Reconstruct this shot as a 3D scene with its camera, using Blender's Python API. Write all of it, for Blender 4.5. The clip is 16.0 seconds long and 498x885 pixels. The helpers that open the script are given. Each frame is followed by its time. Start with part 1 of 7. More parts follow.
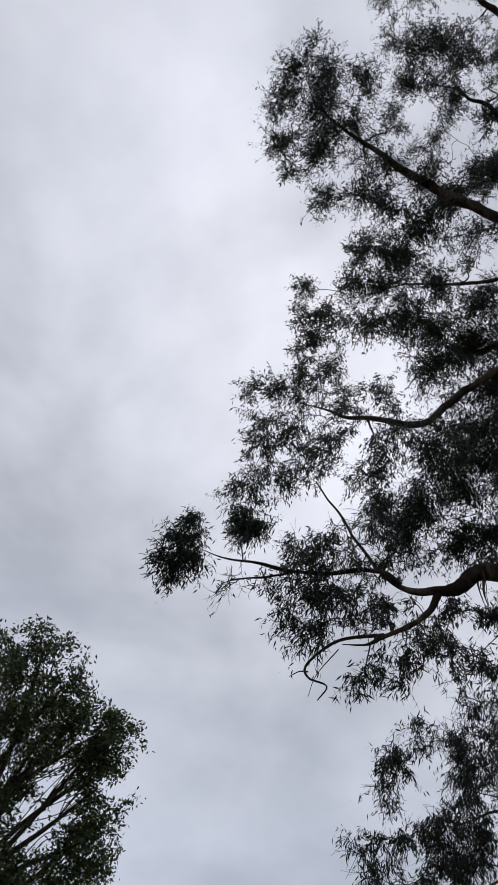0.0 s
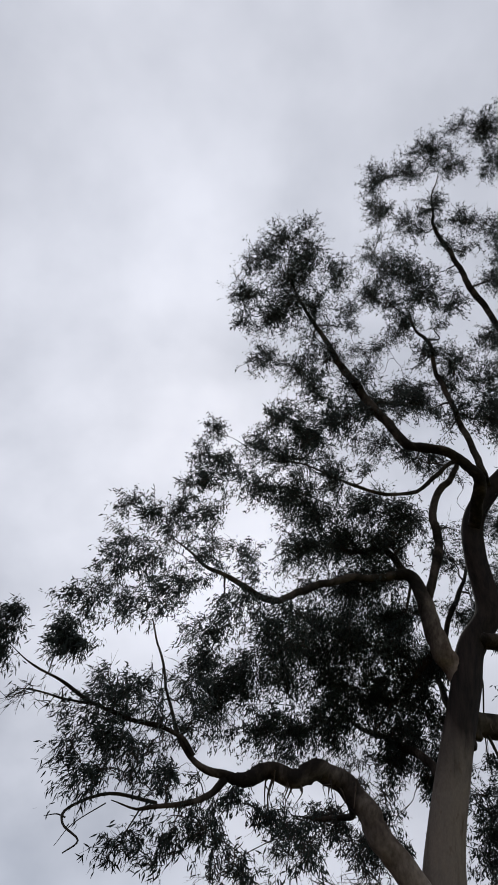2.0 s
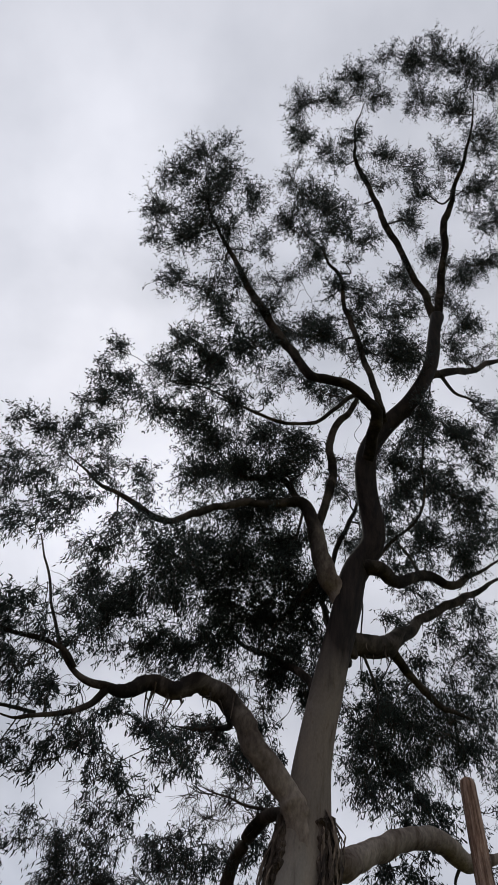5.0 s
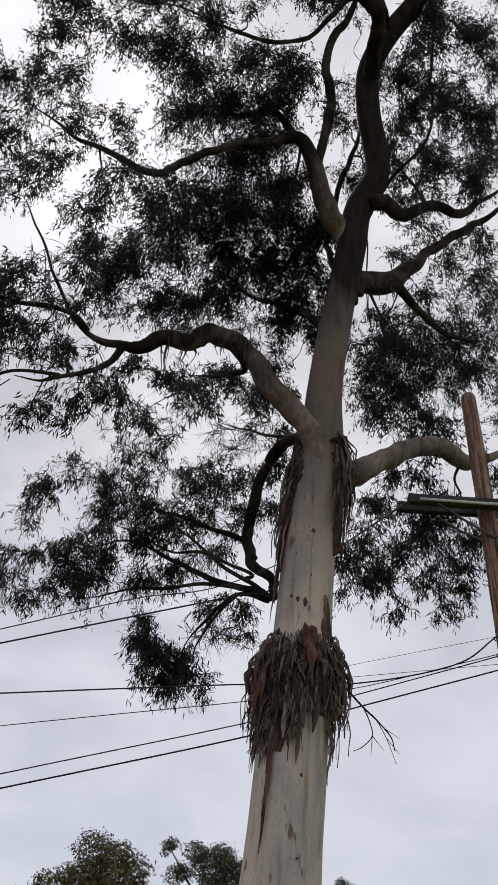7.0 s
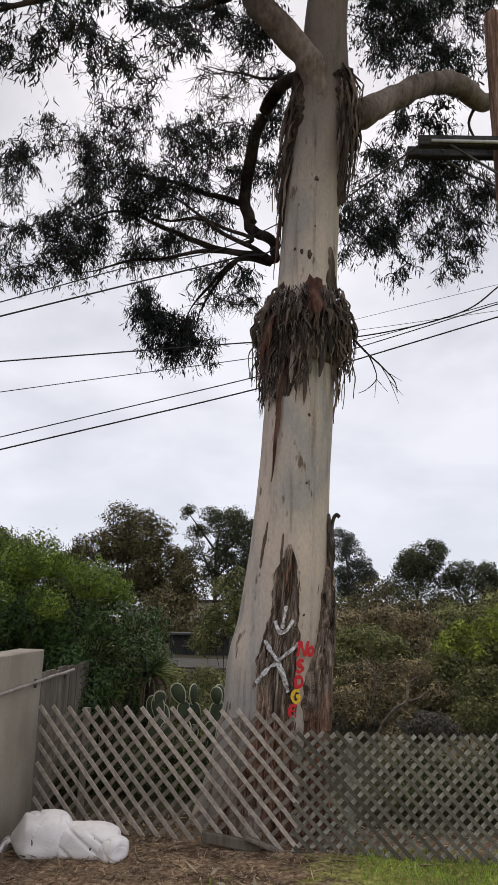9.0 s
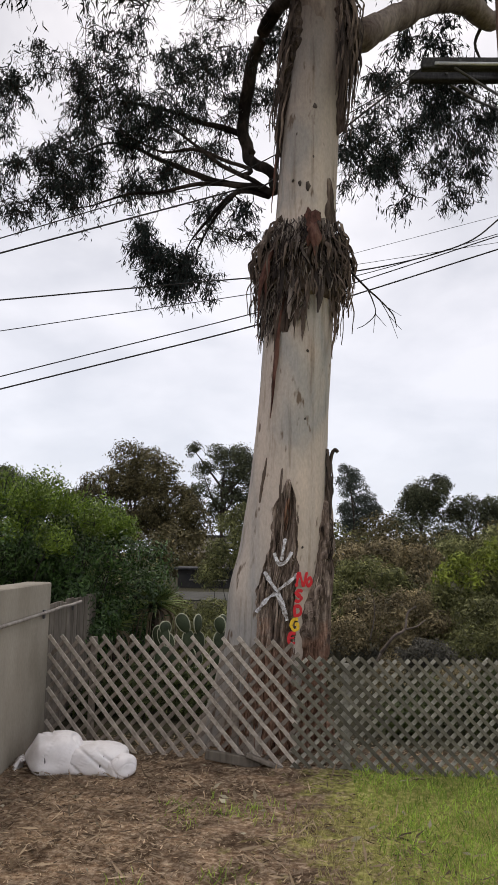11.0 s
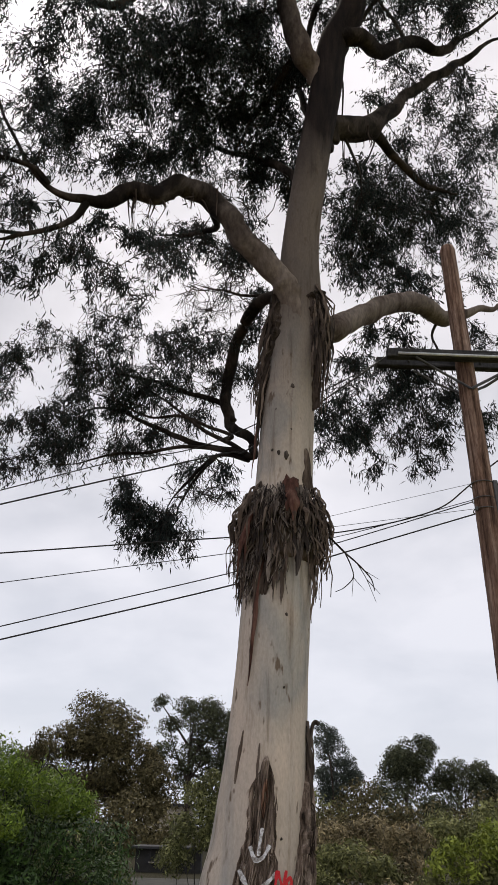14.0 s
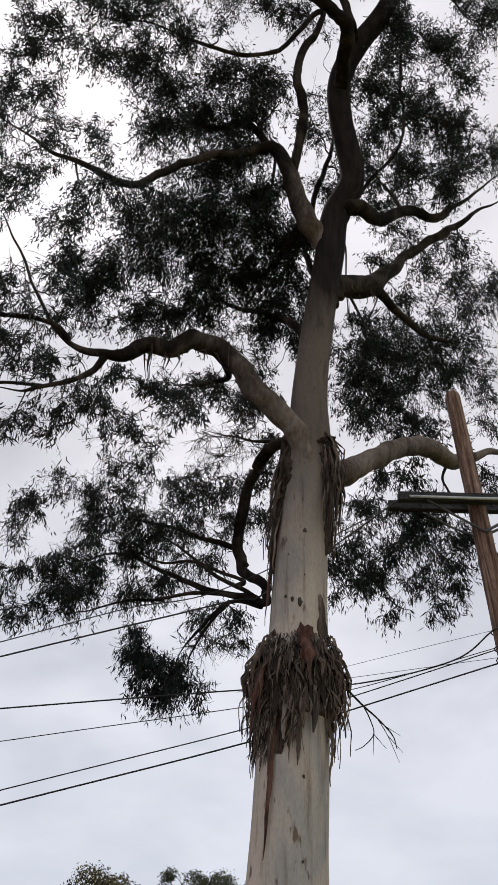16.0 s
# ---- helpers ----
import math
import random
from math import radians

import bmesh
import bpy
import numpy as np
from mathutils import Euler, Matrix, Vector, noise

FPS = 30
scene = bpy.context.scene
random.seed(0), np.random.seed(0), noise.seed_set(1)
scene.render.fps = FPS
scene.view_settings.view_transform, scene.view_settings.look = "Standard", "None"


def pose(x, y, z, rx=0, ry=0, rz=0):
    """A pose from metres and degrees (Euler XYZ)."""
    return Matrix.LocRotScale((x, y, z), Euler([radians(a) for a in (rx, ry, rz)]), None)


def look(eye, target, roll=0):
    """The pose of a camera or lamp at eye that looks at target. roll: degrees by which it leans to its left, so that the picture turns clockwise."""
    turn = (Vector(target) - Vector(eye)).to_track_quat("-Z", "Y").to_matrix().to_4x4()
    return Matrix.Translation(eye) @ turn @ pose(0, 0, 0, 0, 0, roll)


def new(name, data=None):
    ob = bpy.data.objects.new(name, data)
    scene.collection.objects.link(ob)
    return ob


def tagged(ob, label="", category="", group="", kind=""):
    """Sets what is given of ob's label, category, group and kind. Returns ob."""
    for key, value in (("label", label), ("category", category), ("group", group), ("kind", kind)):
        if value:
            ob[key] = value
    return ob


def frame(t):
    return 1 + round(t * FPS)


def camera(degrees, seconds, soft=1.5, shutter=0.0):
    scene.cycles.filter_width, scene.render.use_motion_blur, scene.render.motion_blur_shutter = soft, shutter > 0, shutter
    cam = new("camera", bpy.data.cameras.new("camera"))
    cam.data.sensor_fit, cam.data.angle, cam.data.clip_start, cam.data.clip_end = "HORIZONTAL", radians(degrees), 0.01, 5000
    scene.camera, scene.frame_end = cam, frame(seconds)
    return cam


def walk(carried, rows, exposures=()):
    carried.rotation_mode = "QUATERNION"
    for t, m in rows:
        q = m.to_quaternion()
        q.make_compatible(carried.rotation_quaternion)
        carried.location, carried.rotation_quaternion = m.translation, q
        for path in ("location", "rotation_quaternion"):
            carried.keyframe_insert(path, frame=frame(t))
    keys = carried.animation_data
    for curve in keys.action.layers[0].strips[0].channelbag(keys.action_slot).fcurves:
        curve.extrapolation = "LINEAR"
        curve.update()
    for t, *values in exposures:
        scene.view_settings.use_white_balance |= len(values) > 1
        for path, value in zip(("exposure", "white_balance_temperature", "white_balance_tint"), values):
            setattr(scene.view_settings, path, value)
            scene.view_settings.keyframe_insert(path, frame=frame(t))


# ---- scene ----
cam = camera(38.04, 16.0, soft=1.4)
WALK = [
    (0, pose(-0.179, -0.296, 1.760, 144.37, -10.34, 25.35)),
    (0.5, pose(-0.166, -0.375, 1.794, 147.15, -12.26, 21.58)),
    (1, pose(-0.220, -0.495, 1.814, 150.40, -13.41, 15.52)),
    (1.5, pose(-0.217, -0.523, 1.825, 154.39, -13.50, 8.44)),
    (2, pose(-0.189, -0.554, 1.832, 158.88, -12.44, 0.66)),
    (2.5, pose(-0.171, -0.603, 1.811, 163.43, -10.41, -5.89)),
    (3, pose(-0.156, -0.622, 1.796, 166.49, -8.21, -9.85)),
    (3.2, pose(-0.157, -0.618, 1.787, 167.17, -7.54, -10.79)),
    (3.733, pose(-0.133, -0.555, 1.818, 166.77, -6.78, -11.29)),
    (4.267, pose(-0.109, -0.492, 1.850, 163.28, -6.92, -9.60)),
    (4.767, pose(-0.085, -0.428, 1.881, 157.51, -7.22, -6.78)),
    (5.3, pose(-0.062, -0.365, 1.912, 150.28, -7.01, -3.97)),
    (5.5, pose(-0.057, -0.353, 1.914, 147.36, -6.80, -3.07)),
    (6, pose(-0.060, -0.321, 1.910, 140.47, -5.89, -1.59)),
    (6.5, pose(-0.049, -0.309, 1.908, 133.82, -4.85, -0.84)),
    (7, pose(-0.029, -0.250, 1.887, 127.40, -3.96, -0.73)),
    (7.5, pose(-0.027, -0.012, 1.770, 121.82, -3.24, -0.92)),
    (8, pose(-0.020, 0.044, 1.724, 115.24, -2.58, -0.72)),
    (8.5, pose(-0.052, 0.060, 1.669, 108.99, -1.85, -0.28)),
    (9, pose(-0.073, 0.068, 1.619, 103.64, -1.26, 0.30)),
    (9.2, pose(-0.128, 0.094, 1.610, 101.76, -1.39, -0.25)),
    (9.733, pose(-0.096, 0.070, 1.608, 98.72, -1.44, -0.40)),
    (10.27, pose(-0.064, 0.047, 1.605, 97.48, -1.14, 0.49)),
    (10.77, pose(-0.032, 0.023, 1.603, 97.93, -0.82, 1.04)),
    (11.3, pose(0.000, 0.000, 1.600, 100.00, -0.84, -0.15)),
    (11.5, pose(-0.073, -0.008, 1.642, 101.08, -0.94, -1.11)),
    (12, pose(-0.076, -0.024, 1.668, 104.88, -0.84, -1.51)),
    (12.5, pose(-0.069, -0.032, 1.692, 108.68, -0.83, -1.42)),
    (13, pose(-0.064, -0.044, 1.708, 112.26, -0.90, -1.32)),
    (13.5, pose(-0.068, -0.058, 1.721, 115.41, -1.15, -1.37)),
    (14, pose(-0.059, -0.054, 1.738, 117.90, -1.32, -1.44)),
    (14.5, pose(-0.051, -0.048, 1.756, 120.10, -1.39, -1.42)),
    (15, pose(-0.058, -0.055, 1.772, 122.54, -1.32, -1.17)),
    (15.5, pose(-0.073, -0.092, 1.749, 125.67, -1.40, -0.84)),
    (16, pose(-0.061, -0.077, 1.753, 129.13, -1.45, -0.40)),
]
walk(cam, WALK, exposures=[(0.0, -0.13, 6500, 9), (3.2, -0.13, 6520, 9), (5.3, -0.12, 6650, 9), (7.0, 0.08, 7000, 10), (9.0, 0.40, 7200, 12), (11.5, 0.48, 7250, 12), (12.6, 0.41, 7200, 12), (14.5, 0.31, 7250, 12), (16.0, 0.23, 7050, 11)])

# ---- daylight: overcast sky with a hidden sun, front left and high ----
SUN_AZ, SUN_EL = radians(-34), radians(64)
SUN_DIR = Vector((math.sin(SUN_AZ) * math.cos(SUN_EL), math.cos(SUN_AZ) * math.cos(SUN_EL), math.sin(SUN_EL)))


def build_world():
    w = bpy.data.worlds.new("overcast_sky")
    scene.world = w
    w.use_nodes = True
    nt = w.node_tree
    nt.nodes.clear()
    n, ln = nt.nodes.new, nt.links.new
    out, bg = n("ShaderNodeOutputWorld"), n("ShaderNodeBackground")
    tc = n("ShaderNodeTexCoord")
    sky = n("ShaderNodeTexSky")
    sky.sky_type, sky.sun_disc = "NISHITA", False
    sky.sun_elevation, sky.sun_rotation = SUN_EL, SUN_AZ
    dim = n("ShaderNodeVectorMath")
    dim.operation = "SCALE"
    dim.inputs["Scale"].default_value = 0.12
    ln(sky.outputs["Color"], dim.inputs[0])
    # cloud layer, seen on a flat ceiling above the place
    sep = n("ShaderNodeSeparateXYZ")
    ln(tc.outputs["Generated"], sep.inputs[0])
    lift = n("ShaderNodeMath")
    lift.operation = "ADD"
    lift.inputs[1].default_value = 0.35
    ab = n("ShaderNodeMath")
    ab.operation = "ABSOLUTE"
    ln(sep.outputs["Z"], ab.inputs[0])
    ln(ab.outputs[0], lift.inputs[0])
    div = n("ShaderNodeVectorMath")
    div.operation = "DIVIDE"
    ln(tc.outputs["Generated"], div.inputs[0])
    ln(lift.outputs[0], div.inputs[1])
    big, small = n("ShaderNodeTexNoise"), n("ShaderNodeTexNoise")
    big.inputs["Scale"].default_value, big.inputs["Detail"].default_value, big.inputs["Roughness"].default_value = 2.6, 5.0, 0.45
    big.inputs["Distortion"].default_value = 0.4
    small.inputs["Scale"].default_value, small.inputs["Detail"].default_value = 9.0, 4.0
    ln(div.outputs[0], big.inputs["Vector"])
    ln(div.outputs[0], small.inputs["Vector"])
    mixn = n("ShaderNodeMix")
    mixn.inputs[0].default_value = 0.22
    ln(big.outputs["Fac"], mixn.inputs[2])
    ln(small.outputs["Fac"], mixn.inputs[3])
    ramp = n("ShaderNodeValToRGB")
    ramp.color_ramp.elements[0].position, ramp.color_ramp.elements[0].color = 0.38, (0.42, 0.44, 0.505, 1)
    ramp.color_ramp.elements[1].position, ramp.color_ramp.elements[1].color = 0.62, (0.68, 0.695, 0.775, 1)
    ln(mixn.outputs[0], ramp.inputs[0])
    # brighter round the hidden sun
    dot = n("ShaderNodeVectorMath")
    dot.operation = "DOT_PRODUCT"
    dot.inputs[1].default_value = SUN_DIR
    ln(tc.outputs["Generated"], dot.inputs[0])
    glow = n("ShaderNodeMapRange")
    glow.interpolation_type = "SMOOTHSTEP"
    glow.inputs["From Min"].default_value, glow.inputs["From Max"].default_value = 0.86, 1.0
    glow.inputs["To Min"].default_value, glow.inputs["To Max"].default_value = 1.0, 1.26
    ln(dot.outputs["Value"], glow.inputs["Value"])
    # thinner, paler cloud low down
    low = n("ShaderNodeMapRange")
    low.inputs["From Min"].default_value, low.inputs["From Max"].default_value = 0.0, 0.75
    low.inputs["To Min"].default_value, low.inputs["To Max"].default_value = 1.03, 1.14
    ln(sep.outputs["Z"], low.inputs["Value"])
    mul = n("ShaderNodeMath")
    mul.operation = "MULTIPLY"
    ln(glow.outputs[0], mul.inputs[0])
    ln(low.outputs[0], mul.inputs[1])
    # unseen sky behind the camera, raised to brighten the trunk's front
    back = n("ShaderNodeMapRange")
    back.interpolation_type = "SMOOTHSTEP"
    back.inputs["From Min"].default_value, back.inputs["From Max"].default_value = 0.15, -0.9
    back.inputs["To Min"].default_value, back.inputs["To Max"].default_value = 1.0, 1.15
    ln(sep.outputs["Y"], back.inputs["Value"])
    mul2 = n("ShaderNodeMath")
    mul2.operation = "MULTIPLY"
    ln(mul.outputs[0], mul2.inputs[0])
    ln(back.outputs[0], mul2.inputs[1])
    cloud = n("ShaderNodeVectorMath")
    cloud.operation = "SCALE"
    # the cloud thins to an even pale veil towards the horizon
    veil = n("ShaderNodeMapRange")
    veil.inputs["From Min"].default_value, veil.inputs["From Max"].default_value = 0.0, 0.65
    veil.inputs["To Min"].default_value, veil.inputs["To Max"].default_value = 0.9, 0.0
    ln(sep.outputs["Z"], veil.inputs["Value"])
    even = n("ShaderNodeMix")
    even.data_type = "RGBA"
    even.inputs[7].default_value = (0.54, 0.608, 0.748, 1)
    ln(veil.outputs[0], even.inputs[0])
    ln(ramp.outputs["Color"], even.inputs[6])
    ln(even.outputs[2], cloud.inputs[0])
    ln(mul2.outputs[0], cloud.inputs["Scale"])
    fin = n("ShaderNodeMix")
    fin.data_type = "RGBA"
    fin.inputs[0].default_value = 0.93
    ln(dim.outputs[0], fin.inputs[6])
    ln(cloud.outputs[0], fin.inputs[7])
    ln(fin.outputs[2], bg.inputs["Color"])
    bg.inputs["Strength"].default_value = 1.0
    ln(bg.outputs[0], out.inputs[0])


build_world()
sun = new("sun", bpy.data.lights.new("sun", "SUN"))
sun.data.energy, sun.data.angle, sun.data.color = 0.9, radians(14), (1.0, 0.96, 0.9)
sun.matrix_world = look(SUN_DIR * 60, (0, 0, 0))


# ---- materials ----
def material(name, rough=0.8, spec=0.3):
    m = bpy.data.materials.new(name)
    m.use_nodes = True
    b = m.node_tree.nodes["Principled BSDF"]
    b.inputs["Roughness"].default_value = rough
    b.inputs["Specular IOR Level"].default_value = spec
    return m, m.node_tree, b


def noise_node(nt, scale, detail=4.0, stretch=(1, 1, 1), rough=0.55, distort=0.0, coord="Object"):
    tc, mp, nz = nt.nodes.new("ShaderNodeTexCoord"), nt.nodes.new("ShaderNodeMapping"), nt.nodes.new("ShaderNodeTexNoise")
    mp.inputs["Scale"].default_value = stretch
    nz.inputs["Scale"].default_value, nz.inputs["Detail"].default_value = scale, detail
    nz.inputs["Roughness"].default_value, nz.inputs["Distortion"].default_value = rough, distort
    nt.links.new(tc.outputs[coord], mp.inputs["Vector"])
    nt.links.new(mp.outputs[0], nz.inputs["Vector"])
    return nz


def ramp_node(nt, source, stops):
    r = nt.nodes.new("ShaderNodeValToRGB")
    while len(r.color_ramp.elements) < len(stops):
        r.color_ramp.elements.new(0.5)
    for e, (p, c) in zip(r.color_ramp.elements, stops):
        e.position, e.color = p, (*c, 1)
    nt.links.new(source, r.inputs[0])
    return r


def mix_node(nt, fac, a, b, kind="MIX"):
    m = nt.nodes.new("ShaderNodeMix")
    m.data_type, m.blend_type = "RGBA", kind
    for sock, v in ((m.inputs[0], fac), (m.inputs[6], a), (m.inputs[7], b)):
        if isinstance(v, bpy.types.NodeSocket):
            nt.links.new(v, sock)
        elif isinstance(v, (int, float)):
            sock.default_value = v
        else:
            sock.default_value = (*v, 1)
    return m.outputs[2]


def bump(nt, b, source, strength, distance=0.02):
    n = nt.nodes.new("ShaderNodeBump")
    n.inputs["Strength"].default_value, n.inputs["Distance"].default_value = strength, distance
    nt.links.new(source, n.inputs["Height"])
    nt.links.new(n.outputs[0], b.inputs["Normal"])


def simple(name, colours, scale=6.0, stretch=(1, 1, 1), rough=0.8, relief=0.3, distance=0.01, fine=60.0, spec=0.3, speckle=0.2):
    """Two noise scales between the given colours, with fine relief."""
    m, nt, b = material(name, rough, spec)
    a = noise_node(nt, scale, 5, stretch)
    f = noise_node(nt, fine, 3, stretch)
    k = len(colours) - 1
    r = ramp_node(nt, a.outputs["Fac"], [(0.3 + 0.4 * i / k, c) for i, c in enumerate(colours)])
    g = ramp_node(nt, f.outputs["Fac"], [(0.3, (1 - speckle,) * 3), (0.7, (1 + 0.5 * speckle,) * 3)])
    nt.links.new(mix_node(nt, 1.0, r.outputs[0], g.outputs[0], "MULTIPLY"), b.inputs["Base Color"])
    if relief:
        bump(nt, b, f.outputs["Fac"], relief, distance)
    return m


def leafy(name, dark, pale, rough=0.5, through_light=0.25, spec=0.35, clump=(0.75, 1.2, 0.9)):
    m, nt, b = material(name, rough, spec)
    g = nt.nodes.new("ShaderNodeNewGeometry")
    r = ramp_node(nt, g.outputs["Random Per Island"], [(0.0, dark), (0.75, pale), (1.0, tuple(1.35 * c for c in pale))])
    patch = noise_node(nt, clump[2], 3)
    p = ramp_node(nt, patch.outputs["Fac"], [(0.35, (clump[0],) * 3), (0.65, (clump[1],) * 3)])
    col = mix_node(nt, 1.0, r.outputs[0], p.outputs[0], "MULTIPLY")
    nt.links.new(col, b.inputs["Base Color"])
    tr, ms = nt.nodes.new("ShaderNodeBsdfTranslucent"), nt.nodes.new("ShaderNodeMixShader")
    nt.links.new(col, tr.inputs["Color"])
    ms.inputs[0].default_value = through_light
    out = nt.nodes["Material Output"]
    nt.links.new(b.outputs[0], ms.inputs[1])
    nt.links.new(tr.outputs[0], ms.inputs[2])
    nt.links.new(ms.outputs[0], out.inputs[0])
    return m


def smooth_bark():
    """Cream-grey smooth gum bark: long vertical stains, pink and grey plates, small dark scars."""
    m, nt, b = material("smooth_gum_bark", 0.85, 0.1)
    plate = noise_node(nt, 1.7, 4, (1, 1, 0.35), 0.5, 0.6)
    col = ramp_node(nt, plate.outputs["Fac"], [(0.3, (0.54, 0.455, 0.385)), (0.47, (0.46, 0.40, 0.345)), (0.55, (0.34, 0.325, 0.305)), (0.62, (0.41, 0.37, 0.328)), (0.7, (0.52, 0.425, 0.352))])
    streak = noise_node(nt, 11.0, 6, (1, 1, 0.07), 0.65)
    s = ramp_node(nt, streak.outputs["Fac"], [(0.30, (0.55, 0.50, 0.45)), (0.45, (0.97, 0.97, 0.97)), (0.7, (1.1, 1.08, 1.05))])
    c1 = mix_node(nt, 1.0, col.outputs[0], s.outputs[0], "MULTIPLY")
    scar = noise_node(nt, 11.0, 3, (1, 1, 0.35), 0.5)
    k = ramp_node(nt, scar.outputs["Fac"], [(0.64, (0, 0, 0)), (0.70, (1, 1, 1))])
    c2 = mix_node(nt, k.outputs[0], c1, (0.16, 0.12, 0.09))
    # skin turns browner upward from below the fork, the crown's shade painted in
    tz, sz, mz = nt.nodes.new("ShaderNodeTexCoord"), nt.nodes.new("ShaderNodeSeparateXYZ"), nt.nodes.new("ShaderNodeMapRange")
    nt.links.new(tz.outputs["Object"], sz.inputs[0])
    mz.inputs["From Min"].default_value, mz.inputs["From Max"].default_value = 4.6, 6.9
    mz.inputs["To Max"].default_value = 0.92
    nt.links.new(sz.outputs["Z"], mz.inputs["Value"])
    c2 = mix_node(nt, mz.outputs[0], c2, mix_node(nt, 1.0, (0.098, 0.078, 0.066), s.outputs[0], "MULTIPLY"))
    # rough dark bark high on the stem, its near-black colour including crown shade
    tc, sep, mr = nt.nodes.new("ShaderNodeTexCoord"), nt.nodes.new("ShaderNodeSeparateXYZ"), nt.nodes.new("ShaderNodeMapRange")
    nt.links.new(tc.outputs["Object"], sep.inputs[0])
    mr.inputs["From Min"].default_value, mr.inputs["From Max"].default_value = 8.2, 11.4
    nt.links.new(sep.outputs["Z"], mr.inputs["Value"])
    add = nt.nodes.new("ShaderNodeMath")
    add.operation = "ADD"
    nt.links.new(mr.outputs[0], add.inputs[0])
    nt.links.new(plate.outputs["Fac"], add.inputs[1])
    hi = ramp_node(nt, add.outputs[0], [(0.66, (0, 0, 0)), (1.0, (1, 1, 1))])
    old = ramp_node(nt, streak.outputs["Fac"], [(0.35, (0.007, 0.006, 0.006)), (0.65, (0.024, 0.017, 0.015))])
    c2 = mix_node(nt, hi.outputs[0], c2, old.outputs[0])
    fine = noise_node(nt, 55.0, 4, (1, 1, 0.4), 0.6)
    fr = ramp_node(nt, fine.outputs["Fac"], [(0.3, (0.86, 0.86, 0.86)), (0.7, (1.08, 1.08, 1.08))])
    nt.links.new(mix_node(nt, 1.0, c2, fr.outputs[0], "MULTIPLY"), b.inputs["Base Color"])
    bump(nt, b, mix_node(nt, 0.5, streak.outputs["Fac"], fine.outputs["Fac"]), 0.35, 0.012)
    return m


def rough_bark(name, dark, mid, pale, scale=7.0, stretch=(1, 1, 0.16), foot=None):
    m, nt, b = material(name, 0.9, 0.15)
    a = noise_node(nt, scale, 6, stretch, 0.65, 0.5)
    col = ramp_node(nt, a.outputs["Fac"], [(0.32, dark), (0.5, mid), (0.68, pale)])
    skin = col.outputs[0]
    if foot:
        # newer, warmer bark low on the trunk, with an uneven upper limit
        tc, sep, big = nt.nodes.new("ShaderNodeTexCoord"), nt.nodes.new("ShaderNodeSeparateXYZ"), noise_node(nt, 6.0, 4)
        nt.links.new(tc.outputs["Object"], sep.inputs[0])
        add = nt.nodes.new("ShaderNodeMath")
        add.operation = "SUBTRACT"
        nt.links.new(big.outputs["Fac"], add.inputs[0])
        nt.links.new(sep.outputs["Z"], add.inputs[1])
        mr = nt.nodes.new("ShaderNodeMapRange")
        mr.inputs["From Min"].default_value, mr.inputs["From Max"].default_value = 0.45 - foot[0], 0.65 - foot[0]
        nt.links.new(add.outputs[0], mr.inputs["Value"])
        warm = ramp_node(nt, a.outputs["Fac"], [(0.32, dark), (0.5, foot[1]), (0.68, foot[2])])
        skin = mix_node(nt, mr.outputs[0], skin, warm.outputs[0])
    t = noise_node(nt, 1.6, 3)
    tr = ramp_node(nt, t.outputs["Fac"], [(0.35, (0.75, 0.72, 0.70)), (0.65, (1.15, 1.12, 1.08))])
    f = noise_node(nt, 45.0, 4, (1, 1, 0.3))
    g = ramp_node(nt, f.outputs["Fac"], [(0.3, (0.7, 0.7, 0.7)), (0.7, (1.2, 1.2, 1.2))])
    c = mix_node(nt, 1.0, mix_node(nt, 1.0, skin, tr.outputs[0], "MULTIPLY"), g.outputs[0], "MULTIPLY")
    nt.links.new(c, b.inputs["Base Color"])
    bump(nt, b, mix_node(nt, 0.35, a.outputs["Fac"], f.outputs["Fac"]), 0.8, 0.03)
    return m


def island_wood(name, dark, pale, stretch=(1, 1, 1)):
    """Weathered timber whose pieces differ a little from one another."""
    m, nt, b = material(name, 0.85, 0.2)
    info = nt.nodes.new("ShaderNodeObjectInfo")
    r = ramp_node(nt, info.outputs["Random"], [(0.0, dark), (1.0, pale)])
    grain = noise_node(nt, 30.0, 5, stretch, 0.6)
    g = ramp_node(nt, grain.outputs["Fac"], [(0.3, (0.6, 0.59, 0.57)), (0.55, (1.0, 1.0, 1.0)), (0.75, (1.2, 1.2, 1.18))])
    blot = noise_node(nt, 3.0, 3)
    h = ramp_node(nt, blot.outputs["Fac"], [(0.35, (0.72, 0.72, 0.70)), (0.65, (1.12, 1.12, 1.1))])
    c = mix_node(nt, 1.0, mix_node(nt, 1.0, r.outputs[0], g.outputs[0], "MULTIPLY"), h.outputs[0], "MULTIPLY")
    nt.links.new(c, b.inputs["Base Color"])
    bump(nt, b, grain.outputs["Fac"], 0.5, 0.004)
    return m


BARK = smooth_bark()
BARK_ROUGH = rough_bark("rough_old_bark", (0.018, 0.013, 0.011), (0.17, 0.13, 0.106), (0.46, 0.385, 0.33), 24.0, (1, 1, 0.09), (0.95, (0.27, 0.16, 0.115), (0.45, 0.315, 0.245)))
BARK_INNER = rough_bark("orange_inner_bark", (0.05, 0.03, 0.022), (0.24, 0.135, 0.095), (0.36, 0.235, 0.18), 15.0, (1, 1, 0.1))
BARK_STRIP = rough_bark("peeling_bark", (0.03, 0.023, 0.02), (0.105, 0.08, 0.066), (0.235, 0.19, 0.16), 9.0)
BARK_FLANK = rough_bark("dark_flank_bark", (0.012, 0.01, 0.009), (0.05, 0.038, 0.032), (0.12, 0.095, 0.08), 11.0)
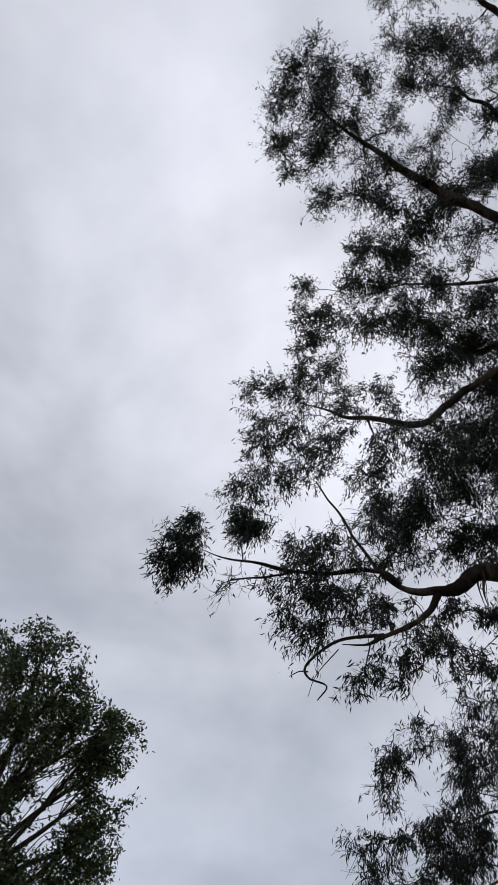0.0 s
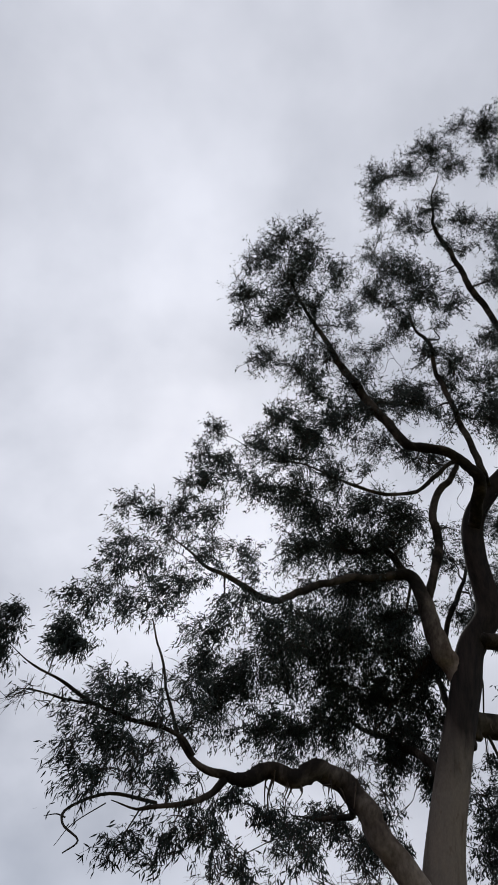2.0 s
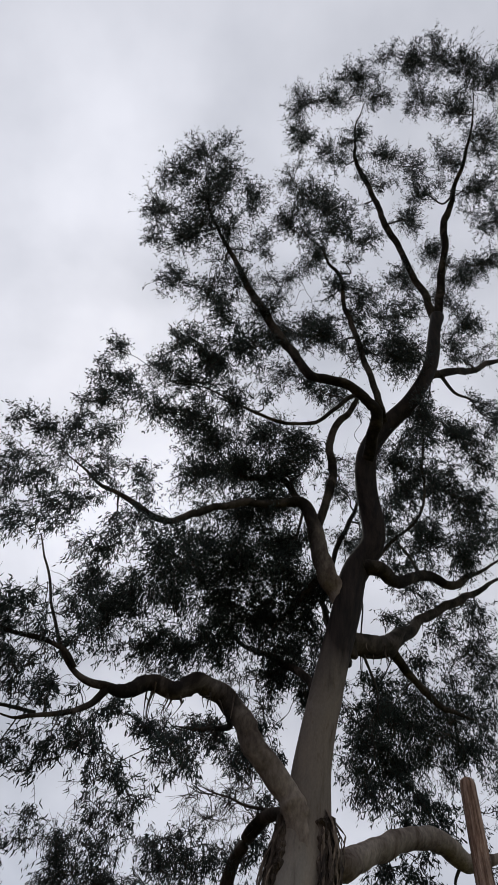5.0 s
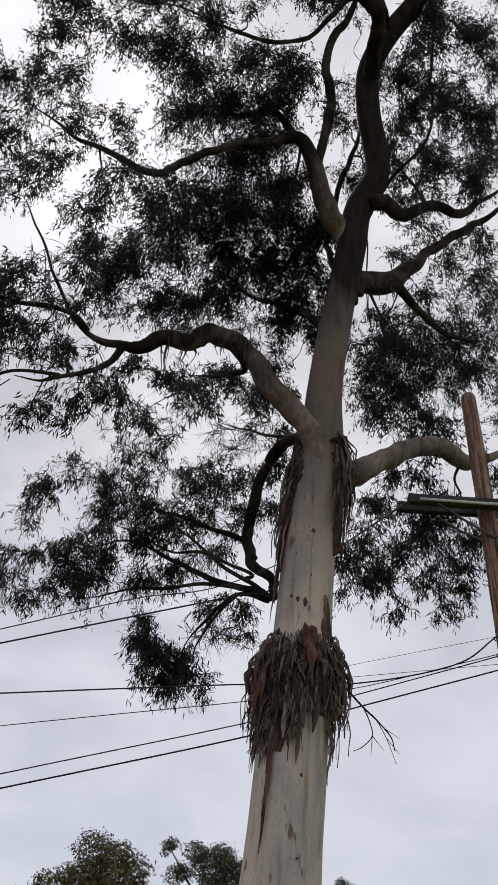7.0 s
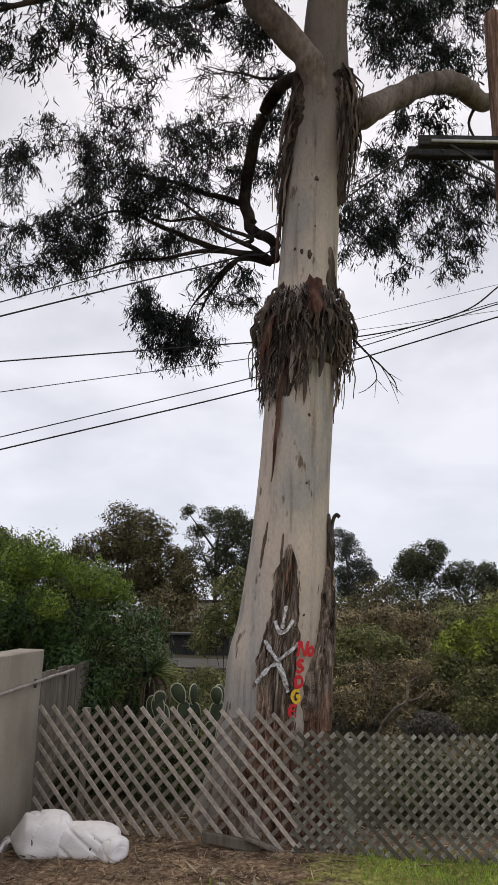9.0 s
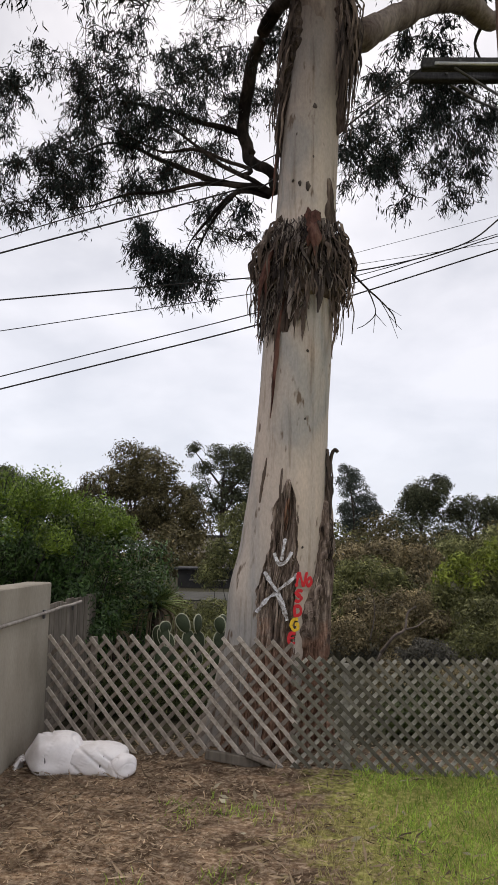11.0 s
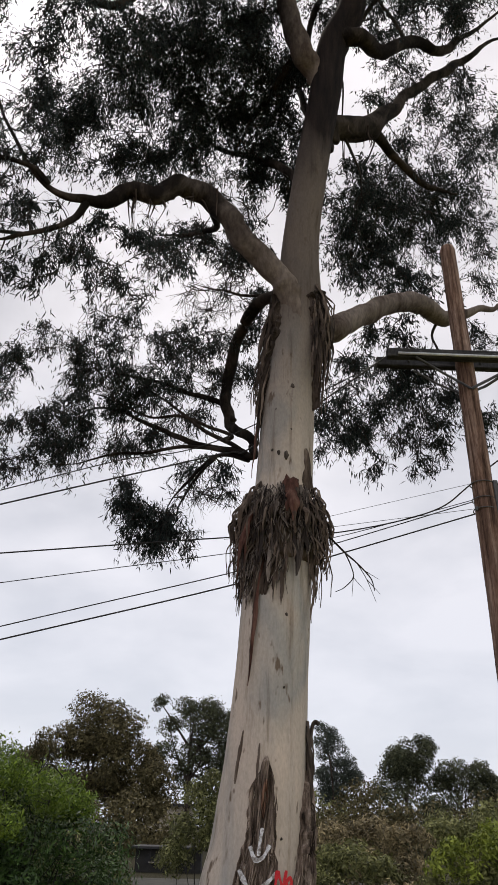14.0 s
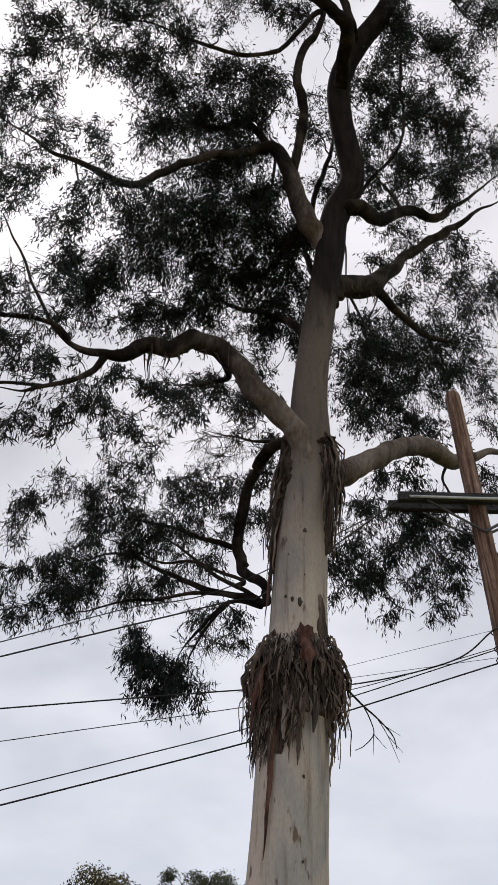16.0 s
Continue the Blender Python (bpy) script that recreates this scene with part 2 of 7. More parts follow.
BARK_RED = rough_bark("red_brown_bark", (0.04, 0.02, 0.016), (0.115, 0.054, 0.042), (0.19, 0.11, 0.088), 12.0)


def flake_material():
    m, nt, b = material("bark_scale", 0.9, 0.15)
    geo = nt.nodes.new("ShaderNodeNewGeometry")
    r = ramp_node(nt, geo.outputs["Random Per Island"], [(0.0, (0.012, 0.009, 0.009)), (0.5, (0.07, 0.056, 0.05)), (0.8, (0.15, 0.125, 0.11)), (1.0, (0.3, 0.255, 0.225))])
    f = noise_node(nt, 60.0, 4, (1, 1, 0.25))
    k = ramp_node(nt, f.outputs["Fac"], [(0.3, (0.65, 0.65, 0.65)), (0.7, (1.2, 1.2, 1.2))])
    nt.links.new(mix_node(nt, 1.0, r.outputs[0], k.outputs[0], "MULTIPLY"), b.inputs["Base Color"])
    bump(nt, b, f.outputs["Fac"], 0.6, 0.01)
    return m


BARK_FLAKE = flake_material()
LIMB_DARK = rough_bark("dark_limb_bark", (0.025, 0.021, 0.019), (0.055, 0.045, 0.04), (0.10, 0.085, 0.075), 8.0, (1, 1, 0.4))
TWIG = simple("twig_bark", [(0.016, 0.014, 0.013), (0.042, 0.036, 0.032)], 5, rough=0.9, relief=0)
# near-black leaf colour carries the darkness of the backlit crown
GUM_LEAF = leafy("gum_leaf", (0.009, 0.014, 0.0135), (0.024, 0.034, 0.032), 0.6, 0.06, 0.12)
FEATHER_LEAF = leafy("feather_leaf", (0.02, 0.034, 0.013), (0.055, 0.08, 0.03), 0.5, 0.25)
HEDGE_LEAF = leafy("hedge_leaf", (0.012, 0.032, 0.008), (0.05, 0.10, 0.022), 0.42, 0.15, 0.36, (0.5, 1.4, 2.5))
HEDGE_TIP = leafy("hedge_new_leaf", (0.045, 0.085, 0.012), (0.16, 0.235, 0.034), 0.45, 0.3, 0.3, (0.6, 1.35, 2.5))
SCRUB_DARK = leafy("scrub_leaf_dark", (0.046, 0.053, 0.021), (0.18, 0.186, 0.072), 0.6, 0.15, 0.2, (0.55, 1.4, 1.6))
SCRUB_GREEN = leafy("scrub_leaf_green", (0.085, 0.115, 0.02), (0.235, 0.28, 0.05), 0.55, 0.25, 0.2, (0.5, 1.6, 1.6))
# darker scrub leaf: shade behind the lattice is put into the colour
SCRUB_SHADE = leafy("shaded_weed_leaf", (0.018, 0.026, 0.01), (0.07, 0.085, 0.03), 0.6, 0.12, 0.15, (0.5, 1.5, 2.2))
SCRUB_GREY = leafy("scrub_leaf_grey", (0.05, 0.049, 0.04), (0.14, 0.133, 0.112), 0.7, 0.1, 0.15)
SCRUB_BROWN = leafy("scrub_leaf_brown", (0.06, 0.05, 0.028), (0.24, 0.195, 0.108), 0.65, 0.15, 0.2, (0.4, 1.7, 1.6))
FAR_LEAF = leafy("far_gum_leaf", (0.035, 0.042, 0.026), (0.078, 0.085, 0.048), 0.7, 0.15, 0.12, (0.6, 1.35, 0.8))
FAR_RUST = leafy("far_rust_leaf", (0.048, 0.043, 0.022), (0.125, 0.106, 0.052), 0.7, 0.15, 0.12, (0.6, 1.35, 0.8))
PINE_LEAF = leafy("pine_needle", (0.018, 0.026, 0.020), (0.040, 0.052, 0.038), 0.6, 0.1)
SWORD_LEAF = leafy("sword_leaf", (0.06, 0.10, 0.025), (0.23, 0.29, 0.085), 0.45, 0.2)
DEAD_LEAF = leafy("dead_leaf", (0.07, 0.05, 0.03), (0.22, 0.17, 0.11), 0.8, 0.1)
GRASS = leafy("grass_blade", (0.12, 0.22, 0.03), (0.42, 0.56, 0.11), 0.5, 0.35, 0.3, (0.65, 1.3, 2.6))
DRY_GRASS = leafy("dry_grass_blade", (0.28, 0.26, 0.09), (0.52, 0.47, 0.2), 0.6, 0.3)
LITTER = leafy("leaf_litter", (0.06, 0.038, 0.024), (0.44, 0.335, 0.225), 0.8, 0.05)
PALE_LITTER = leafy("pale_fallen_leaf", (0.30, 0.26, 0.18), (0.48, 0.44, 0.32), 0.7, 0.1)
POLE_WOOD = rough_bark("pole_timber", (0.03, 0.017, 0.013), (0.175, 0.108, 0.083), (0.36, 0.265, 0.22), 20.0, (1, 1, 0.05))
ARM_WOOD = rough_bark("crossarm_timber", (0.018, 0.019, 0.021), (0.045, 0.046, 0.049), (0.095, 0.096, 0.1), 10.0, (0.1, 1, 1))
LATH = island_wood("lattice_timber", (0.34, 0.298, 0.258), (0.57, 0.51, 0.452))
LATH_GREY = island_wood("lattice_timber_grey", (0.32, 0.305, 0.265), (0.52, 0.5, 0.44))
# darker copy of the lattice timber, with the back layer's shade in its colour
LATH_SHADED = island_wood("lattice_timber_shaded", (0.19, 0.16, 0.136), (0.32, 0.274, 0.236))
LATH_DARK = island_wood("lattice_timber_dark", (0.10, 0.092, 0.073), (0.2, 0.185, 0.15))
BOARD = island_wood("old_board", (0.14, 0.12, 0.10), (0.24, 0.21, 0.18), (1, 1, 0.1))
STUCCO = simple("stained_render", [(0.21, 0.185, 0.15), (0.34, 0.305, 0.25), (0.42, 0.38, 0.325)], 1.3, (1, 1, 0.5), rough=0.9, relief=0.3, distance=0.004, fine=50, speckle=0.1)
SACK = simple("white_sacking", [(0.68, 0.64, 0.63), (0.86, 0.83, 0.83), (0.9, 0.88, 0.88)], 4, rough=0.6, relief=0.05, distance=0.002, fine=70, speckle=0.04)
CABLE = simple("cable_sheath", [(0.012, 0.012, 0.013), (0.025, 0.025, 0.027)], 20, rough=0.5, relief=0)
STEEL = simple("galvanised_steel", [(0.42, 0.44, 0.46), (0.58, 0.60, 0.62)], 12, rough=0.45, relief=0.1)
DARK_STEEL = simple("dark_steel", [(0.05, 0.05, 0.052), (0.10, 0.10, 0.105)], 14, rough=0.55, relief=0.1)
PIPE = simple("grey_conduit", [(0.22, 0.19, 0.165), (0.42, 0.38, 0.34)], 10, rough=0.6, relief=0.1)
DEAD_WOOD = simple("dead_wood", [(0.07, 0.055, 0.046), (0.18, 0.15, 0.128)], 14, rough=0.85, relief=0.3)
CACTUS = simple("cactus_skin", [(0.028, 0.04, 0.02), (0.06, 0.08, 0.038)], 9, rough=0.6, relief=0.2)
SPINE = simple("cactus_rim", [(0.36, 0.37, 0.26), (0.48, 0.48, 0.36)], 30, rough=0.7, relief=0)
PAINT_WHITE = simple("white_spray_paint", [(0.15, 0.12, 0.10), (0.34, 0.32, 0.31), (0.62, 0.62, 0.64), (0.74, 0.74, 0.76)], 30, rough=0.6, relief=0.2)
PAINT_RED = simple("red_spray_paint", [(0.52, 0.018, 0.025), (0.68, 0.03, 0.04)], 16, rough=0.6, relief=0.2)
PAINT_YELLOW = simple("yellow_spray_paint", [(0.72, 0.42, 0.02), (0.85, 0.55, 0.05)], 16, rough=0.6, relief=0.2)
HOUSE_WALL = simple("far_wall_paint", [(0.022, 0.021, 0.02), (0.04, 0.038, 0.036)], 3, rough=0.9, relief=0)
HOUSE_ROOF = simple("far_roof", [(0.03, 0.03, 0.032), (0.055, 0.055, 0.057)], 3, rough=0.8, relief=0)
ROADSIDE = simple("pale_gravel", [(0.035, 0.035, 0.03), (0.07, 0.067, 0.058)], 2, rough=0.95, relief=0.2)


def ground_material():
    m, nt, b = material("earth_and_grass", 0.95, 0.1)
    a = noise_node(nt, 1.1, 6, rough=0.6)
    f = noise_node(nt, 24.0, 6, rough=0.7)
    soil = ramp_node(nt, f.outputs["Fac"], [(0.3, (0.07, 0.043, 0.028)), (0.48, (0.205, 0.138, 0.09)), (0.7, (0.48, 0.385, 0.29))])
    blot = noise_node(nt, 4.5, 5, rough=0.65)
    bl = ramp_node(nt, blot.outputs["Fac"], [(0.36, (0.42, 0.40, 0.38)), (0.5, (0.95, 0.95, 0.95)), (0.64, (1.45, 1.42, 1.36))])
    turf = ramp_node(nt, f.outputs["Fac"], [(0.3, (0.10, 0.105, 0.035)), (0.5, (0.31, 0.31, 0.09)), (0.72, (0.62, 0.55, 0.25))])
    tc, sep, mr = nt.nodes.new("ShaderNodeTexCoord"), nt.nodes.new("ShaderNodeSeparateXYZ"), nt.nodes.new("ShaderNodeMapRange")
    nt.links.new(tc.outputs["Object"], sep.inputs[0])
    mr.inputs["From Min"].default_value, mr.inputs["From Max"].default_value = -0.6, 1.4
    nt.links.new(sep.outputs["X"], mr.inputs["Value"])
    add = nt.nodes.new("ShaderNodeMath")
    add.operation = "ADD"
    nt.links.new(mr.outputs[0], add.inputs[0])
    nt.links.new(a.outputs["Fac"], add.inputs[1])
    yard = nt.nodes.new("ShaderNodeMapRange")
    yard.inputs["From Min"].default_value, yard.inputs["From Max"].default_value = 5.6, 6.1
    yard.inputs["To Min"].default_value, yard.inputs["To Max"].default_value = 0.0, -2.0
    nt.links.new(sep.outputs["Y"], yard.inputs["Value"])
    add2 = nt.nodes.new("ShaderNodeMath")
    add2.operation = "ADD"
    nt.links.new(add.outputs[0], add2.inputs[0])
    nt.links.new(yard.outputs[0], add2.inputs[1])
    tuft = noise_node(nt, 6.5, 5, rough=0.65)
    add3 = nt.nodes.new("ShaderNodeMath")
    add3.operation = "MULTIPLY_ADD"
    add3.inputs[1].default_value = 1.3
    nt.links.new(tuft.outputs["Fac"], add3.inputs[0])
    nt.links.new(add2.outputs[0], add3.inputs[2])
    k = ramp_node(nt, add3.outputs[0], [(0.0, (0, 0, 0)), (1.0, (1, 1, 1))])
    k.color_ramp.elements[0].position, k.color_ramp.elements[1].position = 0.86, 1.0
    half = nt.nodes.new("ShaderNodeMath")
    half.operation = "MULTIPLY"
    half.inputs[1].default_value = 0.56
    nt.links.new(add3.outputs[0], half.inputs[0])
    nt.links.new(half.outputs[0], k.inputs[0])
    # ground beyond the fence goes near black, the undergrowth's shade painted in
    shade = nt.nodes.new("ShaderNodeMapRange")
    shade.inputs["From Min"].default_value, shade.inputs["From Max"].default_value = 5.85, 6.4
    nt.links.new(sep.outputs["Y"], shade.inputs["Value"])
    shaded_ground = ramp_node(nt, f.outputs["Fac"], [(0.3, (0.014, 0.013, 0.008)), (0.5, (0.032, 0.03, 0.017)), (0.7, (0.07, 0.062, 0.038))])
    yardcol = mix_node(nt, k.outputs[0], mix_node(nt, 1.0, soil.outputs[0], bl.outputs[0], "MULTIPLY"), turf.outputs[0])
    nt.links.new(mix_node(nt, shade.outputs[0], yardcol, shaded_ground.outputs[0]), b.inputs["Base Color"])
    bump(nt, b, f.outputs["Fac"], 0.8, 0.03)
    return m


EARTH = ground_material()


# ---- builders ----
def quad_mesh(name, verts, quads, mat, smooth=True):
    verts, quads = np.asarray(verts, float), np.asarray(quads, np.int32)
    me = bpy.data.meshes.new(name)
    me.vertices.add(len(verts))
    me.vertices.foreach_set("co", verts.ravel())
    me.loops.add(quads.size)
    me.loops.foreach_set("vertex_index", quads.ravel())
    me.polygons.add(len(quads))
    me.polygons.foreach_set("loop_start", np.arange(0, quads.size, 4, dtype=np.int32))
    me.polygons.foreach_set("loop_total", np.full(len(quads), 4, np.int32))
    me.polygons.foreach_set("use_smooth", np.full(len(quads), smooth))
    me.materials.append(mat)
    me.update(calc_edges=True)
    me.validate()
    return me


class Geo:
    """Gathers quads for one mesh."""

    def __init__(self):
        self.v, self.q, self.n = [], [], 0

    def add(self, v, q):
        self.v.append(np.asarray(v, float))
        self.q.append(np.asarray(q, np.int64) + self.n)
        self.n += len(v)

    def mesh(self, name, mat, smooth=True):
        return quad_mesh(name, np.concatenate(self.v), np.concatenate(self.q), mat, smooth)


def hang(name, me, parent=None, label="", kind=""):
    """A mesh as ONE object, under its thing where one is given."""
    ob = new(name, me)
    if parent is not None:
        ob.parent = parent
    return tagged(ob, label=label, kind=kind)


def part(name, bm, mat, parent, label="", smooth=False):
    me = bpy.data.meshes.new(name)
    bm.to_mesh(me)
    bm.free()
    me.materials.append(mat)
    if smooth:
        me.polygons.foreach_set("use_smooth", [True] * len(me.polygons))
    return hang(name, me, parent, label)


def thing(name, label, category, group="", at=(0, 0, 0)):
    ob = new(name)
    ob.location = at
    ob.empty_display_size = 0.2
    return tagged(ob, label=label, category=category, group=group)


def unit(v):
    v = np.asarray(v, float)
    return v / (np.linalg.norm(v, axis=-1, keepdims=True) + 1e-9)


def spline(pts, per=6):
    """Catmull-Rom through points of any dimension."""
    p = np.asarray(pts, float)
    p = np.vstack([2 * p[0] - p[1], p, 2 * p[-1] - p[-2]])
    out = []
    for i in range(1, len(p) - 2):
        for u in np.arange(per) / per:
            a, b, c, d = p[i - 1:i + 3]
            out.append(0.5 * (2 * b + (c - a) * u + (2 * a - 5 * b + 4 * c - d) * u * u + (3 * b - a - 3 * c + d) * u ** 3))
    out.append(p[-2])
    return np.array(out)


def tube(pts, radii, sides=8, bumpy=0.0, cap=True, seed=0.0):
    """A tapered tube along points; bumpy: uneven radius, as a share of it."""
    p, r = np.asarray(pts, float), np.asarray(radii, float)
    n = len(p)
    tan = unit(np.gradient(p, axis=0))
    ref = np.array([0.31, -0.93, 0.17])
    u = unit(np.cross(tan, ref))
    w = np.cross(tan, u)
    ang = np.arange(sides) * 2 * np.pi / sides
    ring = np.cos(ang)[None, :, None] * u[:, None] + np.sin(ang)[None, :, None] * w[:, None]
    rad = np.repeat(r[:, None], sides, 1)
    if bumpy:
        for i in range(n):
            for j in range(sides):
                q = Vector((math.cos(ang[j]) * 1.3 + seed, math.sin(ang[j]) * 1.3, p[i].sum() * 1.1 / max(0.25, r[i] * 4)))
                rad[i, j] *= 1 + bumpy * noise.noise(q)
    v = (p[:, None] + ring * rad[:, :, None]).reshape(-1, 3)
    i, j = np.meshgrid(np.arange(n - 1), np.arange(sides), indexing="ij")
    j2 = (j + 1) % sides
    q = np.stack([i * sides + j, i * sides + j2, (i + 1) * sides + j2, (i + 1) * sides + j], -1).reshape(-1, 4)
    if cap:
        base = len(v)
        v = np.vstack([v, p[0], p[-1]])
        extra = []
        for j in range(0, sides - 1, 2):
            extra.append((base, (j + 2) % sides, j + 1, j))
            o = (n - 1) * sides
            extra.append((base + 1, o + j, o + j + 1, o + (j + 2) % sides))
        q = np.vstack([q, extra])
    return v, q


def box(bm, size, m=None, bevel=0.0):
    """A box of that size about its centre, into bm."""
    got = bmesh.ops.create_cube(bm, size=1.0, matrix=(m or Matrix()) @ Matrix.Diagonal((*size, 1)))
    if bevel:
        es = list({e for v in got["verts"] for e in v.link_edges})
        bmesh.ops.bevel(bm, geom=es, offset=bevel, segments=1, affect="EDGES")
    return bm


def leaves(base, way, length, width, curl=0.18, rng=None, kite=False, facing=None):
    """Sickle leaves as bent blades: two quads each, or one where they stay small."""
    n = len(base)
    way = unit(way)
    side = unit(np.cross(way, rng.normal(size=(n, 3)) * (1.0 if facing is None else 0.45) + (0 if facing is None else facing)))
    bend = side * 0.5 + np.cross(way, side)
    length, width = np.broadcast_to(length, n)[:, None], np.broadcast_to(width, n)[:, None]
    if kite:
        c = base + way * length * 0.45 + bend * length * curl * 0.2
        v = np.stack([base, c - side * width * 0.5, base + way * length + bend * length * curl, c + side * width * 0.5], 1).reshape(-1, 3)
        return v, np.arange(n * 4).reshape(-1, 4)
    rows = []
    for u, h in ((0.0, 0.16), (0.42, 0.5), (1.0, 0.05)):
        c = base + way * length * u + bend * length * curl * u * u
        rows += [c - side * width * h, c + side * width * h]
    v = np.stack(rows, 1).reshape(-1, 3)
    o = np.arange(n)[:, None] * 6
    q = np.concatenate([o + [0, 1, 3, 2], o + [2, 3, 5, 4]], 0)
    return v, q


# ---- the ground ----
def build_ground():
    rng = np.random.default_rng(3)
    ys = np.concatenate([np.linspace(-400, -6, 14), np.arange(-5.5, 2.5, 0.5), np.arange(2.5, 7.5, 0.07), np.arange(7.5, 24, 0.75), np.linspace(26, 600, 30)])
    xs = np.concatenate([np.linspace(-400, -7, 14), np.arange(-6, -2.6, 0.4), np.arange(-2.6, 4.2, 0.07), np.arange(4.2, 12, 0.5), np.linspace(13, 400, 16)])
    X, Y = np.meshgrid(xs, ys)
    Z = np.zeros_like(X)
    for i in range(X.shape[0]):
        for j in range(X.shape[1]):
            if abs(X[i, j]) < 14 and -7 < Y[i, j] < 26:
                p = Vector((X[i, j], Y[i, j], 0))
                Z[i, j] = 0.035 * noise.noise(p * 0.9) + 0.016 * noise.noise(p * 3.7) + 0.006 * noise.noise(p * 11)
    Z += 0.04 * np.exp(-(((X - 0.1) / 1.0) ** 2 + ((Y - 6.3) / 0.8) ** 2))
    v = np.stack([X, Y, Z], -1).reshape(-1, 3)
    c = len(xs)
    i, j = np.meshgrid(np.arange(len(ys) - 1), np.arange(c - 1), indexing="ij")
    q = np.stack([i * c + j, i * c + j + 1, (i + 1) * c + j + 1, (i + 1) * c + j], -1).reshape(-1, 4)
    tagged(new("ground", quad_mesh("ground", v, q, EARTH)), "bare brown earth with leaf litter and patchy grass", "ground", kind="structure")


build_ground()


# ---- the great gum tree ----
gum = thing("eucalyptus_tree", "tall old gum tree with pale smooth bark and peeling strips", "tree", at=(0.05, 6.45, 0))
gum_inverse = Matrix.Translation((-0.05, -6.45, 0))


def on_gum(name, me, label="", kind="", parent=None):
    ob = hang(name, me, parent or gum, label, kind)
    if parent is None:
        ob.matrix_parent_inverse = gum_inverse
    return ob


STEM = [(0.1, 6.45, 0.93, 0.402), (0.12, 6.45, 1.26, 0.394), (0.18, 6.45, 1.65, 0.368), (0.26, 6.45, 2.66, 0.324), (0.33, 6.45, 3.72, 0.305), (0.39, 6.45, 4.85, 0.281), (0.44, 6.45, 5.74, 0.274), (0.53, 6.45, 6.67, 0.277), (0.58, 6.4, 7.85, 0.215), (0.72, 6.3, 9.07, 0.209), (0.9, 6.2, 10.24, 0.207), (1.02, 6.1, 11.15, 0.201), (1.3, 5.9, 11.86, 0.186), (1.16, 5.6, 12.99, 0.184), (1.16, 5.4, 13.9, 0.184), (1.43, 5.2, 14.64, 0.18), (1.98, 4.9, 15.57, 0.16), (2.45, 4.6, 16.98, 0.154), (2.65, 4.3, 18.65, 0.14), (2.79, 4.2, 19.57, 0.169)]
STEM_PTS = [(0.02, 6.47, -0.15, 0.60), (0.03, 6.46, 0.15, 0.50), (0.06, 6.45, 0.5, 0.435)] + STEM
STEM_LINE = spline(STEM_PTS, 8)


def stem_at(z):
    """Centre and radius of the trunk at a height below the crotch."""
    zz = STEM_LINE[:100, 2]
    return [float(np.interp(z, zz, STEM_LINE[:100, k])) for k in (0, 1, 3)]


def on_stem(theta, z, out=0.0):
    """A place on the trunk's skin; theta turns from the street side to the right."""
    x, y, r = stem_at(z)
    return (x + math.sin(theta) * (r + out), y - math.cos(theta) * (r + out), z)


def build_stem():
    line = STEM_LINE
    fine = []
    for a, b in zip(line[:-1], line[1:]):
        k = max(1, int(abs(b[2] - a[2]) / 0.05))
        fine += [a + (b - a) * i / k for i in range(k)]
    fine = np.array(fine + [line[-1]])
    v, q = tube(fine[:, :3], fine[:, 3], 48, 0.0)
    n = len(fine)
    for i in range(n):
        c, r, z = fine[i, :3], fine[i, 3], fine[i, 2]
        flare = max(0.0, 0.9 - z) / 0.9
        for j in range(48):
            p = v[i * 48 + j]
            d = p - c
            q3 = Vector((d[0] / r * 0.9, d[1] / r * 0.9, z * 0.7))
            k = 1 + 0.05 * noise.noise(q3) + 0.022 * noise.noise(Vector((d[0] / r * 3, d[1] / r * 3, z * 2.2)))
            ang = math.atan2(d[0], -d[1])
            k += flare * 0.10 * math.cos(ang * 5 + 0.6)
            # ring folds under the fork
            k += 0.02 * math.exp(-((z - 6.35) / 0.16) ** 2) * math.sin(z * 95)
            v[i * 48 + j] = c + d * k
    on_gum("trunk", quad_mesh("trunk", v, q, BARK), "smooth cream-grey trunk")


build_stem()


BEARERS = [STEM_LINE[60:, :3].copy()]


def thin_wood(p0, p1, p2, r0, r1, steps=4):
    """Three-sided twigs, all at once, each bent from p0 by p1 to p2."""
    u = np.linspace(0, 1, steps + 1)[None, :, None]
    line = (1 - u) ** 2 * p0[:, None] + 2 * u * (1 - u) * p1[:, None] + u * u * p2[:, None]
    tan = unit(np.gradient(line, axis=1))
    side = unit(np.cross(tan, np.array((0.31, -0.93, 0.17))))
    other = np.cross(tan, side)
    rad = np.broadcast_to(r0, len(p0))[:, None, None] * (1 - u) + np.broadcast_to(r1, len(p0))[:, None, None] * u
    ring = np.stack([line + rad * (math.cos(a) * side + math.sin(a) * other) for a in (0.4, 2.5, 4.6)], 2)
    n, m = len(p0), steps + 1
    k = np.arange(n)[:, None, None] * m * 3 + np.arange(steps)[None, :, None] * 3
    j = np.arange(3)[None, None, :]
    j2 = (j + 1) % 3
    q = np.stack([k + j, k + j2, k + 3 + j2, k + 3 + j], -1).reshape(-1, 4)
    return ring.reshape(-1, 3), q


def bent(p0, p1, p2, u):
    u = u[:, None]
    return (1 - u) ** 2 * p0 + 2 * u * (1 - u) * p1 + u * u * p2


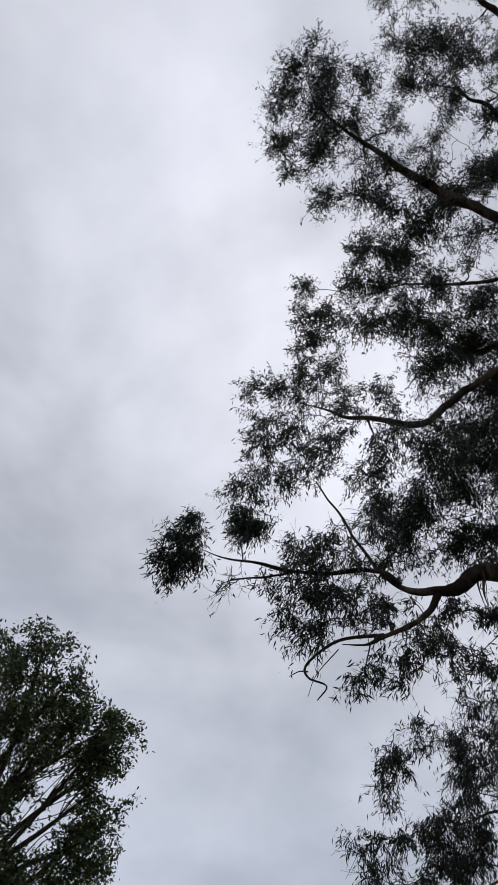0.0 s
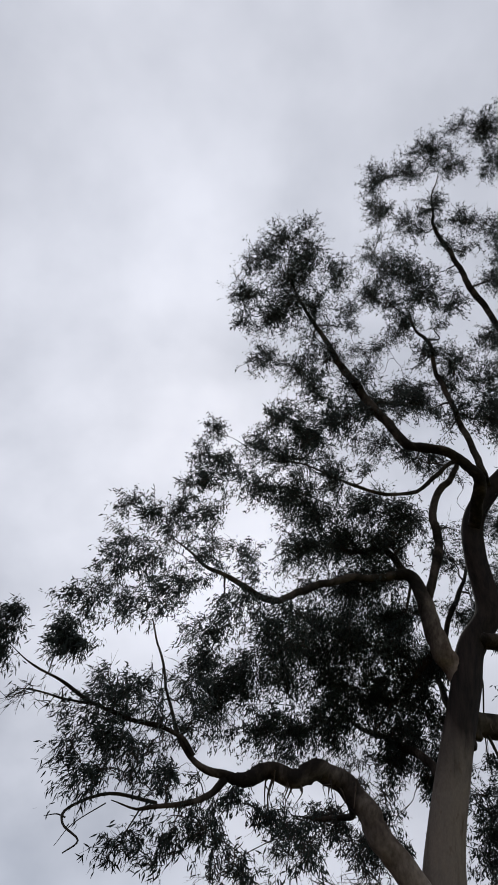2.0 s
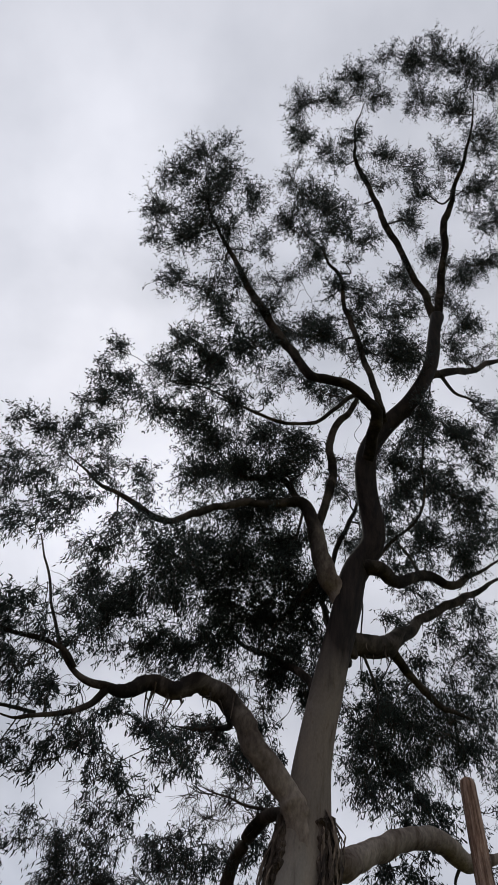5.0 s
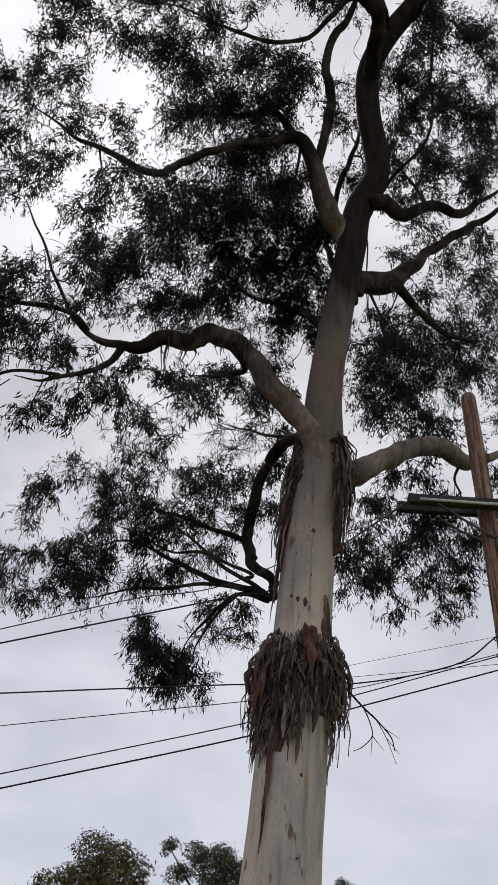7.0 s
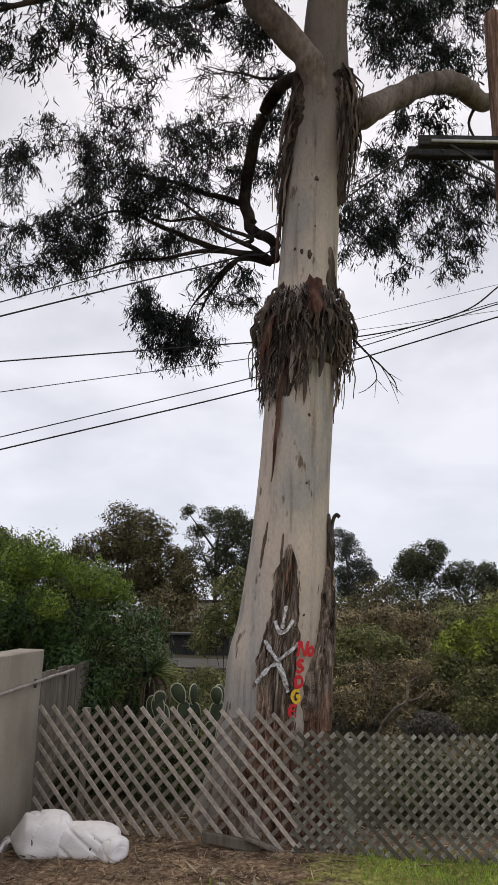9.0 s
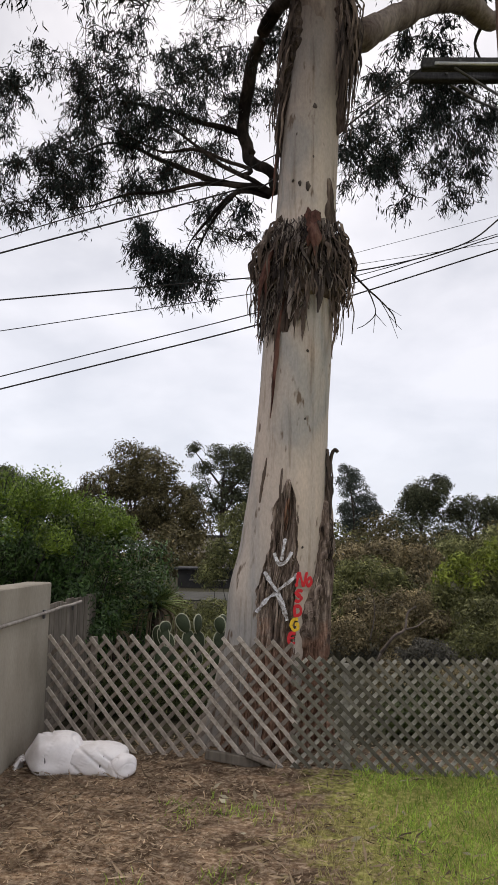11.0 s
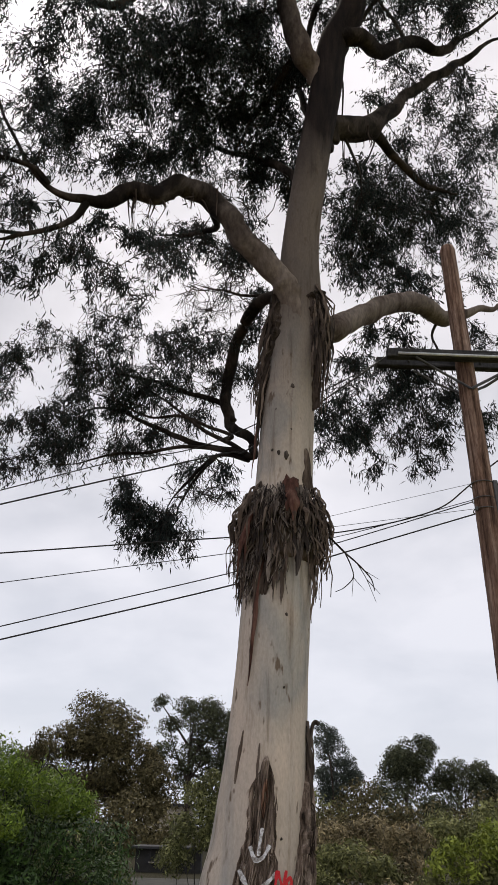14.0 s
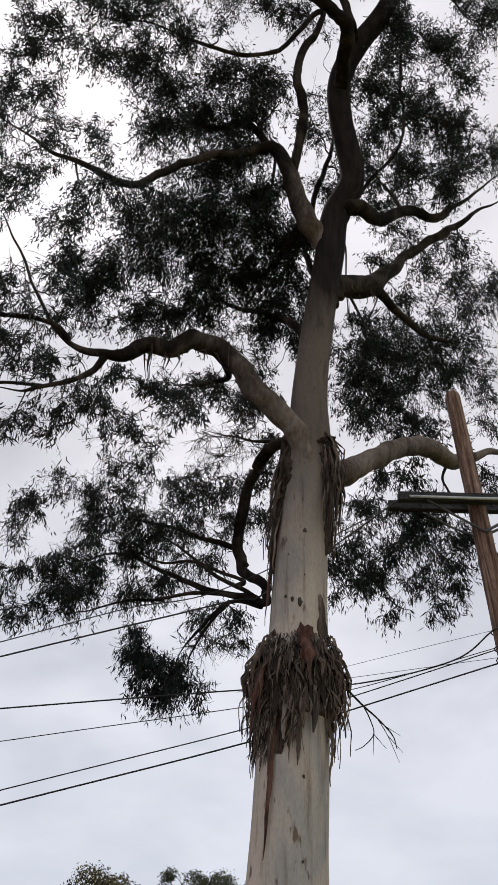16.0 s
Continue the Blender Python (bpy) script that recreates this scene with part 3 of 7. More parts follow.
def limb(nodes, lobes, skin=None, dense=1.0, leaf=0.125, sides=14, wisps=2, bare=2, knob=0.3):
    """One limb with the branchlets and leaves that it carries; lobes: centre and radius of each leafy mass."""
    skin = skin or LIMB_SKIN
    leaf *= 0.76
    rng = np.random.default_rng(int(abs(nodes[0][0] * 1000 + nodes[-1][1] * 777 + len(nodes) * 13)))
    first = np.array(nodes[0])
    borne = np.concatenate(BEARERS)
    gap = np.linalg.norm(borne - first[:3], axis=1) + np.where(borne[:, 2] > first[2] + 0.05, 0.6, 0.0)
    k = int(np.argmin(gap))
    if 0.12 < gap[k] < 1.15:
        nodes = [(*borne[k], first[3] * 1.1)] + list(nodes)
    line = spline(nodes, 7)
    BEARERS.append(line[2:, :3].copy())
    line[:, 3] = np.maximum(line[:, 3] * 0.82, 0.01)
    line[:, 3] *= np.interp(np.linspace(0, 1, len(line)), [0, 0.7, 1], [1, 1, 0.3]) if lobes else 1.0
    # thin limbs are crooked, thick ones only a little uneven
    along = np.concatenate([[0], np.cumsum(np.linalg.norm(np.diff(line[:, :3], axis=0), axis=1))])[:, None]
    slack = np.clip((0.15 - line[:, 3:4]) / 0.1, 0.0, 1.0) * np.clip(along / 1.0, 0, 1)
    wide = np.array([noise.noise_vector(Vector(p[:3]) * 1.5) for p in line]) * 0.11 * slack
    fine = np.array([noise.noise_vector(Vector(p[:3]) * 4.0 + Vector((7, 3, 1))) for p in line]) * np.minimum(0.03, line[:, 3:4] * 0.5) * np.clip(along / 0.4, 0, 1)
    line[:, :3] += wide + fine
    v, q = tube(line[:, :3], line[:, 3], sides, knob, seed=nodes[0][2])
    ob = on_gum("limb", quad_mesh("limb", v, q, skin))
    if not lobes:
        return ob
    wood = Geo()
    bases, ways, sizes = [], [], []
    # loose sprays between the leafy masses
    masses = [(*l, 1.0) for l in lobes]
    for cx, cy, cz, R in lobes:
        for k in range(wisps):
            o = (unit(rng.normal(size=3)) - 0.3 * unit(np.array((cx - 0.4, cy - 6.2, 0.6)))) * R * rng.uniform(0.8, 1.5)
            masses.append((cx + o[0], cy + o[1], cz + o[2] * 0.8, R * rng.uniform(0.5, 0.9), 0.42))
    masses.sort(key=lambda l: float(np.min(np.linalg.norm(line[:, :3] - np.array(l[:3]), axis=1))))
    anchors, anchor_r = line[2:, :3], line[2:, 3]
    for cx, cy, cz, R, thick in masses:
        high = cz > 12.5
        R *= 1.1 if high else 1.18
        c = np.array((cx, cy, cz))
        d = np.linalg.norm(anchors - c, axis=1) + rng.uniform(0, 0.25, len(anchors))
        k = int(np.argmin(np.where(d < 0.55 * R, d + 5, d)))
        a, ra = anchors[k], anchor_r[k]
        span = np.linalg.norm(c - a)
        kink = lambda f: rng.normal(size=3) * f * span
        main = spline([a, a * 0.68 + c * 0.32 + kink(0.09) + np.array((0, 0, 0.05 * span)), a * 0.32 + c * 0.68 + kink(0.09), c, c + (c - a) * 0.18 + rng.normal(size=3) * 0.15 * R], 4)
        r0 = max(0.007, min(0.62 * ra, (0.018 if high else 0.012) + (0.026 if high else 0.019) * span))
        taper = r0 + (0.0045 - r0) * np.linspace(0, 1, len(main)) ** 0.75
        wood.add(*tube(main, taper, 5, cap=False))
        anchors = np.vstack([anchors, main[3:-3]])
        anchor_r = np.concatenate([anchor_r, taper[3:-3]])
        outward = unit(c - np.array((0.4, 6.2, cz - 1.5)))
        total = max(12, int((2450 if high else 2100) * R * R * dense * thick * (0.15 / leaf) ** 2))
        twigs = max(4, total // 15)
        subs = max(3, twigs // 6)
        # side branches of the mass, then the twigs on each of them
        at = main[(rng.uniform(0.35, 1.0, subs) * (len(main) - 1)).astype(int)]
        way = unit(rng.normal(size=(subs, 3)) + outward * 0.4)
        tip = c + way * (R * rng.uniform(0.25, 0.9, subs))[:, None]
        mid = (at + tip) / 2 + rng.normal(size=(subs, 3)) * 0.14 * R + np.array((0, 0, 0.12 * R))
        wood.add(*thin_wood(at, mid, tip, 0.011 if high else 0.007, 0.004 if high else 0.003, 3))
        s = rng.integers(0, subs, twigs)
        u = 1 - 0.85 * rng.random(twigs)
        start = bent(at[s], mid[s], tip[s], u)
        reach = min(0.6, 0.13 + 0.75 * R) * rng.uniform(0.5, 1.1, twigs)[:, None]
        lean = unit(way[s] * 0.55 + rng.normal(size=(twigs, 3)) * 0.7 + np.array((0, 0, 0.1)))
        bow = start + lean * reach * 0.6
        end = start + lean * reach * 0.85 + np.array((0, 0, -0.42)) * reach
        wood.add(*thin_wood(start, bow, end, 0.0032, 0.0016, 1 if high else 2))
        per = max(1, int(round(total / twigs)))
        t = np.repeat(np.arange(twigs), per)
        u = rng.uniform(0.0, 1.05, len(t))
        bases.append(bent(start[t], bow[t], end[t], u) + rng.normal(size=(len(t), 3)) * 0.03)
        ways.append(unit(end - bow)[t] * 0.45 + rng.normal(size=(len(t), 3)) * 0.48 + np.array((0, 0, -0.62)))
        sizes.append(rng.uniform(0.6, 1.15, len(t)) * leaf)
        if bare:
            # bare forked twigs that hang free
            n = bare
            s0 = main[len(main) - 1 - rng.integers(0, 6, n)]
            w = unit(rng.normal(size=(n, 3)) + outward * 0.6 + np.array((0, 0, -0.5)))
            e = s0 + w * (R * rng.uniform(0.9, 1.4, n))[:, None]
            m = (s0 + e) / 2 + rng.normal(size=(n, 3)) * 0.22 * R
            wood.add(*thin_wood(s0, m, e, 0.0042, 0.0014, 3))
            f0 = bent(s0, m, e, rng.uniform(0.4, 0.7, n))
            f2 = f0 + unit(w + rng.normal(size=(n, 3)) * 0.6) * R * 0.45
            wood.add(*thin_wood(f0, (f0 + f2) / 2 + rng.normal(size=(n, 3)) * 0.06 * R, f2, 0.0025, 0.0012, 2))
    on_gum("twig_work", wood.mesh("twig_work", TWIG), "fine dark branchlets", "stuff", ob)
    b, w, s = np.concatenate(bases), np.concatenate(ways), np.concatenate(sizes)
    low = np.mean([l[2] for l in lobes]) < 9.6
    v, q = leaves(b, w, s, s * (0.2 if low else 0.24), 0.22, rng, not low)
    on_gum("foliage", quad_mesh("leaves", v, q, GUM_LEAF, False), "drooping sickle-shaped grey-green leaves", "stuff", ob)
    return ob


def limb_bark(name, dark, mid, pale, cream=None):
    """Gum limb: brown-grey bark with pale smooth stretches."""
    m, nt, b = material(name, 0.9, 0.06)
    a = noise_node(nt, 2.2, 6, (1, 1, 0.6), 0.6, 0.6)
    col = ramp_node(nt, a.outputs["Fac"], [(0.42, dark), (0.5, mid), (0.6, pale)])
    f = noise_node(nt, 26.0, 5, (1, 1, 0.4))
    g = ramp_node(nt, f.outputs["Fac"], [(0.3, (0.65, 0.65, 0.65)), (0.7, (1.2, 1.2, 1.2))])
    skin = col.outputs[0]
    if cream:
        # cream skin near the fork, brown further out with the foliage's shade painted in
        tc, sep, mr = nt.nodes.new("ShaderNodeTexCoord"), nt.nodes.new("ShaderNodeSeparateXYZ"), nt.nodes.new("ShaderNodeMapRange")
        nt.links.new(tc.outputs["Object"], sep.inputs[0])
        mr.inputs["From Min"].default_value, mr.inputs["From Max"].default_value = cream
        nt.links.new(sep.outputs["X"], mr.inputs["Value"])
        plate = ramp_node(nt, a.outputs["Fac"], [(0.36, (0.08, 0.056, 0.046)), (0.47, (0.145, 0.115, 0.097)), (0.66, (0.205, 0.17, 0.145))])
        skin = mix_node(nt, mr.outputs[0], skin, plate.outputs[0])
    nt.links.new(mix_node(nt, 1.0, skin, g.outputs[0], "MULTIPLY"), b.inputs["Base Color"])
    bump(nt, b, f.outputs["Fac"], 0.5, 0.02)
    return m


# first two: near-black colours that hold the crown's shade
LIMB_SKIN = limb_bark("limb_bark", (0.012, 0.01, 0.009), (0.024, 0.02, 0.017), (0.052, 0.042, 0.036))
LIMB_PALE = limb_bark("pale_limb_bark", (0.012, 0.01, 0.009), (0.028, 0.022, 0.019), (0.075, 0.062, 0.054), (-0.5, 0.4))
LIMB_RIGHT = limb_bark("smooth_limb_bark", (0.07, 0.05, 0.042), (0.13, 0.104, 0.09), (0.19, 0.158, 0.138))
limb([(2.81, 4.22, 19.65, 0.142), (2.89, 3.45, 20.81, 0.119), (2.91, 2.77, 21.7, 0.116), (2.92, 2.24, 22.33, 0.103), (3.11, 1.5, 23.08, 0.073), (3.36, 0.47, 24.01, 0.067), (3.37, -0.84, 25.12, 0.043)],
     [(1.48, -1.38, 26, 0.61), (2.24, -1.6, 26, 0.61), (3.05, -1.56, 25.77, 0.6), (3.8, -1.25, 25.32, 0.62), (1.96, -0.59, 25.3, 0.46), (2.93, -0.34, 24.85, 0.51), (3.78, 0.15, 24.16, 0.6), (1.8, 1.08, 23.89, 0.44), (2.76, 0.97, 23.72, 0.5), (3.59, 1.47, 22.94, 0.48), (2.23, 1.83, 23.02, 0.42), (4.17, 2.03, 22.07, 0.53), (3.89, 3.03, 20.92, 0.5), (4.72, -0.75, 24.61, 0.75), (5.1, 1, 22.79, 0.71), (4.95, 2.59, 20.95, 0.59)])
limb([(2.81, 4.32, 19.48, 0.127), (2.32, 3.7, 20.7, 0.104), (1.88, 3.17, 21.58, 0.101), (1.3, 2.52, 22.54, 0.097), (0.86, 1.88, 23.33, 0.083), (0.38, 1.2, 24.1, 0.068), (0.22, 0.41, 24.83, 0.052), (0.43, -0.32, 25.38, 0.036)],
     [(-1.4, 0.01, 25.35, 0.54), (-0.65, -0.34, 25.55, 0.5), (0.05, -0.87, 25.86, 0.54), (-1.23, 0.92, 24.57, 0.46), (-0.47, 1.11, 24.31, 0.45), (0.27, 0.65, 24.61, 0.49), (0.74, -0.54, 25.51, 0.43), (1.21, 1.04, 24.07, 0.48), (0.74, 1.68, 23.56, 0.37), (1.92, 2.39, 22.51, 0.42), (1.79, 3.58, 21.06, 0.36)])
limb([(1.18, 4.61, 13.62, 0.128), (0.97, 4.3, 13.78, 0.109), (0.52, 4.1, 13.89, 0.1), (-0.12, 4.04, 14.15, 0.102), (-0.64, 3.84, 15.02, 0.098), (-1.41, 3.42, 16.28, 0.094), (-2.11, 2.87, 17.43, 0.076), (-2.71, 2.29, 18.4, 0.053), (-3.14, 1.59, 19.37, 0.028)],
     [(-3.31, 1.16, 19.89, 0.51), (-3.73, 1.56, 19.41, 0.45), (-2.54, 1.48, 19.47, 0.5), (-2.98, 1.98, 18.84, 0.62), (-1.83, 1.85, 18.94, 0.41), (-3.87, 2.31, 18.4, 0.43), (-3.93, 2.75, 17.71, 0.26), (-3.11, 2.73, 17.74, 0.57), (-2.28, 2.49, 18.07, 0.52), (-3.09, 3.35, 16.65, 0.37), (-2.39, 3.46, 16.37, 0.45), (-1.79, 3.27, 16.65, 0.41), (-1.15, 3.56, 15.89, 0.39), (-1.9, 3.77, 15.61, 0.34), (-1.17, 3.97, 14.88, 0.37), (-0.51, 3.66, 15.46, 0.29)])
limb([(1.26, 4.63, 14.7, 0.074), (0.86, 4.19, 16.32, 0.071), (0.54, 3.85, 17.25, 0.062), (0.33, 3.35, 18.26, 0.053), (-0.22, 2.95, 19.07, 0.041), (-0.81, 2.49, 19.86, 0.029)],
     [(-0.91, 1.88, 20.66, 0.56), (-0.2, 2.01, 20.37, 0.49), (-1.09, 2.54, 19.84, 0.46), (0.32, 2.39, 19.74, 0.45), (-0.38, 2.98, 19.06, 0.41), (0.77, 2.53, 19.41, 0.36), (0.17, 3.48, 18.08, 0.37), (0.83, 3.53, 17.76, 0.46), (1.48, 3.72, 17.07, 0.46), (1.53, 4.16, 15.96, 0.46), (0.95, 4.13, 16.4, 0.33), (-0.02, 4.2, 16.72, 0.34)], dense=1.2)
LIMB_STUB = limb_bark("tan_stub_bark", (0.012, 0.01, 0.009), (0.024, 0.02, 0.017), (0.052, 0.042, 0.036), (0.3, 0.8))
limb([(0.92, 6.25, 10.2, 0.12), (0.8, 6.16, 10.6, 0.17), (0.58, 6, 10.92, 0.185), (0.36, 5.9, 11.76, 0.154), (0.15, 5.8, 12.44, 0.123), (-0.41, 5.8, 12.33, 0.08), (-1.27, 5.6, 11.63, 0.072), (-1.92, 5.4, 10.83, 0.063), (-2.62, 5.2, 10.92, 0.055), (-3.25, 5, 11.21, 0.043), (-3.76, 4.9, 11.56, 0.026)],
     [(-4.36, 4.6, 11.81, 0.28), (-3.95, 4.6, 11.8, 0.23), (-4.27, 4.8, 11.06, 0.3), (-3.8, 4.9, 10.81, 0.26), (-4.2, 5, 10.49, 0.26), (-3.11, 5.2, 10.57, 0.28), (-3.33, 5.2, 10.21, 0.29), (-3.77, 5.2, 9.97, 0.27), (-2.88, 5, 11.11, 0.3), (-2.51, 5, 11.37, 0.26), (-2.21, 5.4, 10.61, 0.31), (-2.4, 5.5, 10.2, 0.26), (-2.7, 5.4, 9.85, 0.25), (-4.49, 5.2, 10.05, 0.32), (-3.6, 4.6, 11.99, 0.21), (-3.04, 4.7, 12.08, 0.22), (-3.27, 4.7, 11.76, 0.19), (-3.57, 4.5, 12.55, 0.18), (-3.67, 4.8, 11.58, 0.21), (-1.63, 5.6, 10.65, 0.37), (-1.68, 5.8, 10.06, 0.36)], skin=LIMB_STUB, dense=0.85, wisps=3)
limb([(0.39, 5.9, 11.93, 0.092), (0.54, 5.6, 13.06, 0.088), (0.49, 5.3, 14.38, 0.084), (0.76, 5.1, 14.91, 0.065), (0.83, 4.9, 15.43, 0.055), (0.01, 5, 13.97, 0.041), (-0.8, 4.8, 13.69, 0.04), (-1.64, 4.6, 13.91, 0.03), (-2.61, 4.4, 13.68, 0.02)],
     [(-3.64, 4.2, 14.36, 0.23), (-3.64, 4.3, 13.42, 0.25), (-3.14, 4.4, 13.41, 0.27), (-3.38, 4.5, 12.84, 0.23), (-2.77, 4.3, 14.22, 0.33), (-2.56, 4.2, 15.25, 0.37), (-2.2, 4.5, 13.91, 0.38), (-2.5, 4.6, 12.93, 0.36), (-1.92, 4.4, 15.04, 0.45), (-1.52, 4.3, 15.68, 0.4), (-1.85, 4.8, 13.08, 0.42), (-1.35, 4.7, 13.7, 0.44), (-0.9, 4.4, 17.1, 0.43), (0.18, 4.6, 18.07, 0.38), (-0.07, 4.9, 15.65, 0.29)], dense=1.3)
limb([(0.32, 5.9, 12.01, 0.074), (-0.29, 6, 13.62, 0.073), (-0.9, 6, 13.48, 0.062), (-1.59, 5.8, 13.85, 0.042)],
     [(-1.6, 5.6, 13.91, 0.54), (-1.08, 6, 13.67, 0.57), (-1.76, 5.7, 12.64, 0.45), (-0.8, 5.6, 14.34, 0.47), (-0.35, 5.9, 13.64, 0.48), (-0.1, 5.6, 14.26, 0.38), (-0.41, 6.1, 12.64, 0.47), (-0.86, 6.2, 12.34, 0.48), (-1.28, 6.4, 11.6, 0.48), (-0.65, 6.5, 11.38, 0.47), (-0.08, 6.4, 11.75, 0.43)], dense=1.25, wisps=3)
limb([(0.71, 6.7, 9.05, 0.069), (0.34, 7.2, 10.01, 0.068), (-0.28, 7.7, 10.91, 0.055), (-1.22, 8, 11.91, 0.04)],
     [(-2.37, 7, 10.96, 0.42), (-1.75, 7.1, 11.13, 0.43), (-1.14, 7.2, 11.45, 0.48), (0.18, 7, 11.36, 0.37), (-0.38, 7.3, 11.11, 0.46), (-0.86, 7.4, 10.51, 0.41), (-1.47, 7.4, 10.4, 0.37), (-1.99, 7.2, 10.08, 0.33), (-2.55, 7, 10.21, 0.36), (-2.91, 6.8, 10.74, 0.32), (0.25, 7.4, 10.71, 0.33), (-0.05, 7.6, 10.22, 0.26), (0.61, 7.6, 10.03, 0.22), (0.74, 7.4, 11.15, 0.22)], dense=1.35, wisps=3)
limb([(0.57, 6.55, 5.9, 0.131), (0.55, 6.42, 6.22, 0.16), (0.52, 6.36, 6.56, 0.185), (0.46, 6.3, 6.9, 0.192), (0.35, 6.25, 7.15, 0.175), (0.14, 6.22, 7.39, 0.17), (-0.1, 6.18, 7.67, 0.171), (-0.3, 6.15, 7.99, 0.155), (-0.56, 6.1, 8.3, 0.153), (-0.87, 6, 8.33, 0.146), (-1.11, 5.95, 8.09, 0.125), (-1.42, 5.9, 8.06, 0.118), (-1.62, 5.85, 7.83, 0.105), (-1.85, 5.8, 7.83, 0.086), (-2.26, 5.7, 7.92, 0.056), (-2.62, 5.6, 8.42, 0.045), (-3.17, 5.4, 9.35, 0.037), (-3.32, 5.2, 9.71, 0.031)],
     [(-3.49, 5.2, 8.37, 0.25), (-3.62, 5.4, 8.09, 0.25), (-3.67, 5.5, 7.68, 0.22), (-3.4, 5.6, 7.46, 0.22), (-3.26, 5.4, 8.21, 0.25), (-3.09, 5.6, 7.88, 0.28), (-3, 5.3, 8.52, 0.25), (-2.74, 5.5, 8.22, 0.28), (-2.52, 5.4, 8.88, 0.29), (-2.3, 5.6, 8.41, 0.27)], skin=LIMB_PALE, dense=0.52, knob=0.3)
limb([(-2.26, 5.7, 7.92, 0.036), (-2.44, 5.6, 8.07, 0.033), (-2.79, 5.5, 8.12, 0.034), (-3.44, 5.35, 8.12, 0.027), (-4.22, 5.2, 8.37, 0.025), (-4.83, 5.05, 8.59, 0.015)],
     [(-4.16, 4.95, 8.97, 0.22), (-3.89, 5, 8.75, 0.17), (-4.18, 5, 8.68, 0.16), (-5.1, 4.95, 8.86, 0.24), (-4.96, 4.9, 9.12, 0.17), (-5.23, 5, 8.51, 0.22), (-5.25, 5.1, 8.29, 0.16), (-4.93, 5.1, 8.42, 0.19)], dense=2.6, wisps=0)
limb([(-3.44, 5.35, 8.12, 0.02), (-3.87, 5.4, 8.16, 0.017), (-4.3, 5.4, 8.18, 0.014), (-4.58, 5.4, 8.21, 0.011)],
     [(-4.45, 5.4, 8.17, 0.21), (-4.14, 5.45, 8.05, 0.18), (-4.63, 5.4, 8.06, 0.17), (-3.98, 5.45, 8.21, 0.15)], dense=0.04, wisps=1)
limb([(-1.82, 5.8, 7.82, 0.066), (-1.96, 5.8, 7.55, 0.045), (-2.18, 5.7, 7.24, 0.034), (-2.56, 5.7, 7.06, 0.024), (-2.92, 5.6, 7.07, 0.018)],
     [(-1.63, 6.2, 6.98, 0.22), (-1.35, 6.3, 6.99, 0.17), (-1.81, 6.1, 7.22, 0.19), (-2.6, 6, 7, 0.21), (-2.31, 6, 7.09, 0.21), (-2.81, 6, 6.89, 0.16), (-2.08, 6, 7.37, 0.2), (-2.58, 5.8, 7.44, 0.19), (-1.08, 6.3, 7.56, 0.16), (-0.92, 6.4, 7.46, 0.14), (-3.44, 5.5, 8.53, 0.24), (-3.12, 5.6, 8.23, 0.25), (-3.3, 5.6, 7.89, 0.25), (-2.78, 5.7, 7.95, 0.23), (-2.95, 5.7, 7.5, 0.2), (-2.4, 5.8, 7.7, 0.18), (-3.47, 5.7, 7.41, 0.25)], dense=0.62, wisps=3, bare=5)
limb([(0.96, 6.4, 9.53, 0.055), (0.71, 7.2, 11.79, 0.058), (1.16, 7.4, 14.8, 0.058), (1.77, 7, 17.01, 0.039)],
     [(1.15, 7.4, 13.95, 0.38), (0.9, 6.8, 15.11, 0.42), (1.47, 6.2, 15.6, 0.35), (0.44, 5.6, 16.94, 0.42), (-0.58, 5.2, 16.97, 0.42), (-1.97, 3.6, 23.65, 0.42), (-1.19, 4, 20.29, 0.45), (-0.24, 4.4, 18.57, 0.44), (1.7, 7.2, 14.59, 0.34), (2.01, 6.9, 15.06, 0.35), (1.41, 8.4, 9.53, 0.26), (0.95, 8.2, 9.61, 0.19)], dense=0.85, wisps=2)
limb([(1.1, 6.3, 10.99, 0.039), (1.53, 6.2, 12, 0.037), (2.15, 5.8, 13.06, 0.029), (2.34, 5.2, 15.76, 0.027), (3.28, 4.6, 21.06, 0.021)],
     [(3.65, 4.2, 28.58, 0.61), (4.47, 4.5, 26.27, 0.6), (3.24, 4.6, 23.17, 0.48), (3.82, 4.8, 21.18, 0.5), (2.36, 4.4, 23.94, 0.4), (2.19, 5.3, 15.7, 0.33), (2.89, 5.5, 15.75, 0.38), (1.84, 5.6, 13.86, 0.32), (2.43, 5.8, 13.91, 0.34), (3.06, 6, 13.86, 0.35), (1.49, 6, 12.74, 0.25), (2.2, 6.2, 12.8, 0.29), (2.89, 6.4, 12.68, 0.33), (1.69, 6.4, 11.83, 0.24), (1.61, 7.9, 7.69, 0.18), (2.08, 8.1, 7.76, 0.2), (1.53, 8, 7.25, 0.18), (2.46, 8.3, 7.54, 0.21), (1.99, 8, 8.48, 0.18), (2.48, 8.2, 8.87, 0.2), (1.58, 7.4, 10.19, 0.26), (2.15, 8.2, 9.14, 0.25), (1.51, 8, 8.79, 0.21), (2.47, 8.4, 8.61, 0.21)], dense=1.15, wisps=2)
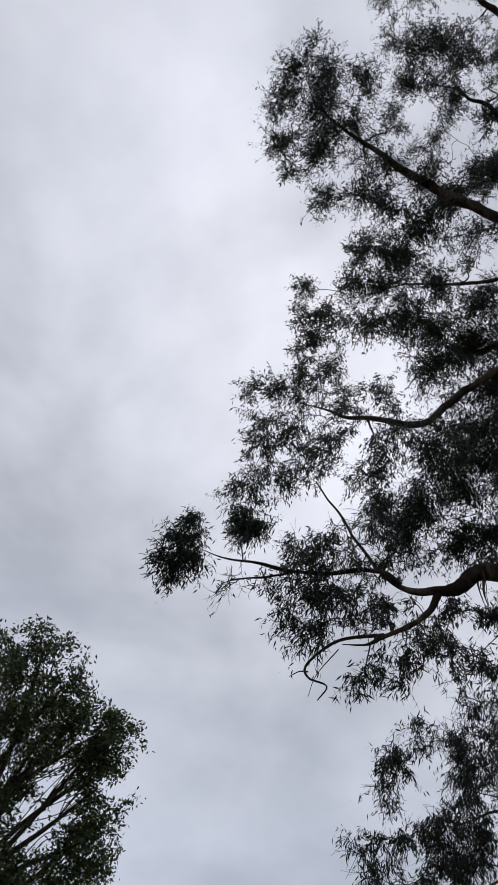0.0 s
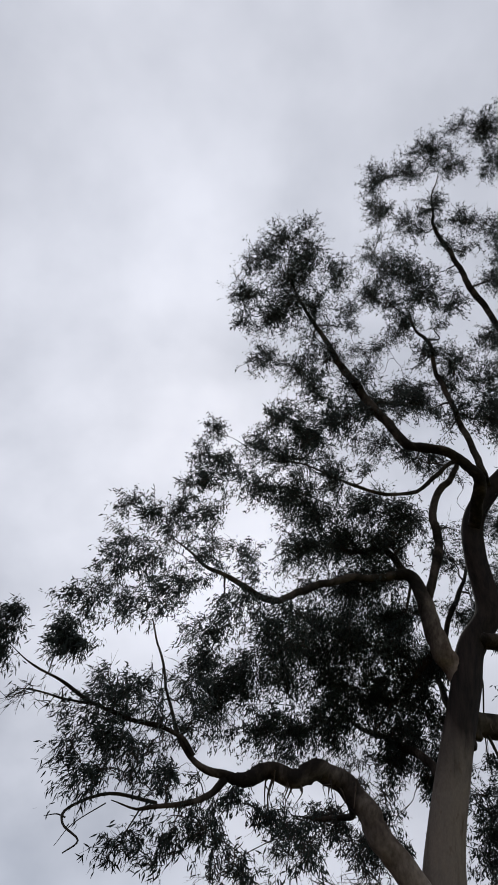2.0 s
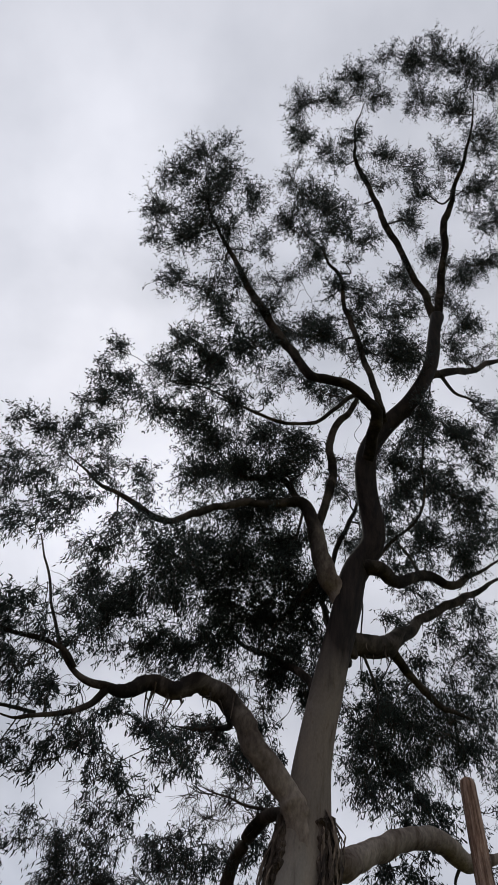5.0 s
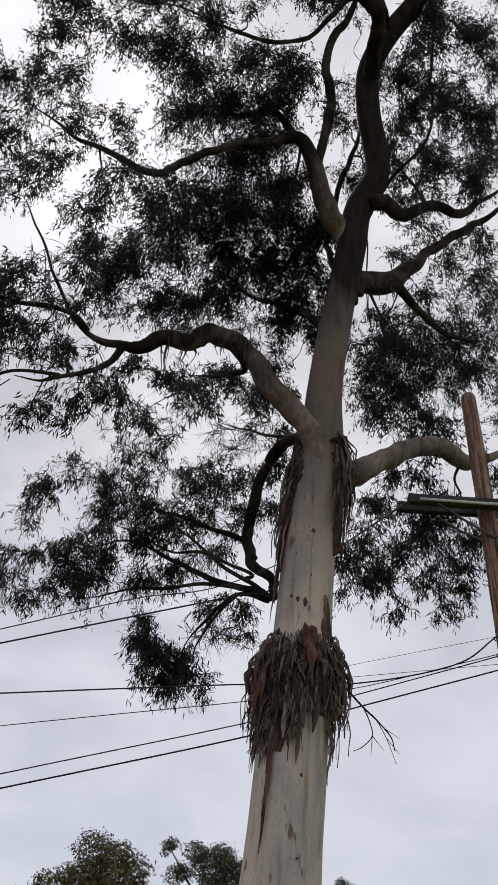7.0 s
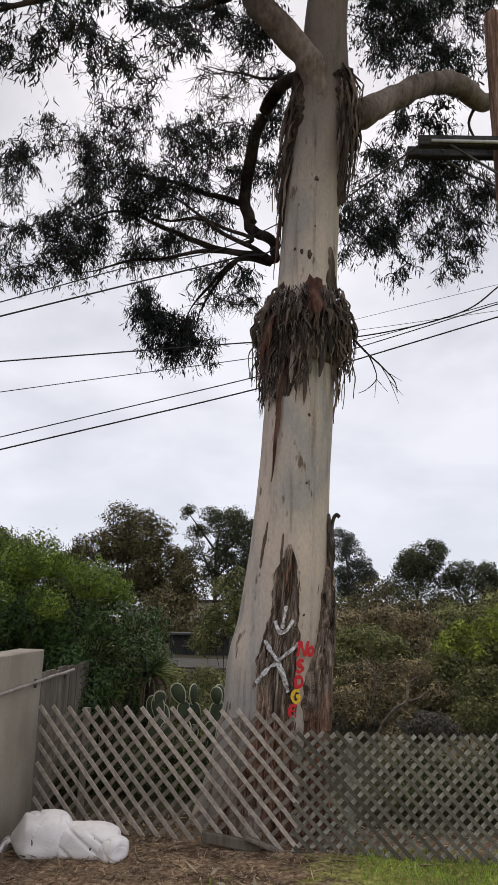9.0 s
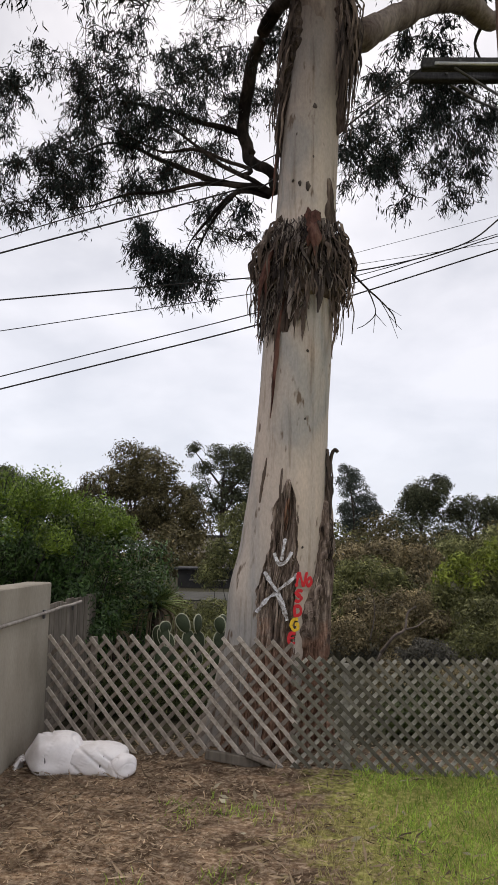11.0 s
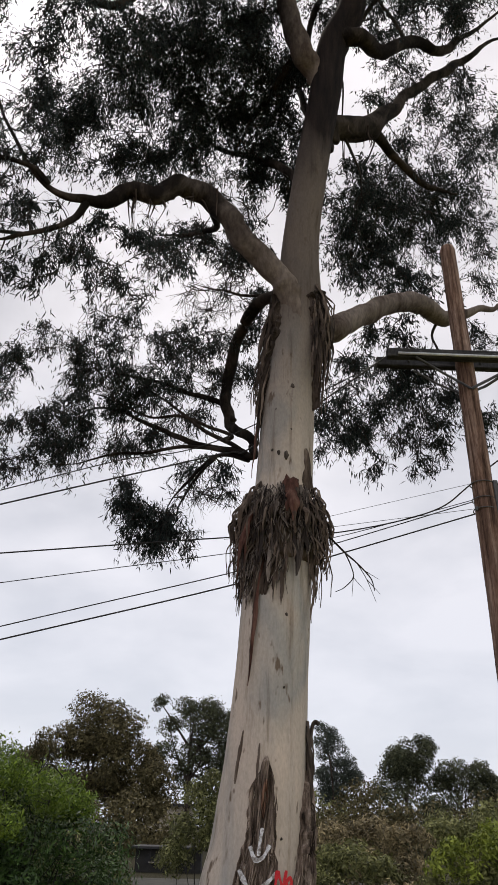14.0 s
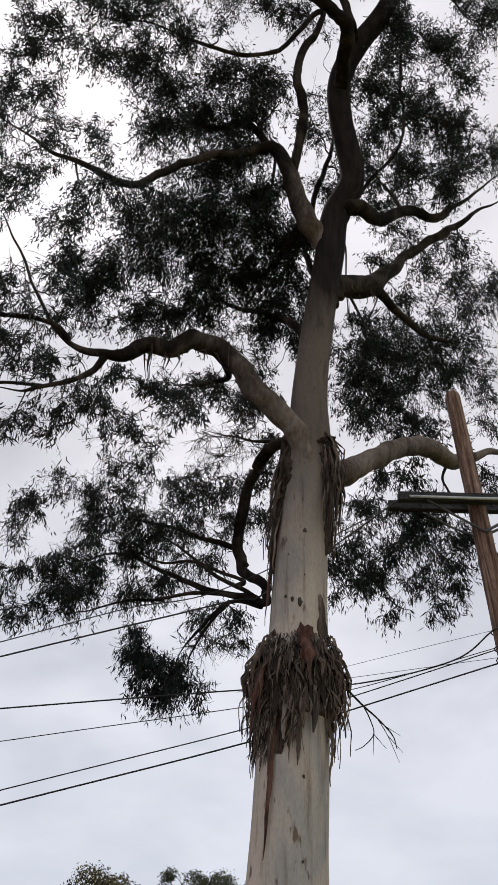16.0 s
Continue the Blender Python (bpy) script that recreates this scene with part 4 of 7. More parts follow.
limb([(0.58, 6.3, 11.37, 0.072), (0.27, 6.8, 11.24, 0.064), (-0.06, 7.2, 10.96, 0.046), (-0.38, 7.4, 10.45, 0.027)],
     [(0.2, 6.4, 12.29, 0.34), (-0.13, 6.8, 11.81, 0.38), (0.54, 6.8, 11.59, 0.32), (0.4, 7.2, 11.02, 0.31), (-0.25, 7.2, 11.08, 0.35), (0.18, 7.5, 10.37, 0.3), (0.65, 7.7, 10.12, 0.21), (-0.72, 7, 11.06, 0.33), (-0.25, 8, 9.21, 0.24), (-0.69, 7.8, 9.32, 0.22), (0.02, 8.6, 8.25, 0.18), (-0.05, 7.6, 9.28, 0.19), (0.21, 7.8, 9.06, 0.16), (-1.85, 6.6, 8.21, 0.17), (-1.5, 6.8, 8.23, 0.17), (-2.08, 6.8, 8.07, 0.17), (-1.06, 7, 8.35, 0.16), (0.14, 8.4, 8.83, 0.17)], dense=1.25, wisps=2, bare=3)
limb([(-0.55, 6.1, 8.32, 0.07), (-0.48, 7, 8.71, 0.053), (-0.79, 7.4, 8.82, 0.039), (-1.27, 7.4, 8.84, 0.024)],
     [(-0.62, 7.4, 8.74, 0.17), (-0.97, 7.4, 8.94, 0.19), (-0.31, 7.6, 8.87, 0.16), (-1.41, 7.2, 8.73, 0.19), (-0.58, 7.2, 9.65, 0.25), (-0.04, 7.8, 9.64, 0.17), (-0.54, 7.6, 8.76, 0.2), (-0.87, 7.6, 8.46, 0.17), (-0.31, 7.6, 8.53, 0.17), (-0.69, 7.5, 8.91, 0.18), (-1.27, 7, 8.31, 0.18), (-1.22, 7, 7.92, 0.14)], dense=0.3, wisps=3, bare=8)
limb([(0.42, 6.65, 7.34, 0.072), (0.17, 7.2, 7.55, 0.091), (-0.06, 7.8, 7.59, 0.093), (-0.26, 8.1, 7.17, 0.09), (-0.32, 8.2, 6.8, 0.086), (-0.16, 8.2, 6.42, 0.081), (0.09, 7.8, 5.83, 0.069)],
     [])
limb([(-0.16, 8.2, 6.42, 0.051), (-0.34, 8.3, 6.77, 0.049), (-0.88, 8.4, 6.95, 0.038), (-1.35, 8.4, 7.12, 0.031), (-1.98, 8.4, 7.32, 0.019)],
     [(-2.35, 8.2, 7.49, 0.26), (-2.03, 8.1, 7.73, 0.24), (-1.69, 8.1, 7.86, 0.23), (-2.21, 8.3, 7.11, 0.32), (-1.77, 8.3, 7.26, 0.32), (-1.38, 8.4, 6.98, 0.29), (-1.01, 8.3, 7.47, 0.32), (-0.83, 8.2, 7.79, 0.25), (-1.18, 8.2, 7.72, 0.2), (-0.55, 8.2, 7.64, 0.25), (-0.82, 8.5, 7.2, 0.28), (-0.4, 8.6, 7.41, 0.21), (-0, 8.8, 7.61, 0.21), (-0.05, 8.8, 8.14, 0.2), (-3.09, 8, 7.2, 0.2), (-3.19, 8.1, 6.85, 0.2), (-2.79, 8, 7.53, 0.19), (-3.2, 8, 7.19, 0.15)], leaf=0.11, dense=0.68, wisps=4, bare=5)
limb([(0.09, 7.7, 5.64, 0.061), (-0.16, 8, 5.86, 0.053), (-0.77, 8.4, 6.22, 0.041), (-1.31, 8.5, 6.47, 0.034), (-1.94, 8.5, 6.67, 0.027), (-2.51, 8.4, 6.6, 0.019)],
     [(-2.45, 8.3, 6.54, 0.27), (-2.6, 8.2, 6.14, 0.26), (-2.35, 8.3, 6, 0.26), (-2.08, 8.4, 6.39, 0.31), (-1.76, 8.5, 6.76, 0.31), (-1.24, 8.6, 6.4, 0.26), (-1.61, 8.6, 6.18, 0.24), (-0.77, 8.7, 6.69, 0.25), (-2.97, 8.1, 6.2, 0.22), (-2.99, 8.1, 5.56, 0.14), (-3.32, 8, 5.85, 0.28)], leaf=0.11, dense=0.65, wisps=5, bare=6)
limb([(0.05, 7.8, 5.65, 0.038), (-0.34, 8, 5.82, 0.032), (-0.58, 8.1, 5.7, 0.025), (-0.79, 8.2, 5.4, 0.018), (-0.97, 8.2, 4.94, 0.014)],
     [(-1.41, 8.2, 5.26, 0.21), (-1.23, 8.2, 4.97, 0.22), (-1.06, 8.2, 4.68, 0.2), (-0.94, 8.2, 4.97, 0.22), (-0.79, 8.2, 4.83, 0.15), (-1.54, 8.3, 5.46, 0.14), (-0.67, 8.3, 5.76, 0.16), (-0.23, 8.2, 5.68, 0.14)], leaf=0.11, dense=1.35, wisps=3, bare=4)
limb([(0.05, 7.75, 5.7, 0.04), (-0.6, 8.1, 5.98, 0.03), (-1.2, 8.3, 5.98, 0.024), (-2.0, 8.4, 5.88, 0.016), (-2.8, 8.3, 5.78, 0.01)],
     [(-2.75, 8.2, 5.8, 0.2), (-2.3, 8.3, 6.02, 0.2), (-1.7, 8.4, 6.0, 0.15)], leaf=0.11, dense=0.5, wisps=2, bare=5)
limb([(0.0, 7.8, 5.75, 0.035), (-0.5, 8.1, 6.2, 0.028), (-1.1, 8.3, 6.72, 0.02), (-1.6, 8.3, 7.15, 0.012)],
     [(-1.6, 8.3, 7.2, 0.22), (-1.2, 8.3, 6.9, 0.18)], leaf=0.11, dense=0.5, wisps=2, bare=4)
limb([(-0.2, 8.0, 6.1, 0.03), (-0.8, 8.2, 6.42, 0.024), (-1.5, 8.35, 6.6, 0.018), (-2.2, 8.3, 6.95, 0.01)],
     [(-2.2, 8.3, 6.98, 0.2), (-1.8, 8.3, 6.75, 0.15)], leaf=0.11, dense=0.5, wisps=2, bare=4)
limb([(-0.34, 8.0, 5.82, 0.03), (-0.6, 8.1, 5.55, 0.02), (-0.75, 8.2, 5.2, 0.014), (-0.8, 8.2, 4.9, 0.008)],
     [(-0.6, 8.2, 5.3, 0.2), (-0.42, 8.2, 5.45, 0.18), (-0.2, 8.2, 5.4, 0.14)], leaf=0.11, dense=0.08, wisps=3, bare=9)
limb([(0.35, 6.9, 7.5, 0.03), (0.0, 7.3, 7.75, 0.022), (-0.4, 7.5, 7.95, 0.014), (-0.8, 7.5, 8.1, 0.008)],
     [(-0.3, 7.5, 7.9, 0.34), (-0.7, 7.5, 8.0, 0.3), (0.0, 7.5, 7.8, 0.3), (-0.1, 7.5, 8.2, 0.3)], dense=0.025, wisps=2, bare=13)
limb([(0.84, 6.5, 6.65, 0.192), (1.1, 6.7, 6.9, 0.167), (1.34, 6.9, 7.2, 0.16), (1.85, 7.3, 7.74, 0.164), (2.33, 7.7, 8.05, 0.165), (2.72, 8, 8.07, 0.139), (3.15, 8.3, 8.37, 0.097), (3.72, 8.6, 8.72, 0.075), (4.44, 9, 9.28, 0.053)],
     [(1.22, 8.2, 6.21, 0.25), (1.05, 8.1, 6.52, 0.21), (1.55, 8.4, 6.37, 0.27), (1.72, 8.4, 6.72, 0.26), (1.34, 8.3, 6.87, 0.21), (2.07, 8.5, 7.15, 0.28), (2.02, 8.5, 7.56, 0.27), (2.44, 8.6, 7.36, 0.29), (2.56, 8.6, 6.86, 0.28), (2.23, 8.6, 6.63, 0.2), (2.62, 8.6, 6.38, 0.18), (2.35, 8.6, 6.07, 0.15), (1.74, 8.5, 6.01, 0.13), (2.93, 8.7, 7.3, 0.24), (1.44, 8.3, 7.41, 0.17), (3.32, 8.8, 6.91, 0.21)], skin=LIMB_RIGHT, knob=0.16, bare=4, leaf=0.115, wisps=3)
limb([(1, 6.4, 9.89, 0.182), (1.54, 6.7, 10.29, 0.19), (2.08, 7, 11.2, 0.106), (2.68, 7.3, 12.18, 0.095), (3.33, 7.6, 13.04, 0.091), (3.91, 7.8, 13.8, 0.074), (4.81, 8.1, 14.97, 0.045)],
     [(2.36, 7.4, 12.7, 0.33), (1.87, 7.3, 11.75, 0.27), (3.61, 8, 13.28, 0.39), (2.84, 7.8, 12.23, 0.34), (3.41, 8.2, 12.18, 0.39), (2.35, 7.8, 11.26, 0.32), (1.69, 7.8, 10.35, 0.32), (2.09, 8, 10.25, 0.37), (1.54, 8, 9.81, 0.31), (2.77, 8.2, 10.94, 0.39), (3.28, 8.4, 10.96, 0.4), (1.83, 8.3, 9.67, 0.31), (2.52, 8.4, 10.22, 0.32), (3.1, 8.5, 10.23, 0.32), (1.29, 7.8, 10.1, 0.23), (4.14, 8.4, 12.31, 0.51), (1.45, 6.9, 9.3, 0.2)], dense=0.85)
limb([(1.65, 6.8, 10.42, 0.092), (2.05, 7.2, 10.34, 0.069), (2.56, 7.6, 10.25, 0.053), (3.22, 8, 10.46, 0.036)],
     [(2.46, 8.4, 10.97, 0.37), (2.8, 8.4, 10.69, 0.35), (2.62, 8.6, 10.03, 0.35), (3.12, 8.6, 10.56, 0.32), (1.68, 8.2, 10.05, 0.35), (2.07, 8.3, 10.39, 0.36), (1.5, 8.2, 9.5, 0.3), (2.12, 8.4, 9.71, 0.34), (1.8, 8.4, 9.27, 0.28), (3.53, 8.6, 10.99, 0.36), (3.81, 8.8, 10.49, 0.36), (3.64, 8.9, 9.61, 0.3), (2.39, 8.6, 9.2, 0.22), (3.43, 8.9, 8.43, 0.24), (3.62, 9, 8.2, 0.22)], dense=0.5, leaf=0.115, wisps=3, bare=4)
limb([(1.36, 6, 11.22, 0.148), (1.77, 6.3, 11.39, 0.116), (2.34, 6.6, 12.07, 0.104), (2.86, 6.9, 12.35, 0.088), (3.52, 7.2, 13.35, 0.063), (4.5, 7.5, 14.77, 0.046)],
     [(1.88, 5.8, 13.51, 0.4), (2.71, 6.2, 14.42, 0.43), (3.33, 6.6, 14.37, 0.46), (1.75, 6.2, 12.51, 0.33), (2.43, 6.5, 13.02, 0.4), (3.03, 6.8, 13.04, 0.37), (4.26, 7, 14.79, 0.57)])
limb([(2.44, 4.7, 16.75, 0.117), (3.34, 4.9, 17.87, 0.094), (4.06, 5, 18.94, 0.079), (5.34, 5.1, 20.73, 0.057)],
     [(1.76, 5.2, 14.1, 0.35), (2.4, 5.3, 14.96, 0.37), (2.96, 5.4, 15.18, 0.39), (3.31, 5.6, 14.68, 0.41), (2.16, 5, 15.29, 0.33), (3.52, 5.2, 16.25, 0.32), (3.1, 4.5, 18.6, 0.38), (4.95, 4.8, 20.58, 0.64), (1.94, 4.4, 16.97, 0.4), (4.28, 5.3, 16.53, 0.53)], sides=8)


# ---- bark, scars and paint on the trunk ----
def bark_patch(name, mid, half, z0, z1, thick, mat, ragged=0.12, label=""):
    """Old bark still held on the trunk; mid and half (angles) are functions of height."""
    nu, nz = 80, max(16, int((z1 - z0) / 0.02))
    v = []
    for i in range(nz + 1):
        z = z0 + (z1 - z0) * i / nz
        x, y, r = stem_at(z)
        m, h = mid(z), half(z)
        for j in range(nu + 1):
            s = 2 * j / nu - 1
            edge = 1 + ragged * 2.5 * noise.noise(Vector((s * 1.5 + 7, z * 3.1, m))) + ragged * 1.6 * noise.noise(Vector((s * 3, z * 13, 4)))
            th = m + h * s * edge
            rim = min(1.0, (1 - abs(s)) * 9) * min(1.0, i / 2) * min(1.0, (nz - i) / 3)
            deep = thick(z) if callable(thick) else thick
            at_x = th * r + 0.012 * noise.noise(Vector((th * r * 9, z * 5, 1)))
            plate = 0.6 * noise.noise(Vector((at_x * 15, z * 1.5, 13 + m))) + 0.6 * noise.noise(Vector((at_x * 41, z * 2.6, 5)))
            crack = max(0.0, 1 - abs(plate) / 0.14) + 0.7 * max(0.0, 1 - abs(noise.noise(Vector((at_x * 62, z * 3.4, 2)))) / 0.16)
            v.append(on_stem(th, z, -0.012 + rim * (deep * (0.9 + 0.7 * plate - 0.85 * min(1.2, crack)) + 0.016)))
    i, j = np.meshgrid(np.arange(nz), np.arange(nu), indexing="ij")
    c = nu + 1
    q = np.stack([i * c + j, i * c + j + 1, (i + 1) * c + j + 1, (i + 1) * c + j], -1).reshape(-1, 4)
    return on_gum(name, quad_mesh(name, v, q, mat, mat is BARK_STRIP), label)


def ribbon(pts, widths, thick, face, twist=0.0):
    """A bark strip: a thin curled slab along points; face: the way it faces."""
    p, w = np.asarray(pts, float), np.asarray(widths, float)
    n = len(p)
    tan = unit(np.gradient(p, axis=0))
    f = unit(np.asarray(face, float) + 0 * p)
    side = unit(np.cross(tan, f))
    f = np.cross(side, tan)
    a = np.linspace(0, twist, n)[:, None]
    s2 = side * np.cos(a) + f * np.sin(a)
    f2 = f * np.cos(a) - side * np.sin(a)
    rows = np.stack([p - s2 * w[:, None] / 2 - f2 * w[:, None] * 0.25, p + f2 * thick, p + s2 * w[:, None] / 2 - f2 * w[:, None] * 0.25, p - f2 * thick], 1)
    v = rows.reshape(-1, 3)
    i, j = np.meshgrid(np.arange(n - 1), np.arange(4), indexing="ij")
    j2 = (j + 1) % 4
    q = np.stack([i * 4 + j, i * 4 + j2, (i + 1) * 4 + j2, (i + 1) * 4 + j], -1).reshape(-1, 4)
    return v, np.vstack([q, [(0, 1, 2, 3)], [((n - 1) * 4 + 3, (n - 1) * 4 + 2, (n - 1) * 4 + 1, (n - 1) * 4)]])


def lerp(z, *pairs):
    return float(np.interp(z, [p[0] for p in pairs], [p[1] for p in pairs]))


# centre plate widened near the ground, its brown standing in for shade there
CENTRE = [lambda z: lerp(z, (0, 0.0), (0.7, 0.04), (1.0, 0.05), (1.6, 0.0), (2.15, -0.02)), lambda z: lerp(z, (0, 0.64), (0.7, 0.48), (1.0, 0.42), (1.72, 0.34), (1.95, 0.27), (2.1, 0.15), (2.24, 0.02))]
SLAB = [lambda z: lerp(z, (0, 1.05), (0.9, 1.05), (1.4, 1.18), (2.4, 1.42)), lambda z: lerp(z, (0, 0.48), (0.9, 0.38), (1.4, 0.40), (1.9, 0.24), (2.2, 0.1), (2.5, 0.03))]
slab_depth = lambda z: lerp(z, (0, 0.08), (1.7, 0.095), (2.0, 0.05), (2.5, 0.015))
centre_plate = bark_patch("bark_plate", *CENTRE, 0.02, 2.24, 0.038, BARK_ROUGH, 0.16, "rough cracked dark brown bark")
bark_patch("bark_plate", lambda z: 0.02, lambda z: lerp(z, (1.75, 0.02), (1.9, 0.075), (2.1, 0.01)), 1.75, 2.1, 0.055, BARK_INNER, 0.2, "pinkish strip of bared inner bark")
slab_plate = bark_patch("bark_plate", *SLAB, 0.02, 2.5, slab_depth, BARK_ROUGH, 0.14, "thick ridged grey-brown bark")
bark_patch("bark_plate", lambda z: -0.72 + 0.1 * (z - 2), lambda z: lerp(z, (2.0, 0.01), (2.25, 0.045), (2.45, 0.01)), 2.0, 2.45, 0.010, BARK_STRIP, 0.5)
bark_patch("bark_plate", lambda z: -0.2, lambda z: lerp(z, (2.0, 0.02), (2.2, 0.03), (2.35, 0.01)), 2.0, 2.35, 0.010, BARK_STRIP, 0.4)
bark_collar = bark_patch("bark_collar", lambda z: 0.0, lambda z: 3.13, 3.86, 4.5, 0.06, BARK_STRIP, 0.0, "thick sleeve of shaggy old bark")
bark_patch("bark_plate", lambda z: -1.3 + 0.12 * (z - 6), lambda z: lerp(z, (5.3, 0.04), (5.8, 0.22), (6.4, 0.42), (6.85, 0.3), (7.05, 0.05)), 5.3, 7.05, 0.06, BARK_FLANK, 0.3, "dark ridged bark below the fork")
bark_patch("bark_plate", lambda z: 1.05 - 0.1 * (z - 6), lambda z: lerp(z, (5.5, 0.03), (5.9, 0.18), (6.4, 0.38), (6.9, 0.5), (7.1, 0.1)), 5.5, 7.1, 0.06, BARK_FLANK, 0.3, "dark ridged bark below the fork")
bark_patch("bark_plate", lambda z: -0.45 + 0.4 * (z - 3.5), lambda z: lerp(z, (3.4, 0.05), (3.9, 0.5)), 3.5, 3.95, 0.02, BARK_STRIP, 0.3)
bark_patch("bark_plate", lambda z: lerp(z, (4.6, 1.0), (5.0, 0.75)), lambda z: lerp(z, (4.6, 0.35), (5.05, 0.08)), 4.55, 5.05, 0.012, BARK_STRIP, 0.3)


def build_flakes():
    """Shredded scraps and fibres that cover the sleeve of old bark, all hanging."""
    rng = np.random.default_rng(17)
    g = Geo()
    for k in range(2600):
        th = rng.uniform(-2.3, 2.3)
        z = 4.6 - 1.0 * rng.random() ** 0.9
        if z < 3.80 + 0.42 * noise.noise(Vector((th * 1.9, 0, 5))) + 0.25 * noise.noise(Vector((th * 6, 0, 9))):
            continue
        bulge = float(np.interp(z, [3.4, 3.8, 4.1, 4.4, 4.54, 4.62], [0.01, 0.035, 0.075, 0.10, 0.09, 0.03])) + 0.07 * noise.noise(Vector((th * 3.4, z * 2.2, 2)))
        if -0.55 < th < 0.8 and z < 4.35 and rng.random() < 0.45 or (th > 0.25 and z < 4.08):
            continue
        big = rng.random() < 0.035
        L = rng.uniform(0.16, 0.42) if big else rng.uniform(0.05, 0.24)
        lift = rng.uniform(0.0, 0.022) + (0.07 * rng.random() if rng.random() < 0.12 else 0)
        d = rng.normal() * 0.10 + 0.25 * noise.noise(Vector((th * 2, z * 2, 7)))
        wave = rng.normal() * 0.012
        pts = [on_stem(th + (d * L * u + wave * math.sin(u * 5)) / 0.3, z - L * u, bulge + lift * u * u + 0.012 * math.sin(u * 3.1)) for u in (0, 0.25, 0.5, 0.75, 1.0)]
        w = rng.uniform(0.025, 0.065) if big else rng.uniform(0.003, 0.016)
        g.add(*ribbon(pts, np.array((0.6, 1.0, 0.85, 0.8, 0.25)) * w, 0.003, (math.sin(th), -math.cos(th), 0.2), rng.uniform(-0.9, 0.9)))
    on_gum("bark_shred", g.mesh("bark_shred", BARK_FLAKE, False), "hanging shredded grey-brown bark fibres", "stuff", bark_collar)


def build_fibres(plate, mid, half, z0, z1, deep, n, seed):
    """Loose upright splinters on a plate of old bark."""
    rng = np.random.default_rng(seed)
    g = Geo()
    for k in range(n):
        z = rng.uniform(z0, z1)
        s = rng.uniform(-0.92, 0.92)
        th = mid(z) + half(z) * s
        L = rng.uniform(0.06, 0.26)
        d = deep(z) if callable(deep) else deep
        o = d * (0.4 + 0.8 * max(-0.4, noise.noise(Vector((th * 7, z * 1.5, 3)))))
        drift = rng.normal() * 0.03
        pts = [on_stem(th + drift * u, z - L * u, o + rng.uniform(0, 0.006) + 0.01 * abs(u - 0.5)) for u in (0, 0.33, 0.66, 1.0)]
        g.add(*ribbon(pts, np.array((0.4, 1.0, 0.9, 0.3)) * rng.uniform(0.004, 0.017), 0.003, (math.sin(th), -math.cos(th), 0), rng.uniform(-0.4, 0.4)))
    on_gum("bark_fibre", g.mesh("bark_fibre", BARK_ROUGH, False), "", "stuff", plate)


build_fibres(centre_plate, *CENTRE, 0.15, 2.15, 0.038, 420, 31)
build_fibres(slab_plate, *SLAB, 0.15, 2.4, slab_depth, 520, 32)
build_flakes()


def hanging_strip(theta, z, length, width, swell, mat, rng, flip=False):
    """One strip peeled off at height z that bulges out and hangs down."""
    pts = []
    n = 13
    for i in range(n):
        u = i / (n - 1)
        o = 0.02 + swell * (math.sin(min(1, u * 1.5) * math.pi / 2) - 0.35 * max(0, u - 0.6)) + 0.02 * noise.noise(Vector((theta * 3, u * 4, z)))
        zz = z - length * u + (0.08 * math.sin(min(u * 4, 1) * math.pi) if flip else 0)
        th = theta + 0.10 * noise.noise(Vector((theta * 5 + u * 1.4, z, 3)))
        pts.append(on_stem(th, zz, o))
    u = np.linspace(0, 1, n)
    rag = np.array([noise.noise(Vector((theta * 9, a * 6, z * 5))) for a in u])
    w = width * np.maximum(0.15, 0.85 + 0.75 * rag) * np.where(u > 0.6, 1 - (u - 0.6) * 2.1, 1)
    v, q = ribbon(pts, w, 0.004, (math.sin(theta), -math.cos(theta), 0.15), rng.uniform(-0.5, 0.5))
    me = quad_mesh("bark_strip", v, q, mat, False)
    return on_gum("bark_strip", me)


